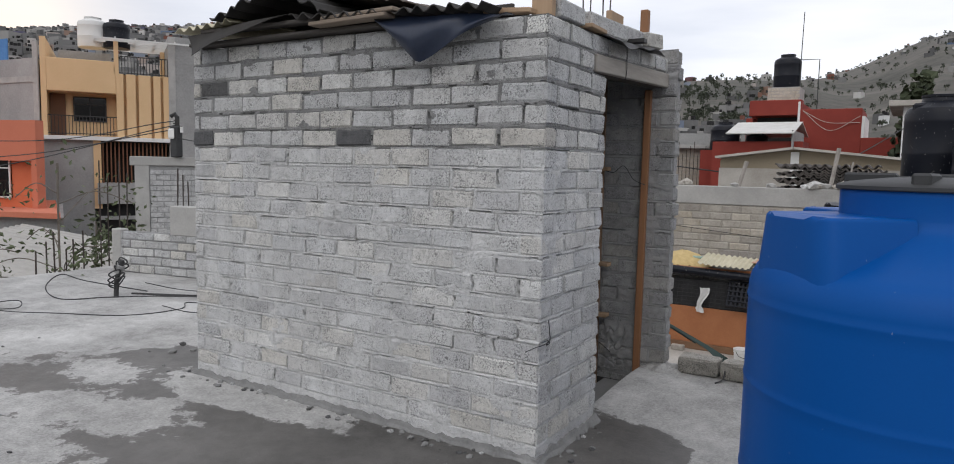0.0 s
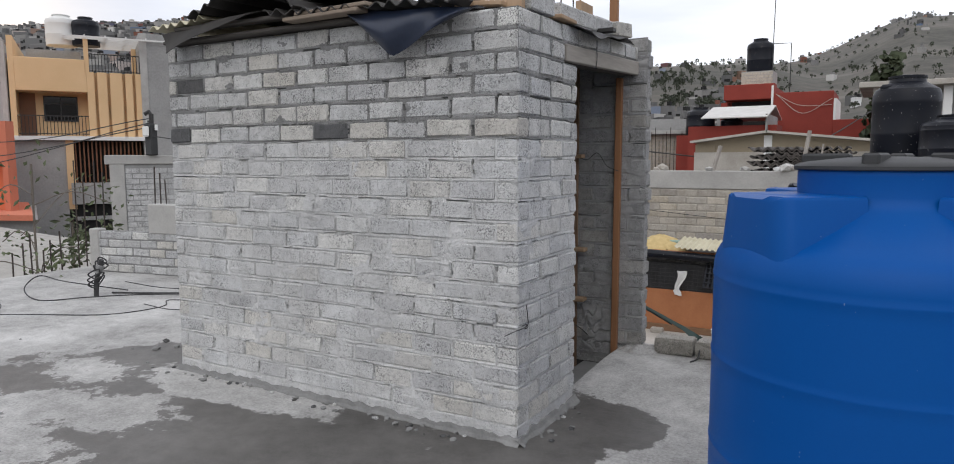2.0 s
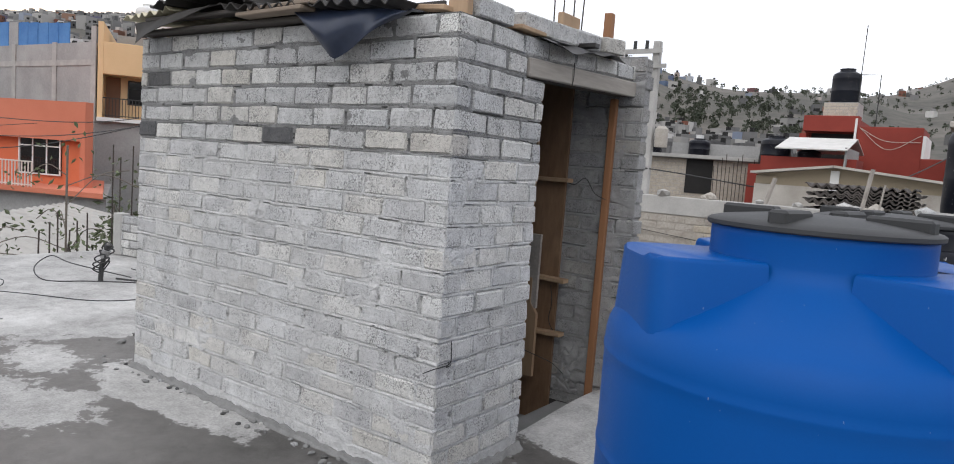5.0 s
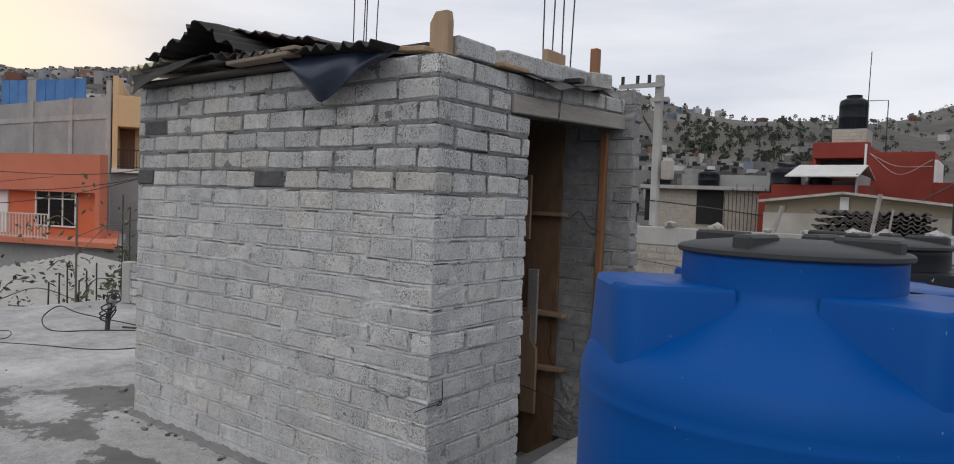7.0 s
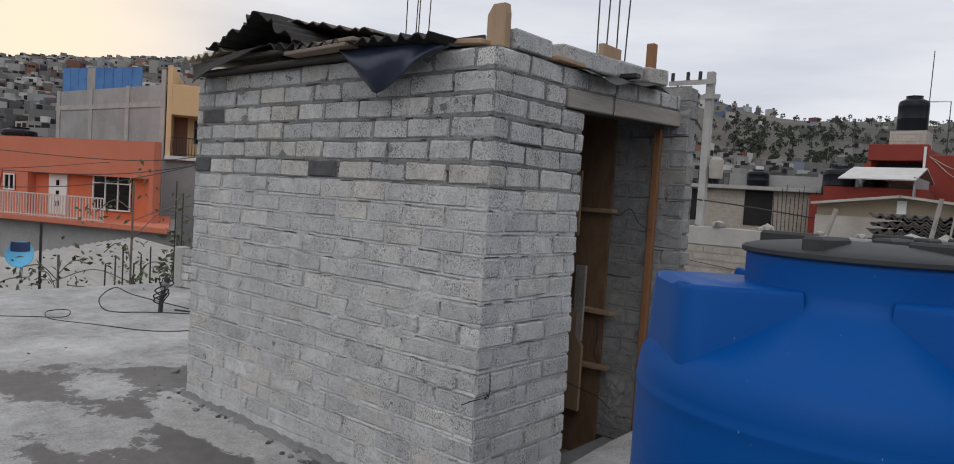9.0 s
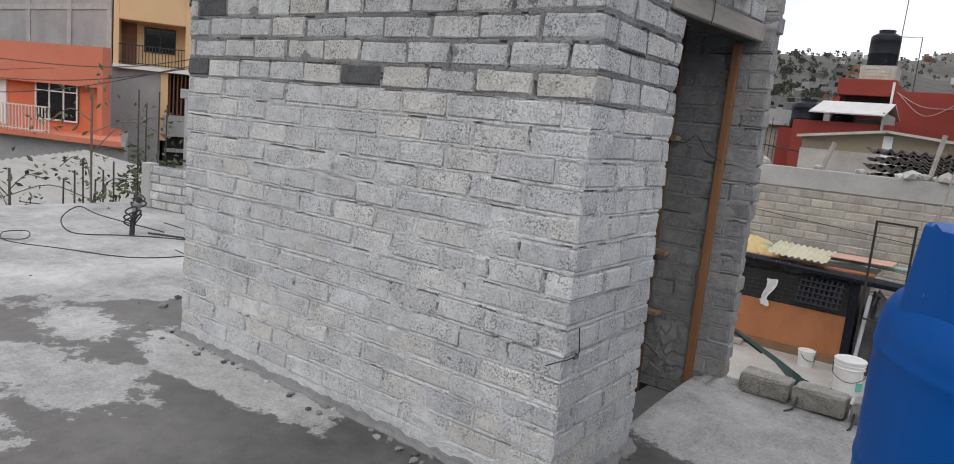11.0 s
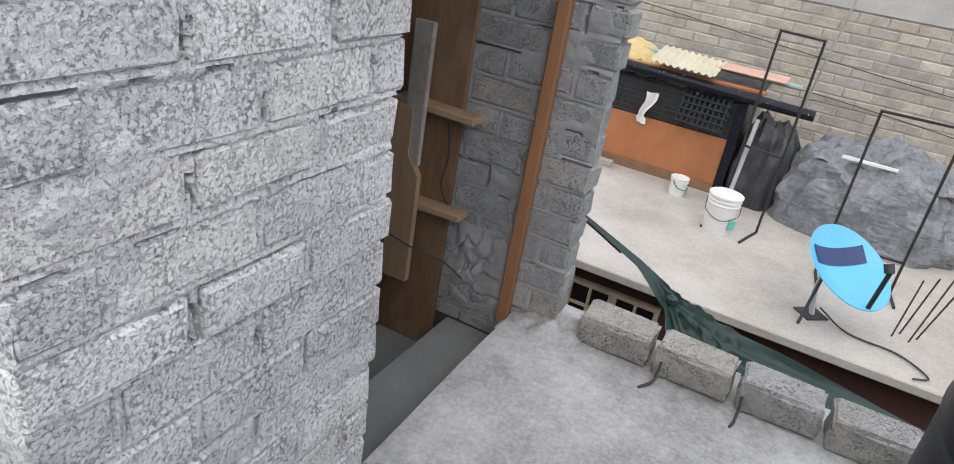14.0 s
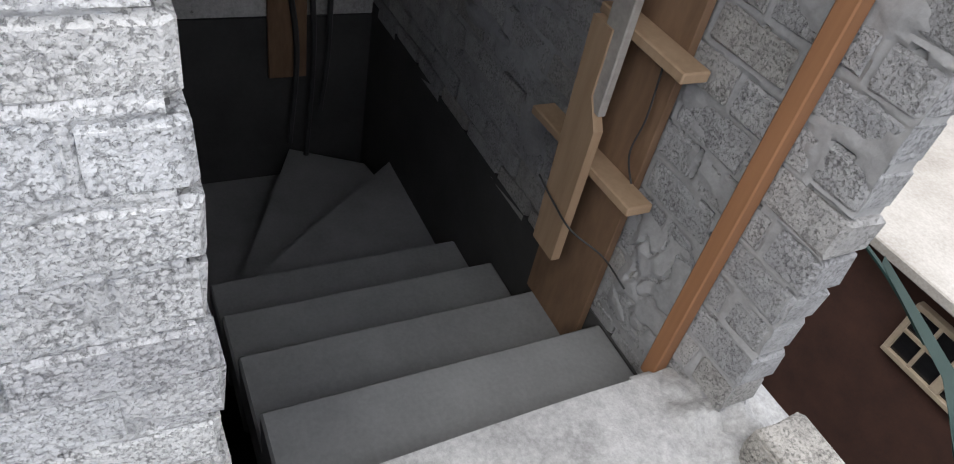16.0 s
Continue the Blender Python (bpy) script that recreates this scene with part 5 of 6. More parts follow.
WY = 12.2
wall_yard = tagged(part("wall_yard", boxed(-9.0, 6.0, WY + 0.012, WY + 0.18, NZ, 1.04), M_JOINT_SAND), "sand-coloured block wall at the back of the lower roof", "wall", kind="structure")
tagged(part("wall_yard_beam", boxed(-9.0, 6.0, WY - 0.01, WY + 0.19, 1.042, 1.34, bevel=0.01), M_CONCRETE), "grey concrete tie beam along the top of the wall", "wall", kind="structure")
yard_rnd = random.Random(21)
YARD = {}
rest = bmesh.new()
count = 0
for row in range(17):
    z = NZ + 0.06 + row * 0.1195
    for c, ln in course(row, 0.0, 14.8, 0.30 if row % 2 else 0.15, 0.014, 0.30):
        x = -8.95 + c
        if -3.6 < x < 1.5:
            key = (round(ln, 2), yard_rnd.randrange(3))
            if key not in YARD:
                me = block_mesh(key[0], 0.06, 0.104, key[1] + 40)
                me.materials.append(M_BRICK_PALE)
                YARD[key] = me
            ob = new("brick", YARD[key])
            ob.parent = wall_yard
            ob.matrix_basis = pose(x, WY + 0.03 + yard_rnd.uniform(-.006, .004), z, yard_rnd.uniform(-1, 1), yard_rnd.uniform(-.8, .8), 0)
        else:
            box(rest, x - ln / 2, x + ln / 2, WY, WY + 0.05, z - 0.052, z + 0.052)
tagged(part("brick_rest", rest, M_BRICK_PALE, wall_yard), kind="stuff")

# scales the lower roof and all on it about a camera position, to fit the view
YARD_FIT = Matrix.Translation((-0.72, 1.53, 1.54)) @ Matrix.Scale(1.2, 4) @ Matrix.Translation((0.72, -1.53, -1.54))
# rubble and a stack of corrugated sheets beyond the wall
tagged(part("back_roof", boxed(-9.0, 9.0, 14.62, 20.0, 1.0, 1.16), M_CONCRETE), "grey concrete roof beyond the block wall", "roof", kind="structure")
for k in range(120):
    x, y = rub.uniform(-4.2, 2.0), rub.uniform(WY + 0.02, WY + 1.1)
    r = rub.uniform(0.06, 0.17)
    mat = rub.choice((M_BLOCK, M_BRICK_PALE, M_CONCRETE, M_PALE_CONCRETE))
    ob = tagged(part("rubble_piece", stone(r, rub), mat), "broken block rubble on top of the wall", "rubble", "rubble on the wall")
    ob.location = (x, y, (1.34 if y < WY + 0.19 else 1.16) + r * 0.3)
    ob.rotation_euler = (0, 0, rub.uniform(0, 6))
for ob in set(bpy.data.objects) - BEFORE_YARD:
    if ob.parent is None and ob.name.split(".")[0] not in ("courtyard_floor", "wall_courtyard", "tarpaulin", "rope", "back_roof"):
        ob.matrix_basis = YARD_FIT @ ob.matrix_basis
M_ASBESTOS = mottled("dark_fibre_cement", (0.045, 0.04, 0.036), (0.12, 0.105, 0.095), 0.9, 4, 50, 0.002)
for k in range(11):
    corrugated("corrugated_sheet", "old dark fibre-cement sheet in a stack", -2.50 + 0.06 * (k * 3 % 5), -0.72 + 0.09 * (k % 3), 15.2 + 0.03 * k, 16.4, lambda u, v, k=k: 1.22 + 0.052 * k + 0.07 * (k % 3 - 1) * (u - 0.5), 0.18, 0.035, M_ASBESTOS, 0.05, 0.02, seed=30 + k)["group"] = "stack of corrugated sheets"


# ---- low parapet, sapling and rods at the terrace edge ----
parapet = tagged(part("wall_parapet", boxed(-0.02, 5.0, 0.012, 0.12, 0.0, 0.57), M_MORTAR), "low unfinished block parapet at the terrace edge", "wall", kind="structure")
parapet.matrix_basis = pose(-9.62, 5.86, 0.0, 0, 0, 10.5)
for row in range(5):
    for c, ln in course(row, 0.0, 4.4, 0.28 if row % 2 else 0.14):
        lay_block(ln, M_BLOCK, pose(c, DEEP / 2, 0.06 + row * 0.115), parapet, rnd)
pier = part("pier", boxed(1.02, 1.75, -0.012, 0.16, 0.56, 0.96, bevel=0.012), M_CONCRETE, parapet)
part("pier", boxed(-0.05, 0.12, -0.01, 0.14, 0.0, 0.60, bevel=0.012), M_CONCRETE, parapet)

for k in range(6):
    x, y = -10.25 + 0.04 * (k % 2), 5.1 + 0.13 * k
    tagged(part("rebar", tube([(x, y, -0.4), (x - 0.02 * (k % 3), y + 0.01, 0.30 + 0.12 * (k % 3))], 0.012), M_STEEL), "rusty reinforcing bar standing at the terrace edge", "rebar", "rebars at the terrace edge")
rods = thing("rebar_cage", "tall reinforcing bars of an unfinished column", "rebar", group="rebar cages")
for k in range(4):
    part("bar", tube([(-11.5 + 0.13 * (k % 2), 6.75 + 0.22 * (k // 2) + 0.05 * k, -1.2), (-11.5 + 0.13 * (k % 2), 6.75 + 0.22 * (k // 2) + 0.06 * k, 1.55 - 0.2 * (k % 2))], 0.012), M_STEEL, rods)
rods2 = thing("rebar_cage", "tall reinforcing bars beside the parapet", "rebar", group="rebar cages")
for k in range(3):
    part("bar", tube([(-9.9 + 0.10 * k, 7.05 + 0.05 * k, 0.0), (-9.85 + 0.05 * k, 7.05 + 0.05 * k, 1.45 - 0.1 * k)], 0.011), M_STEEL, rods2)

M_LEAF = mottled("grey_green_leaf", (0.045, 0.065, 0.025), (0.11, 0.13, 0.06), 0.6, 5, 30, 0, vary=0.25)
M_BARK = mottled("grey_bark", (0.10, 0.085, 0.07), (0.20, 0.175, 0.145), 0.9, 12, 80, 0.002)
M_CROWN = mottled("dark_tree_foliage", (0.020, 0.030, 0.014), (0.065, 0.08, 0.038), 0.8, 0.6, 6, 0)


def leafy_crown(tips, n, size, spread, rnd):
    """Many single leaves, each a bent diamond, scattered about the twig tips."""
    verts, faces = [], []
    for _ in range(n):
        c = Vector(rnd.choice(tips)) + Vector((rnd.gauss(0, spread), rnd.gauss(0, spread), rnd.gauss(0, spread * 0.7)))
        d = Vector((rnd.gauss(0, 1), rnd.gauss(0, 1), rnd.gauss(-0.5, 0.7))).normalized()
        s = d.cross(Vector((rnd.gauss(0, 1), rnd.gauss(0, 1), rnd.gauss(0, 1)))).normalized()
        ln, w = size * rnd.uniform(0.6, 1.3), size * rnd.uniform(0.16, 0.28)
        up = d.cross(s) * ln * 0.12
        i = len(verts)
        verts += [c, c + d * ln * 0.5 + s * w + up, c + d * ln, c + d * ln * 0.5 - s * w + up]
        faces.append((i, i + 1, i + 2, i + 3))
    me = bpy.data.meshes.new("crown")
    me.from_pydata([tuple(v) for v in verts], [], faces)
    return me


def sapling(label, x, y, z, h, seed, leaves=200, size=0.11):
    rnd = random.Random(seed)
    t = thing("sapling", label, "sapling", pose(x, y, z), "saplings behind the terrace")
    trunk = curve_points([(0, 0, 0), (0.04, 0.02, h * 0.3), (-0.03, 0.05, h * 0.62), (0.05, 0.02, h)])
    part("trunk", tube(trunk, 0.018, 6), M_BARK, t)
    tips = [tuple(trunk[-1])]
    for k in range(9):
        p = trunk[int(len(trunk) * (0.35 + 0.065 * k)) if 0.35 + 0.065 * k < 1 else -1]
        a = rnd.uniform(0, 6.28)
        ln = h * rnd.uniform(0.16, 0.36)
        q = p + Vector((math.cos(a) * ln, math.sin(a) * ln, ln * rnd.uniform(-0.1, 0.7)))
        part("branch", tube(curve_points([p, p.lerp(q, 0.5) + Vector((0, 0, 0.06 * h)), q], 4), 0.008, 5), M_BARK, t)
        tips += [tuple(q), tuple(p.lerp(q, 0.7))]
    me = leafy_crown(tips, leaves, size, h * 0.06, rnd)
    me.materials.append(M_LEAF)
    ob = new("crown", me)
    ob.parent = t
    return t


sapling("young broad-leaved sapling growing behind the terrace", -10.75, 5.65, -1.6, 3.1, 5)
sapling("low leafy shoots behind the terrace edge", -10.7, 4.6, -1.6, 2.0, 9, 110)
sapling("low leafy shoots behind the terrace edge", -11.0, 3.7, -1.6, 1.9, 13, 110)
sapling("leafy shrub behind the parapet", -13.2, 7.6, -1.8, 2.2, 17, 420, 0.16)

M_WHITE_SHEET = mottled("white_roof_sheet", (0.50, 0.49, 0.46), (0.66, 0.65, 0.62), 0.6, 2, 40, 0.001)
smooth(tagged(part("roof_sheet", sheet(90, 14, lambda u, v: (-17 - 9 * u + (4.5 + 9 * u) * v, 3.0 + 9.5 * u, -0.72 - 0.5 * v + 0.04 * math.sin(2 * math.pi * u * 30)), 0.02), mottled("dusty_roof_sheet", (0.30, 0.288, 0.265), (0.43, 0.415, 0.385), 0.7, 2, 40, 0.001)), "dusty white corrugated roof sheets of the yard below", "roof sheet"), 60)
dish_antenna("sky-blue satellite dish on a pipe beyond the terrace", pose(-12.1, 4.569, -0.204, 0, 0, 66), 0.22, False, lean=62)
tagged(part("pipe", tube([(-12.15, 4.869, -1.2), (-12.15, 4.869, 0.75)], 0.022), M_LID), "grey pipe carrying the satellite dish", "pipe")

# ---- houses of the town ----
M_CORAL = mottled("coral_render", (0.52, 0.155, 0.088), (0.60, 0.20, 0.12), 0.85, 0.6, 20, 0.002)
M_CORAL_DEEP = mottled("orange_render", (0.56, 0.135, 0.055), (0.64, 0.18, 0.085), 0.85, 0.6, 20, 0.002)
M_YELLOW = mottled("ochre_yellow_render", (0.64, 0.435, 0.235), (0.72, 0.50, 0.285), 0.85, 0.5, 20, 0.002)
M_GREY_RENDER = mottled("raw_grey_render", (0.24, 0.24, 0.235), (0.40, 0.40, 0.39), 0.9, 0.5, 12, 0.004)
M_RED = mottled("oxblood_red_paint", (0.20, 0.028, 0.018), (0.27, 0.042, 0.028), 0.85, 0.6, 20, 0.002)
M_BEIGE = mottled("beige_render", (0.248, 0.205, 0.143), (0.310, 0.260, 0.186), 0.9, 0.6, 20, 0.002)
M_WHITE = mottled("white_paint", (0.66, 0.66, 0.64), (0.76, 0.76, 0.74), 0.7, 1.0, 30, 0.001)
# Near-black that paints the shade inside openings; far roof tanks share it.
M_SHADE_BLACK = mottled("shade_and_tank_black", (0.012, 0.012, 0.012), (0.022, 0.021, 0.02), 0.9, 1, 10, 0)
M_BLUE_SHEET = mottled("faded_blue_sheet", (0.03, 0.14, 0.38), (0.09, 0.24, 0.50), 0.7, 0.8, 10, 0.002)
M_BROWN_WOOD = mottled("brown_painted_door", (0.13, 0.055, 0.025), (0.20, 0.09, 0.045), 0.7, 1, 20, 0.001)


def prism(pts, z0, z1):
    """An upright prism over a plan of corners in turn."""
    bm = bmesh.new()
    lo, hi = [bm.verts.new((x, y, z0)) for x, y in pts], [bm.verts.new((x, y, z1)) for x, y in pts]
    bm.faces.new(hi)
    bm.faces.new(lo[::-1])
    for i in range(len(pts)):
        k = (i + 1) % len(pts)
        bm.faces.new((lo[i], lo[k], hi[k], hi[i]))
    return bm


def block_wall_far(name, x0, x1, z0, z1, mat, joint_mat, parent, y=0.0, bw=0.40, bh=0.20):
    """A far block wall: courses of slightly proud blocks in one mesh."""
    bm = bmesh.new()
    r = random.Random(int(x0 * 10 + z1 * 7))
    z, k = z0, 0
    while z < z1 - 0.05:
        x = x0 - (bw / 2 if k % 2 else 0)
        while x < x1:
            a, b = max(x0, x), min(x1, x + bw - 0.02)
            if b - a > 0.05:
                d = r.uniform(0.008, 0.02)
                v = [bm.verts.new(p) for p in ((a, y - d, z), (b, y - d, z), (b, y - d, min(z1, z + bh - 0.02)), (a, y - d, min(z1, z + bh - 0.02)), (a, y, z), (b, y, z), (b, y, min(z1, z + bh - 0.02)), (a, y, min(z1, z + bh - 0.02)))]
                for f in ((0, 1, 2, 3), (1, 5, 6, 2), (4, 0, 3, 7), (3, 2, 6, 7), (4, 5, 1, 0)):
                    bm.faces.new([v[i] for i in f])
            x += bw
        z += bh
        k += 1
    return tagged(part(name, bm, mat, parent), kind="stuff")


def far_window(x0, x1, z0, z1, parent, frame_mat, y=0.0, mullions=1, transom=0.0):
    pane = part("window", boxed(x0, x1, y - 0.03, y + 0.05, z0, z1), M_GLASS_DARK, parent)
    w = 0.06
    for a, b, c, d in ((x0, x1, z0, z0 + w), (x0, x1, z1 - w, z1), (x0, x0 + w, z0 + w, z1 - w), (x1 - w, x1, z0 + w, z1 - w)):
        part("frame", boxed(a, b, y - 0.08, y - 0.031, c, d), frame_mat, pane)
    for k in range(mullions):
        xm = x0 + (x1 - x0) * (k + 1) / (mullions + 1)
        part("mullion", boxed(xm - 0.025, xm + 0.025, y - 0.07, y - 0.031, z0 + w, z1 - w), frame_mat, pane)
    if transom:
        part("mullion", boxed(x0 + w, x1 - w, y - 0.075, y - 0.031, transom - 0.025, transom + 0.025), frame_mat, pane)
    return pane


def railing(x0, x1, y, z, h, step, mat, parent, r=0.018):
    rail = part("railing", boxed(x0, x1, y - 0.025, y + 0.025, z + h - 0.05, z + h), mat, parent)
    part("rail", boxed(x0, x1, y - 0.02, y + 0.02, z + 0.05, z + 0.09), mat, rail)
    n = int((x1 - x0) / step)
    for k in range(n + 1):
        x = x0 + (x1 - x0) * k / n
        part("baluster", boxed(x - r, x + r, y - r, y + r, z, z + h - 0.05), mat, rail)
    return rail


def house(name, label, m, category="house"):
    return thing(name, label, category, m)


# coral house with the terrace
h = house("coral_house", "coral-red flat-roofed house with a railed upper terrace", pose(-38.1, 11.4, 0, 0, 0, 20.7))
part("wall", prism(((-6, 0.35), (9.2, 0.35), (3.6, 6), (-11, 6)), -0.42, 1.45), M_CORAL_DEEP, h, "orange wall under the projecting parapet")
part("wall", prism(((-6, -0.05), (9.2, -0.05), (3.2, 6), (-11, 6)), 1.45, 3.04), M_CORAL, h)
part("wall", boxed(-6, 1.9, -0.05, 0.35, -0.42, 1.45), M_CORAL, h)
part("wall", boxed(9.0, 9.25, -0.06, 0.35, -0.42, 3.05), M_CORAL, h)
door = part("door", boxed(2.85, 3.95, 0.26, 0.34, -0.42, 1.60), M_WHITE, h, "white panelled door")
for z in (-0.05, 0.42, 0.9):
    part("door_pane", boxed(3.32, 3.5, 0.24, 0.259, z, z + 0.24), M_GLASS_DARK, door)
far_window(5.5, 7.7, -0.05, 1.62, h, M_WHITE, 0.33, 2, 1.15)
far_window(0.45, 1.15, 0.55, 1.30, h, M_WHITE, -0.06, 1)
part("terrace_slab", prism(((-6, -1.9), (11.9, -1.9), (5.5, 5), (-11, 5)), -0.62, -0.42), M_CORAL, h, "salmon terrace slab edge")
railing(2.0, 8.4, -1.75, -0.42, 1.0, 0.16, mottled("cream_iron", (0.55, 0.48, 0.42), (0.66, 0.60, 0.55), 0.6, 2, 30, 0), h)
part("wall", prism(((-6, -1.4), (11.6, -1.4), (5.0, 6), (-11, 6)), -6.5, -0.62), M_GREY_RENDER, h, "raw grey ground-floor wall")
for x0 in (6.1, 7.5, 9.0):
    gate = part("garage_door", boxed(x0, x0 + 1.25, -1.5, -1.405, -3.4, -1.75), M_WHITE, h, "white sheet-metal garage door")
    for k in range(6):
        part("rib", boxed(x0 + 0.1 + 0.2 * k, x0 + 0.14 + 0.2 * k, -1.53, -1.501, -3.35, -1.8), M_WHITE, gate)
part("flag", sheet(6, 8, lambda u, v: (2.35 - 0.35 * u * v - 0.2 * v, -1.6 + 0.05 * math.sin(5 * v), 1.5 - 1.3 * v), 0.02), M_RED, h, "red cloth hanging from the parapet")

# ochre house, two storeys over a garage
h = house("ochre_house", "ochre-yellow three-storey house with balcony and pergola", pose(-37.6, 18.97, 0, 0, 0, 59))
part("wall", boxed(0.0, 0.25, 0, 9, 2.75, 7.65), M_YELLOW, h)
part("wall", boxed(0.25, 3.38, 0, 9, 5.0, 6.65, bevel=0.02), M_YELLOW, h)
part("wall", boxed(0.25, 3.38, 1.3, 9, 2.75, 5.0), M_YELLOW, h)
part("door", boxed(0.3, 1.0, 1.2, 1.299, 2.8, 4.95), M_BROWN_WOOD, h, "brown balcony door")
far_window(1.35, 2.9, 3.55, 4.85, h, M_LID, 1.3, 1, 4.45)
railing(0.25, 3.38, 0.05, 2.8, 1.0, 0.15, M_BLACK_IRON, h)
part("balcony_slab", boxed(0.0, 6.2, -0.25, 2, 2.55, 2.75), M_WHITE, h)
slits = (3.72, 4.30, 5.02, 5.5)
edges = [3.38] + [s for a in slits for s in (a, a + 0.14)] + [5.9]
for a, b in zip(edges[0::2], edges[1::2]):
    part("wall", boxed(a, b, 0, 0.3, 2.75, 6.05), M_YELLOW, h)
part("wall", boxed(3.38, 5.9, 0.3, 9, 2.75, 6.05), M_YELLOW, h, "ochre wall behind the vertical slits")
part("column", boxed(3.30, 3.52, 0, 0.4, 6.05, 7.7), M_YELLOW, h)
part("column", boxed(5.66, 5.88, 2.6, 3.0, 6.05, 7.7), M_YELLOW, h)
railing(3.52, 5.88, 0.1, 6.05, 0.95, 0.14, M_BLACK_IRON, h)
for k in range(8):
    part("pergola_bar", boxed(2.4, 7.2, -0.3 + 0.6 * k, -0.24 + 0.6 * k, 7.75, 7.83), M_WHITE, h)
for k in range(6):
    part("pergola_bar", boxed(2.4 + 0.95 * k, 2.46 + 0.95 * k, -0.3, 4.0, 7.83, 7.9), M_WHITE, h)
part("roof_room", boxed(0.6, 3.2, 3.5, 8, 6.4, 7.5), M_GREY_RENDER, h)
part("wall", boxed(2.25, 2.6, 0, 8, -1.0, 2.55), M_YELLOW, h)
part("wall", boxed(-0.1, 2.25, 0.1, 8, -6.5, 2.55), M_GREY_RENDER, h)
part("wall", boxed(2.6, 5.9, 1.2, 8, -0.6, 2.55), M_SHADE_BLACK, h, "garage interior painted as dark shade")
for k in range(17):
    part("gate_bar", boxed(2.65 + 0.19 * k, 2.72 + 0.19 * k, 0.15, 0.22, 0.35, 2.5), M_BROWN_WOOD, h)
part("garage_sill", boxed(2.4, 6.0, -0.15, 1.2, -0.75, 0.35), M_GREY_RENDER, h)
part("wall", boxed(2.4, 6.0, 0.2, 8, -6.5, -0.75), M_SHADE_BLACK, h)
for k in range(3):
    part("gate_rail", boxed(2.5, 6.0, 0.05, 0.12, -3.4 + 0.9 * k, -3.2 + 0.9 * k), M_GREY_RENDER, h)
# grey unfinished side with blue sheets
side = house("grey_house", "unfinished grey concrete house with blue sheets on its roof", pose(-37.75, 18.95, 0, 0, 0, 5.4), "house")
part("wall", prism(((-12.5, 0), (0, 0), (-6.4, 4.6), (-12.5, 6)), -6.5, 6.6), M_GREY_RENDER, side)
for x in (-12.3, -8.2, -4.0, -0.35):
    part("column", boxed(x, x + 0.4, -0.06, 0.0, -6.5, 7.4 if x > -1 else 6.65), M_CONCRETE, side)
for z in (2.6, 5.4):
    part("tie_beam", boxed(-12.5, 0, -0.05, 0.0, z, z + 0.3), M_CONCRETE, side)
for k in range(9):
    part("roof_sheet", boxed(-12.4 + 1.05 * k, -11.42 + 1.05 * k, 0.3, 0.36, 6.6, 8.15 - 0.05 * k), M_BLUE_SHEET if k != 3 else M_GREY_RENDER, side)
block_wall_far("block_wall", 5.9, 10.5, -1.0, 8.2, M_GREY_RENDER, M_MORTAR, h, 0.0)
part("wall", boxed(5.9, 10.5, 0.0, 6, -6.5, 8.2), M_GREY_RENDER, h, "raw grey block side house")
part("column", boxed(5.9, 6.25, -0.05, 0.0, -1.0, 8.2), M_CONCRETE, h)


def far_tank(label, x, y, z, r, ht, mat, group="roof tanks of the town"):
    t = thing("roof_tank", label, "water tank", pose(x, y, z), group)
    prof = [(r * 0.98, 0), (r, 0.05), (r, ht * 0.33), (r * 1.015, ht * 0.35), (r, ht * 0.37), (r, ht * 0.68), (r * 1.012, ht * 0.7), (r, ht * 0.72), (r, ht * 0.78), (r * 0.93, ht * 0.84), (r * 0.55, ht * 0.92), (r * 0.52, ht * 0.97)]
    smooth(part("body", lathe(prof, 32), mat, t), 30)
    smooth(part("lid", lathe([(r * 0.56, ht * 0.965), (r * 0.56, ht * 0.99), (r * 0.3, ht)], 24), mat, t), 30)
    return t


far_tank("black plastic tank on the ochre house roof", -36.9, 22.6, 7.5, 0.65, 1.5, M_BLACK_PLASTIC)
far_tank("white plastic tank on the ochre house roof", -37.9, 21.9, 7.5, 0.75, 1.6, M_WHITE)
far_tank("black plastic tank on a far flat roof", -46.0, 14.5, 2.7, 0.9, 1.2, M_BLACK_PLASTIC)

# half-built block building in the middle distance with its service mast
mid = house("block_building", "half-built grey block building with concrete beams", pose(-15.3, 9.8, 0, 0, 0, 57))
part("wall", boxed(0.05, 4.6, 0.03, 3.5, -5.0, 1.45), M_GREY_RENDER, mid)
block_wall_far("block_wall", 0.3, 4.5, -2.0, 1.42, M_BLOCK, M_MORTAR, mid, 0.03, 0.30, 0.125)
part("tie_beam", boxed(-0.12, 4.7, -0.02, 3.5, 1.45, 1.66, bevel=0.015), M_CONCRETE, mid)
part("column", boxed(-0.02, 0.28, -0.01, 0.4, -5.0, 1.45), M_CONCRETE, mid)
mast = thing("service_mast", "black electric service mast with insulators and a white meter", "service mast", pose(-14.8, 10.55, 1.66))
part("pole", tube([(0, 0, 0), (0, 0, 0.95)], 0.05, 8), M_BLACK_IRON, mast)
part("weatherhead", tube([(0, 0, 0.9), (-0.04, -0.03, 1.0), (-0.12, -0.08, 0.94)], 0.05, 8), M_BLACK_IRON, mast)
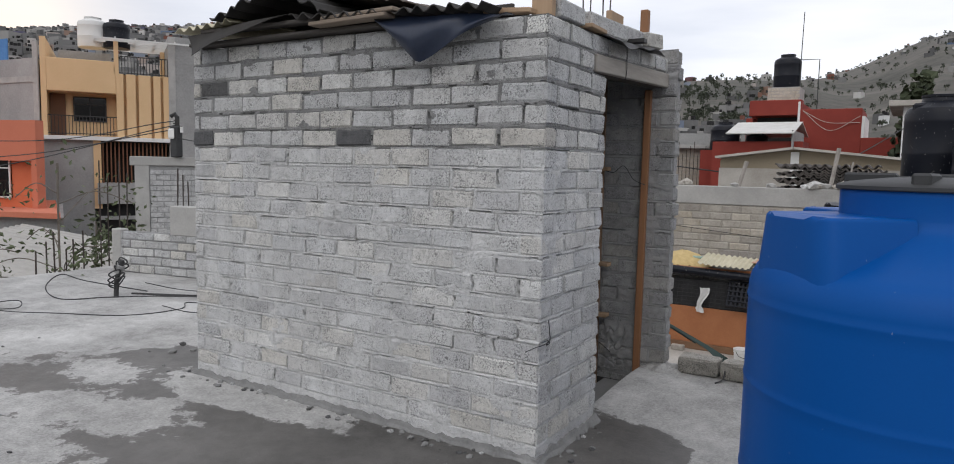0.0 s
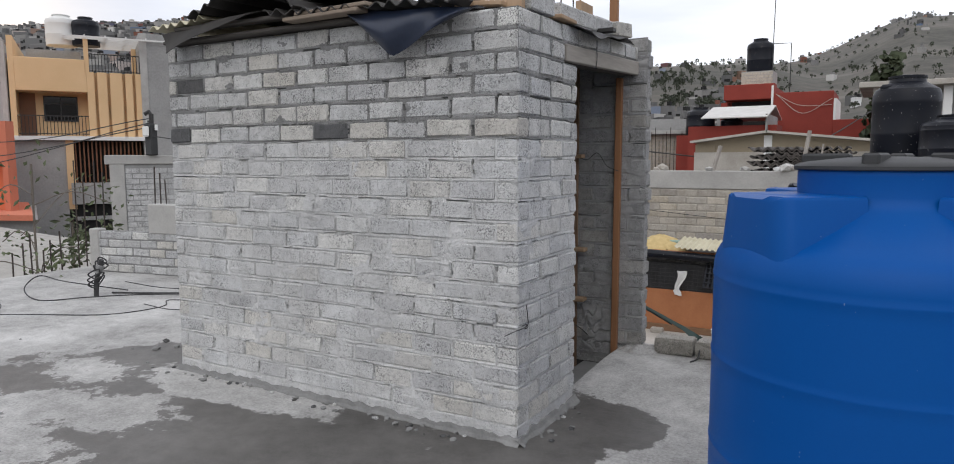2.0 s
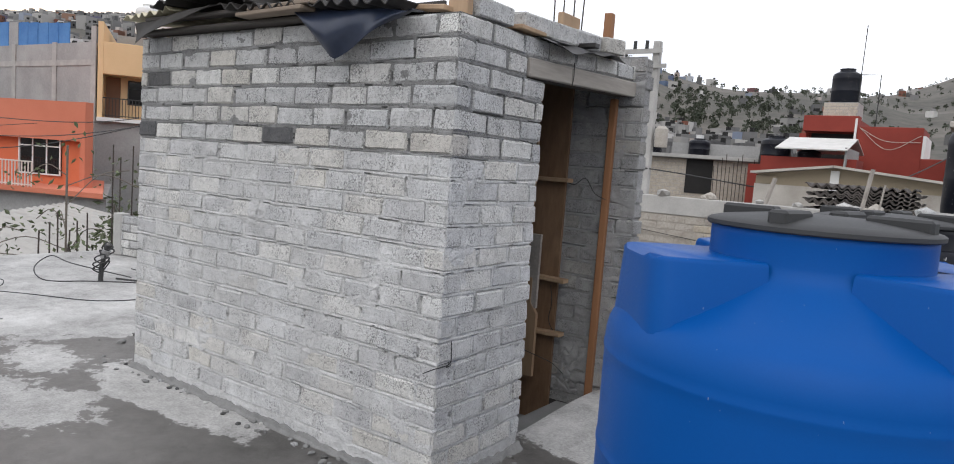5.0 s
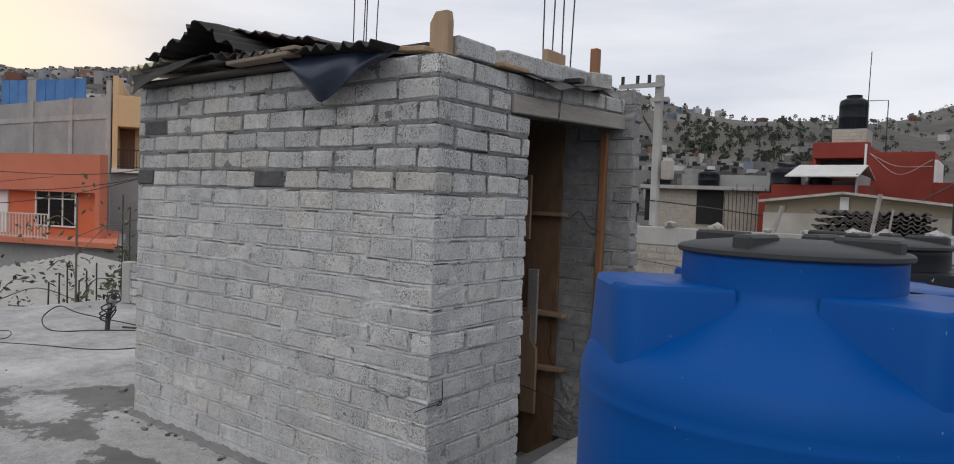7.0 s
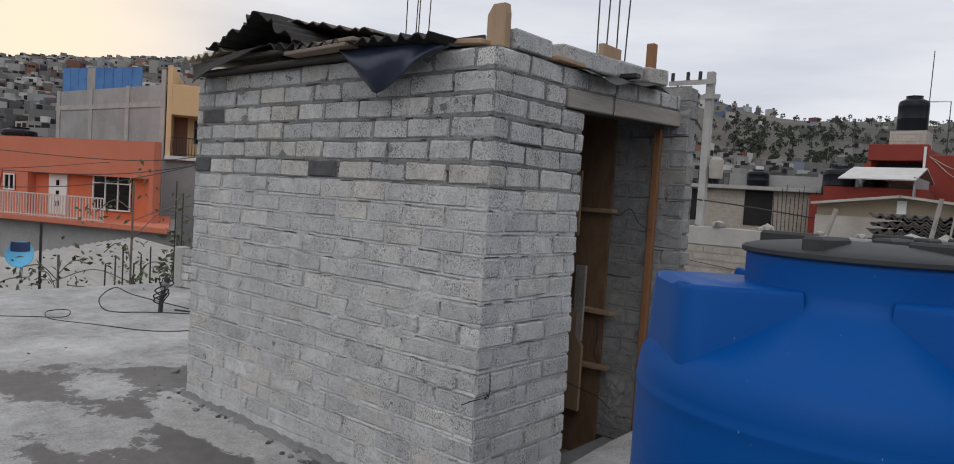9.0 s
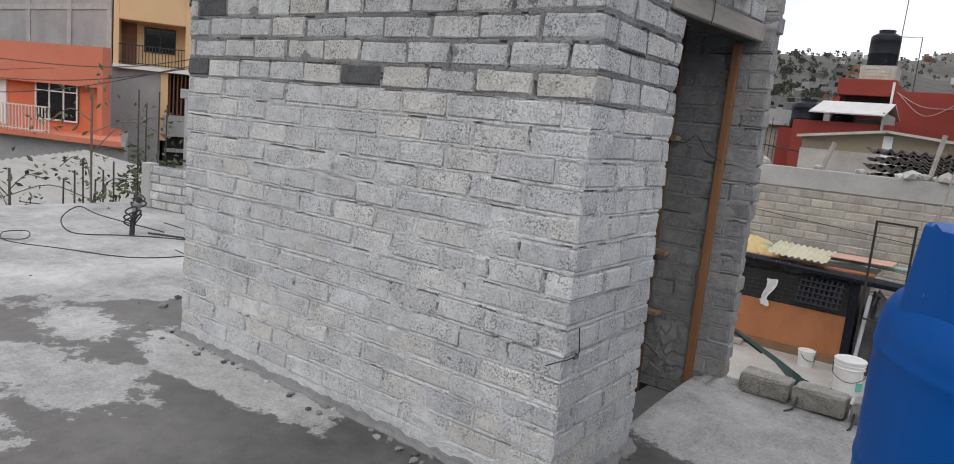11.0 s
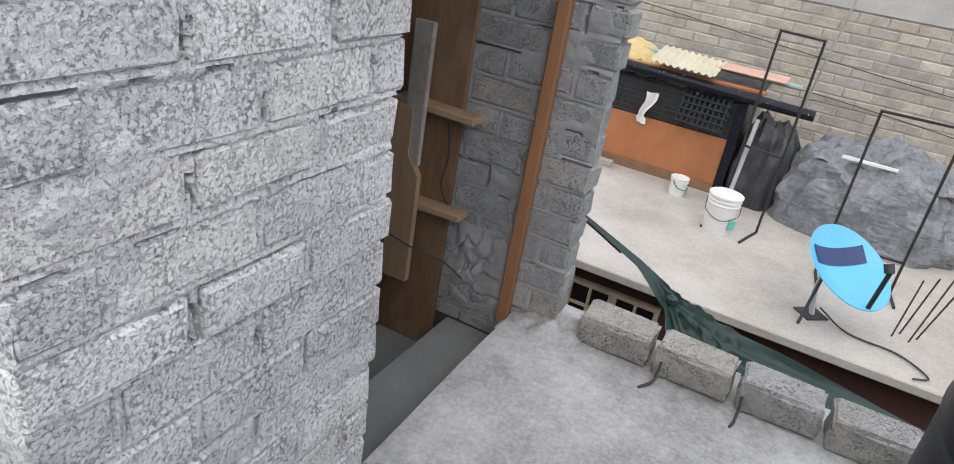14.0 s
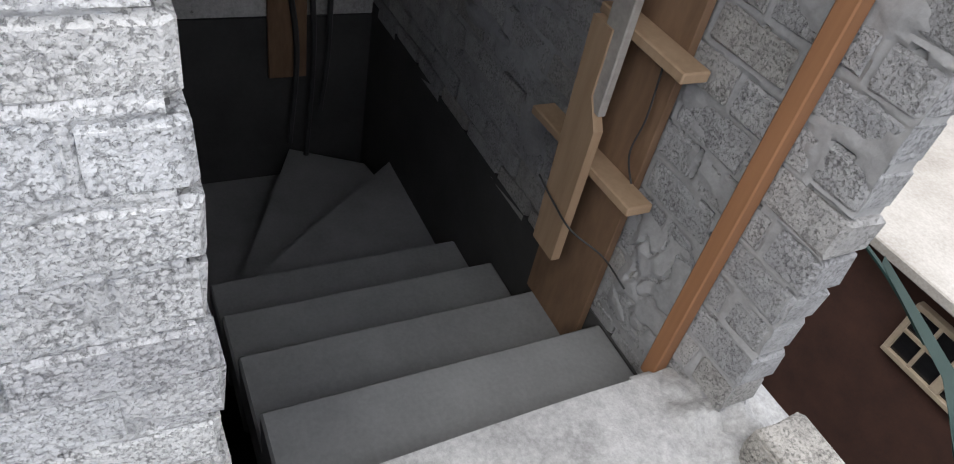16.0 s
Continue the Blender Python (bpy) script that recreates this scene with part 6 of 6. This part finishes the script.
part("junction_box", boxed(-0.12, 0.12, -0.12, 0.06, 0.0, 0.72, bevel=0.02), M_LID, mast)
part("meter", boxed(-0.11, 0.11, -0.19, -0.142, 0.42, 0.66, bevel=0.03), M_WHITE, mast)
for s, z in ((-1, 0.78), (1, 0.62)):
    part("bracket", tube([(0, 0, z), (s * 0.16, 0, z)], 0.02), M_BLACK_IRON, mast)
    part("insulator", tube([(s * 0.16, 0, z - 0.05), (s * 0.16, 0, z + 0.08)], 0.035, 8), M_WHITE, mast)

# wires across the left
for keys in ([(-14.8, 10.5, 2.5), (-20, 9.5, 2.0), (-30, 6.5, 2.3)], [(-14.8, 10.5, 2.4), (-20, 8.0, 1.2), (-28, 4.0, 0.9)], [(-14.8, 10.5, 2.3), (-20, 8.6, 1.55), (-29, 5.0, 1.6)], [(-18, 2.5, 1.5), (-24, 7.5, 1.55), (-32, 14, 2.1)], [(-14.8, 10.5, 2.1), (-11.5, 10.4, 1.8), (-7, 11.0, 1.8)]):
    tagged(part("overhead_wire", tube(curve_points(keys, 12), 0.012, 5), M_CABLE), "sagging black overhead wire", "wire", "overhead wires")

# ---- houses beyond the yard wall ----
support = tagged(part("tank_base", boxed(-0.45, 3.2, 14.55, 17.2, 1.16, 1.38, bevel=0.02), M_CONCRETE), "grey concrete base under the black tanks", "tank base")
tall_tank = far_tank("tall black plastic tank on a concrete base", 0.27, 16.4, 1.38, 0.59, 1.76, M_BLACK_PLASTIC)
part("lug", boxed(-0.46, -0.10, -0.36, 0.1, 1.30, 1.58, bevel=0.04), M_BLACK_PLASTIC, tall_tank)
far_tank("squat black plastic tank on the far roof", 1.03, 15.15, 1.38, 0.56, 0.92, M_BLACK_PLASTIC)

h = house("beige_house", "low beige house with a white gabled roof edge", pose(-4.66, 20.4, 0, 0, 0, 0))
bm = bmesh.new()
gable = ((0, 1.70), (0, 1.96), (1.87, 2.20), (4.32, 1.94), (4.32, 1.70))
for y in (0, 4):
    for x, z in gable:
        bm.verts.new((x, y, z))
bm.verts.ensure_lookup_table()
bm.faces.new([bm.verts[i] for i in range(5)])
bm.faces.new([bm.verts[i] for i in range(9, 4, -1)])
for i in range(5):
    bm.faces.new([bm.verts[j] for j in (i, i + 5, (i + 1) % 5 + 5, (i + 1) % 5)])
part("wall", bm, M_BEIGE, h)
part("wall", boxed(-0.05, 4.37, -0.02, 4, -6, 1.70), M_PALE_CONCRETE, h, "pale lower wall")
part("column", boxed(1.78, 1.98, -0.06, 0.0, 0.5, 2.14), M_WHITE, h)
part("roof", box(bmesh.new(), -0.1, 1.9, -0.35, 4.2, -0.03, 0.03, Matrix.Translation((0, 0, 2.0)) @ pose(0, 0, 0, 0, -7.2, 0)), M_PALE_CONCRETE, h)
part("roof", box(bmesh.new(), -2.48, 0.22, -0.35, 4.2, -0.03, 0.03, Matrix.Translation((4.32, 0, 1.98)) @ pose(0, 0, 0, 0, 6.0, 0)), M_PALE_CONCRETE, h)
part("wall", boxed(-0.02, 0.5, -0.03, 0.02, 1.71, 1.92), M_BEIGE, h)

FARTHER = Matrix.Translation((0.2, 0.6, 1.58)) @ Matrix.Scale(1.45, 4) @ Matrix.Translation((-0.2, -0.6, -1.58))   # enlarges the red houses away from the camera to fit its view
h = house("red_house", "oxblood-red flat-roofed house with a roof tank", FARTHER @ pose(-6.05, 31.6, 0, 0, 0, 0))
part("wall", boxed(0, 2.0, 0.6, 4, -6, 4.45), M_RED, h)
part("wall", boxed(0, 2.0, 0, 0.6, 3.95, 4.58, bevel=0.02), M_RED, h)
part("wall", boxed(-0.1, 0.15, 0, 0.6, 0, 3.85), M_RED, h)
part("recess", boxed(0.25, 1.9, 0.52, 0.599, 2.75, 3.90), M_SHADE_BLACK, h, "dark panel painting the shade of a window recess")
part("wall", boxed(2.0, 4.2, -0.3, 2.6, -6, 4.15, bevel=0.02), M_RED, h)
part("wall", boxed(4.2, 6.2, -0.3, 2.6, -6, 3.02, bevel=0.02), M_RED, h)
part("quoin", boxed(4.2, 4.3, -0.28, 2.6, 3.02, 3.85), M_WHITE, h)
block_wall_far("brick_base", 0.62, 1.85, 4.6, 5.14, M_BRICK_PALE, M_MORTAR, h, 0.4, 0.3, 0.13)
part("tank_stand", boxed(0.62, 1.85, 0.4, 1.8, 4.45, 5.14), M_CONCRETE, h)
part("downpipe", tube([(1.97, -0.38, 0.0), (1.97, -0.38, 4.45)], 0.045, 8), M_WHITE, h)
part("aerial", tube([(1.75, 0.8, 4.4), (1.8, 0.8, 8.2)], 0.018, 6), M_LID, h)
part("vent_pipe", tube([(1.6, 1.0, 6.3), (2.45, 1.0, 6.28), (2.45, 1.0, 4.1)], 0.02, 6), M_LID, h)
for keys in ([(2.1, -0.35, 4.1), (3.1, -0.4, 3.3), (4.15, -0.35, 3.85)], [(2.1, -0.35, 4.1), (3.0, -0.4, 3.62), (4.15, -0.35, 3.6)]):
    part("cable", tube(curve_points(keys), 0.011, 5), M_PALE_CONCRETE, h)
red_tank = far_tank("black plastic tank on the red house", -4.80, 32.6, 5.14, 0.53, 1.40, M_BLACK_PLASTIC)
red_tank.matrix_basis = FARTHER @ red_tank.matrix_basis

h = house("red_annex", "low oxblood-red annex with a pale gabled roof", FARTHER @ pose(-6.6, 27.5, 0, 0, 0, 0))
part("wall", boxed(0.1, 3.2, 0, 1.6, -6, 2.72), M_RED, h)
part("wall", boxed(-0.75, 3.2, 1.6, 4, -6, 2.45), M_RED, h)
part("wall", boxed(2.86, 2.91, -0.3, 2.5, 2.45, 3.1), M_GREY_RENDER, h)
part("roof", box(bmesh.new(), 0.66, 2.95, -0.6, 1.5, -0.02, 0.02, Matrix.Translation((0, 0.1, 3.13)) @ pose(0, 0, 0, 14, 0, 0)), M_WHITE_SHEET, h)
part("roof", box(bmesh.new(), 0.66, 2.95, 1.5, 3.4, -0.02, 0.02, Matrix.Translation((0, 0.1, 3.86)) @ pose(0, 0, 0, -14, 0, 0)), M_WHITE_SHEET, h)
annex_tank = far_tank("black plastic tank beside the annex", -6.62, 30.0, 2.45, 0.56, 1.15, M_BLACK_PLASTIC)
annex_tank.matrix_basis = FARTHER @ annex_tank.matrix_basis

h = house("white_house", "white-posted house with a flat pale roof slab", pose(-0.7, 35.0, 0, 0, 0, 0))
part("roof", boxed(-0.5, 6.0, 0, 6, 4.52, 4.76, bevel=0.02), M_PALE_CONCRETE, h)
for x in (0.04, 2.6, 5.0):
    part("column", boxed(x, x + 0.32, 0.4, 0.8, -6, 4.52), M_WHITE, h)
part("wall", boxed(0.9, 6.0, 2.5, 6, -6, 4.52), M_GREY_RENDER, h)

h = house("block_house", "unfinished grey block house with a dark doorway", pose(-17.3, 42.2, 0, 0, 0, 19))
part("wall", boxed(0, 6.9, 0.02, 6, -6, 3.0), M_GREY_RENDER, h)
block_wall_far("block_wall", 0.0, 6.9, -1.0, 3.0, M_BRICK_PALE, M_MORTAR, h, 0.02, 0.42, 0.22)
part("roof", boxed(-0.6, 7.2, -0.5, 6.2, 3.0, 3.22), M_CONCRETE, h)
part("doorway", boxed(2.75, 4.3, -0.04, -0.012, 0.9, 2.95), M_SHADE_BLACK, h, "dark panel painting the shade in a doorway")
part("doorway", boxed(-0.3, 0.45, -0.05, -0.02, 1.0, 2.9), M_SHADE_BLACK, h, "dark panel painting the shade in a window opening")
part("parapet", boxed(1.8, 7.0, 0.5, 0.7, 3.22, 3.95), M_GREY_RENDER, h)
for k in range(16):
    part("starter_bar", tube([(4.4 + 0.2 * k, -1.5 - 0.4 * (k % 3), -0.5), (4.3 + 0.22 * k, -1.4, 2.6 + 0.5 * (k % 4) / 2)], 0.022, 5), M_STEEL, h)
for dx, lab in ((0.6, "black roof tank on the block house"), (3.4, "black roof tank on the block house"), (9.3, "black roof tank behind the annex")):
    p = pose(-17.3, 42.2, 0, 0, 0, 19) @ Vector((dx, 0.1 if dx < 9 else -1.5, 0))
    far_tank(lab, p.x, p.y, 3.22 if dx < 9 else 2.9, 0.62, 1.0, M_BLACK_PLASTIC)
far_slab = tagged(part("flat_roof", boxed(-14, -5.6, 22, 33, 0.2, 0.4, m=None), M_PALE_CONCRETE), "pale flat roof of a lower house", "roof")

# concrete power pole
pole = thing("power_pole", "square concrete power pole with crossarms and wires", "power pole", pose(-7.45, 19.6, -6.5))
part("shaft", box(bmesh.new(), -0.10, 0.10, -0.10, 0.10, 0, 11.9, None, 0.02), M_CONCRETE, pole)
part("crossarm", boxed(-1.15, 0.2, -0.18, -0.135, 11.55, 11.68), M_CONCRETE, pole)
part("crossarm", boxed(-0.2, 0.35, -0.18, -0.135, 11.15, 11.26), M_CONCRETE, pole)
part("brace", tube([(-0.9, -0.16, 11.55), (-0.1, -0.16, 10.3)], 0.03, 5), M_LID, pole)
for x in (-1.05, -0.6, -0.25):
    part("insulator", tube([(x, -0.16, 11.68), (x, -0.16, 11.9)], 0.05, 8), M_LID, pole)
transformer = part("transformer", lathe([(0.17, 9.0), (0.18, 9.05), (0.18, 9.5), (0.1, 9.58)], 20), M_PALE_CONCRETE, pole)
transformer.location = (0.34, 0.0, 0.0)
for keys in ([(-7.5, 19.4, 1.2), (-4.0, 18.0, 0.55), (-0.5, 16.8, 0.7)], [(-7.5, 19.4, 1.9), (-3, 24.0, 1.6), (0, 30, 3.6)]):
    tagged(part("overhead_wire", tube(curve_points(keys, 12), 0.02, 5), M_CABLE), "sagging black overhead wire", "wire", "overhead wires")
tagged(part("wooden_pole", tube([(-1.42, 14.8, 1.16), (-1.29, 14.8, 2.06)], 0.04, 6), M_WOOD_GREY), "weathered wooden pole standing beyond the wall", "pole")
tagged(part("wooden_pole", tube([(-3.15, 15.2, 1.16), (-2.98, 15.2, 1.80)], 0.045, 6), M_WOOD_GREY), "leaning weathered wooden pole beyond the wall", "pole")


# ---- ground, hills, hillside town and trees ----
RIDGE = ((-180, 4.5), (60, 5.0), (75, 6.8), (84, 8.5), (89, 9.1), (92.3, 7.75), (94.5, 6.9), (97, 6.5), (103, 6.7), (107, 6.8), (110, 7.3), (114, 8.5), (122, 9.6), (135, 9.6), (145, 8.7), (152, 8.1), (156, 7.6), (160, 7.0), (165, 6.3), (172, 5.4), (180, 4.5))


def ridge(az):
    """The skyline's height in degrees for a bearing in degrees."""
    az = (az + 180) % 360 - 180
    for (a, e), (b, f) in zip(RIDGE, RIDGE[1:]):
        if a <= az <= b:
            t = (az - a) / (b - a)
            return e + (f - e) * t * t * (3 - 2 * t) if b - a > 20 else e + (f - e) * t
    return 4.5


def ridge_distance(az):
    t = max(0.0, min(1.0, (100 - az) / 8)) if az > 0 else 0.0
    return 620 + 640 * t * t * (3 - 2 * t)


GZ = -6.6


def ground_height(x, y):
    r, az = math.hypot(x, y), math.degrees(math.atan2(y, x))
    rd = ridge_distance(az)
    zr = rd * math.tan(radians(ridge(az))) + 1.6
    t = max(0.0, min(1.0, (r - 75) / (rd - 75)))
    z = GZ + (zr - GZ) * (0.35 * t + 0.65 * t * t * (3 - 2 * t))
    if r > rd:
        z -= (r - rd) * 0.06
    return z + min(1.0, max(0.0, (r - 90) / 200)) * 0.010 * rd * fractal(x / 90, y / 90, 5.0, 5) * 0.35


M_GROUND = material("dry_hill_ground", (0.16, 0.13, 0.10), 0.95)
gv = coords(M_GROUND)
g_big, g_small = noise_tex(M_GROUND, gv, 0.012, 8, 0.65), noise_tex(M_GROUND, gv, 0.12, 6, 0.7)
paint(M_GROUND, ramp(M_GROUND, math_node(M_GROUND, "ADD", math_node(M_GROUND, "MULTIPLY", g_big, 0.6), math_node(M_GROUND, "MULTIPLY", g_small, 0.4)), [(0.36, (0.045, 0.046, 0.036)), (0.47, (0.085, 0.080, 0.068)), (0.56, (0.118, 0.108, 0.092)), (0.66, (0.165, 0.15, 0.13))]))

radii = [0.5, 20, 45, 75] + [75 * 1.075 ** k for k in range(1, 46)] + [2600, 4200]
bm = bmesh.new()
rings = []
N_AZ = 288
for r in radii:
    rings.append([bm.verts.new((r * math.cos(2 * math.pi * i / N_AZ), r * math.sin(2 * math.pi * i / N_AZ), ground_height(r * math.cos(2 * math.pi * i / N_AZ), r * math.sin(2 * math.pi * i / N_AZ)) if r < 2000 else -40.0)) for i in range(N_AZ)])
for a, b in zip(rings, rings[1:]):
    for i in range(N_AZ):
        bm.faces.new((a[i], b[i], b[(i + 1) % N_AZ], a[(i + 1) % N_AZ]))
bm.faces.new(rings[0])
smooth(tagged(part("ground", bm, M_GROUND), "dry brown ground rising into bare hills", "ground", kind="structure"), 80)

M_TOWN = material("town_walls", (0.4, 0.4, 0.4), 0.9)
island = node(M_TOWN, "ShaderNodeNewGeometry").outputs["Random Per Island"]
paint(M_TOWN, ramp(M_TOWN, island, [(0.0, (0.07, 0.07, 0.07)), (0.3, (0.17, 0.168, 0.165)), (0.55, (0.25, 0.245, 0.235)), (0.72, (0.36, 0.35, 0.33)), (0.82, (0.55, 0.54, 0.52)), (0.88, (0.22, 0.13, 0.09)), (0.93, (0.17, 0.06, 0.04)), (0.96, (0.08, 0.12, 0.2)), (1.0, (0.65, 0.65, 0.64))]))


def add_box(verts, faces, c, w, d, h, turn):
    ca, sa = math.cos(turn), math.sin(turn)
    i = len(verts)
    for z in (c[2], c[2] + h):
        for sx, sy in ((-1, -1), (1, -1), (1, 1), (-1, 1)):
            x, y = sx * w / 2, sy * d / 2
            verts.append((c[0] + ca * x - sa * y, c[1] + sa * x + ca * y, z))
    for f in ((0, 1, 5, 4), (1, 2, 6, 5), (2, 3, 7, 6), (3, 0, 4, 7), (4, 5, 6, 7)):
        faces.append(tuple(i + k for k in f))


town = random.Random(77)
verts, faces, wverts, wfaces = [], [], [], []
placed = 0
while placed < 5200:
    az = town.uniform(80, 176) if town.random() < 0.85 else town.uniform(-180, 180)
    rd = ridge_distance(az)
    q = town.random() ** 0.75
    r = 62 + (rd * 0.96 - 62) * q
    if az < 99 and r > 150 and town.random() < 0.96:
        continue
    if 98 < az < 126 and q > 0.42 and town.random() < 0.96:
        continue
    if 80 < az < 116 and r < 190 and town.random() < 0.85:
        continue
    x, y = r * math.cos(radians(az)), r * math.sin(radians(az))
    if az > 0 and fractal(x / 60, y / 60, 9.0, 3) < -0.28:
        continue
    g = ground_height(x, y)
    w, d, hh = town.uniform(3.5, 8.5), town.uniform(3.5, 8), town.choice((2.4, 2.6, 2.8, 3.0, 5.0, 5.4, 5.8))
    if 80 < az < 126:
        w, d, hh = w * 0.7, d * 0.7, hh * 0.75
    if r < 130:
        hh = min(hh, 6.2 if r > 80 else 5.2)
    turn = radians(az + 90) + town.choice((0, 0.3, -0.4, 0.8, 1.2, -0.9)) + town.uniform(-0.1, 0.1)
    add_box(verts, faces, (x, y, g - 3), w, d, hh + 3, turn)
    ca, sa = math.cos(turn), math.sin(turn)
    for fl in range(int(hh // 2.7)):
        for sx in (-1, 0, 1):
            if town.random() < 0.38:
                for side in (-1, 1):
                    lx, ly = sx * w * 0.3, side * (d / 2 + 0.0)
                    add_box(wverts, wfaces, (x + ca * lx - sa * ly, y + sa * lx + ca * ly, g + fl * 2.7 + town.uniform(0.6, 1.0)), town.uniform(0.9, 1.7), 0.12, town.uniform(1.0, 1.5), turn)
    if town.random() < 0.35:
        add_box(verts, faces, (x + town.uniform(-1, 1), y + town.uniform(-1, 1), g + hh), w * town.uniform(0.25, 0.5), d * 0.4, town.uniform(1.2, 2.4), turn)
    if town.random() < 0.4:
        add_box(wverts, wfaces, (x + town.uniform(-2, 2), y + town.uniform(-2, 2), g + hh), 1.2, 1.2, 1.3, turn + 0.4)
    placed += 1
for nm, vs, fs, mat, lab in (("hillside_houses", verts, faces, M_TOWN, "dense small grey houses covering the hillsides"), ("hillside_windows", wverts, wfaces, M_SHADE_BLACK, "dark windows and tanks of the hillside houses")):
    me = bpy.data.meshes.new(nm)
    me.from_pydata(vs, [], fs)
    me.materials.append(mat)
    tagged(new(nm, me), lab, "houses", kind="stuff")


def clump_crown(verts, faces, c, r, h, rnd, n, leaf=1.0):
    """A loose crown of small leaf clumps, uneven in outline."""
    for _ in range(n):
        a, u, v = rnd.uniform(0, 6.283), rnd.random(), rnd.random()
        rr = r * math.sqrt(u) * (1.0 - 0.5 * v * v)
        p = (c[0] + rr * math.cos(a), c[1] + rr * math.sin(a), c[2] + h * (0.25 + 0.75 * v) * rnd.uniform(0.8, 1.05))
        s = leaf * r * rnd.uniform(0.12, 0.28)
        for _ in range(2):
            i = len(verts)
            nrm = Vector((rnd.gauss(0, 1), rnd.gauss(0, 1), rnd.gauss(0, 1))).normalized()
            t1 = nrm.orthogonal().normalized()
            t2 = nrm.cross(t1)
            for k in range(5):
                ang = 1.2566 * k + rnd.uniform(-0.3, 0.3)
                q = s * rnd.uniform(0.6, 1.2)
                verts.append((p[0] + q * (t1.x * math.cos(ang) + t2.x * math.sin(ang)), p[1] + q * (t1.y * math.cos(ang) + t2.y * math.sin(ang)), p[2] + q * (t1.z * math.cos(ang) + t2.z * math.sin(ang))))
            faces.append(tuple(range(i, i + 5)))


# Greyer than the near crowns: distance haze is put into the colour.
M_FAR_TREE = mottled("haze_greyed_foliage", (0.042, 0.052, 0.036), (0.085, 0.095, 0.065), 0.9, 0.3, 3, 0)
verts, faces = [], []
for k in range(3200):
    if k < 120:
        az = town.uniform(86, 168)
        r = ridge_distance(az) * town.uniform(0.97, 1.01)
    elif k < 330:
        az, r = town.gauss(107.5, 3.0), town.uniform(260, 430)
    elif k < 760:
        az, r = town.uniform(82, 103), town.uniform(220, 1100)
    else:
        az, r = town.uniform(80, 175), town.uniform(70, 600)
    x, y = r * math.cos(radians(az)), r * math.sin(radians(az))
    g = ground_height(x, y)
    if k >= 760 and fractal(x / 45, y / 45, 2.0, 3) < 0.05:
        continue
    size = town.uniform(1.0, 2.6)
    add_box(verts, faces, (x, y, g - 0.5), 0.3 * size / 3, 0.3 * size / 3, size + 0.5, 0)
    clump_crown(verts, faces, (x, y, g + size * 0.35), size * 0.75, size * town.uniform(1.1, 1.6), town, 34 if r < 300 else 22, 1.3)
me = bpy.data.meshes.new("hillside_trees")
me.from_pydata(verts, [], faces)
me.materials.append(M_FAR_TREE)
tagged(new("hillside_trees", me), "scattered dark green trees on the hillsides", "trees", kind="stuff")


def tree(label, x, y, z, h, r, seed):
    rnd = random.Random(seed)
    t = thing("tree", label, "tree", pose(x, y, z), "trees among the houses")
    part("trunk", tube([(0, 0, 0), (0.1, 0, h * 0.4), (0.05, 0.1, h * 0.75)], 0.16, 8), M_BARK, t)
    for k in range(6):
        a = k * 1.05 + rnd.uniform(-0.3, 0.3)
        part("limb", tube([(0.08, 0.03, h * 0.45), (r * 0.4 * math.cos(a), r * 0.4 * math.sin(a), h * 0.65), (r * 0.7 * math.cos(a), r * 0.7 * math.sin(a), h * 0.82)], 0.06, 6), M_BARK, t)
    vs, fs = [], []
    clump_crown(vs, fs, (0, 0, h * 0.42), r, h * 0.58, rnd, 420)
    me = bpy.data.meshes.new("crown")
    me.from_pydata(vs, [], fs)
    me.materials.append(M_CROWN)
    ob = new("crown", me)
    ob.parent = t
    return t


tree("dark green broad-crowned tree behind the white house", -0.1, 43.0, -6.5, 13.2, 1.25, 3)
tree("dark green broad-crowned tree between the houses", 4.8, 55.0, -6.0, 11.0, 3.2, 4)
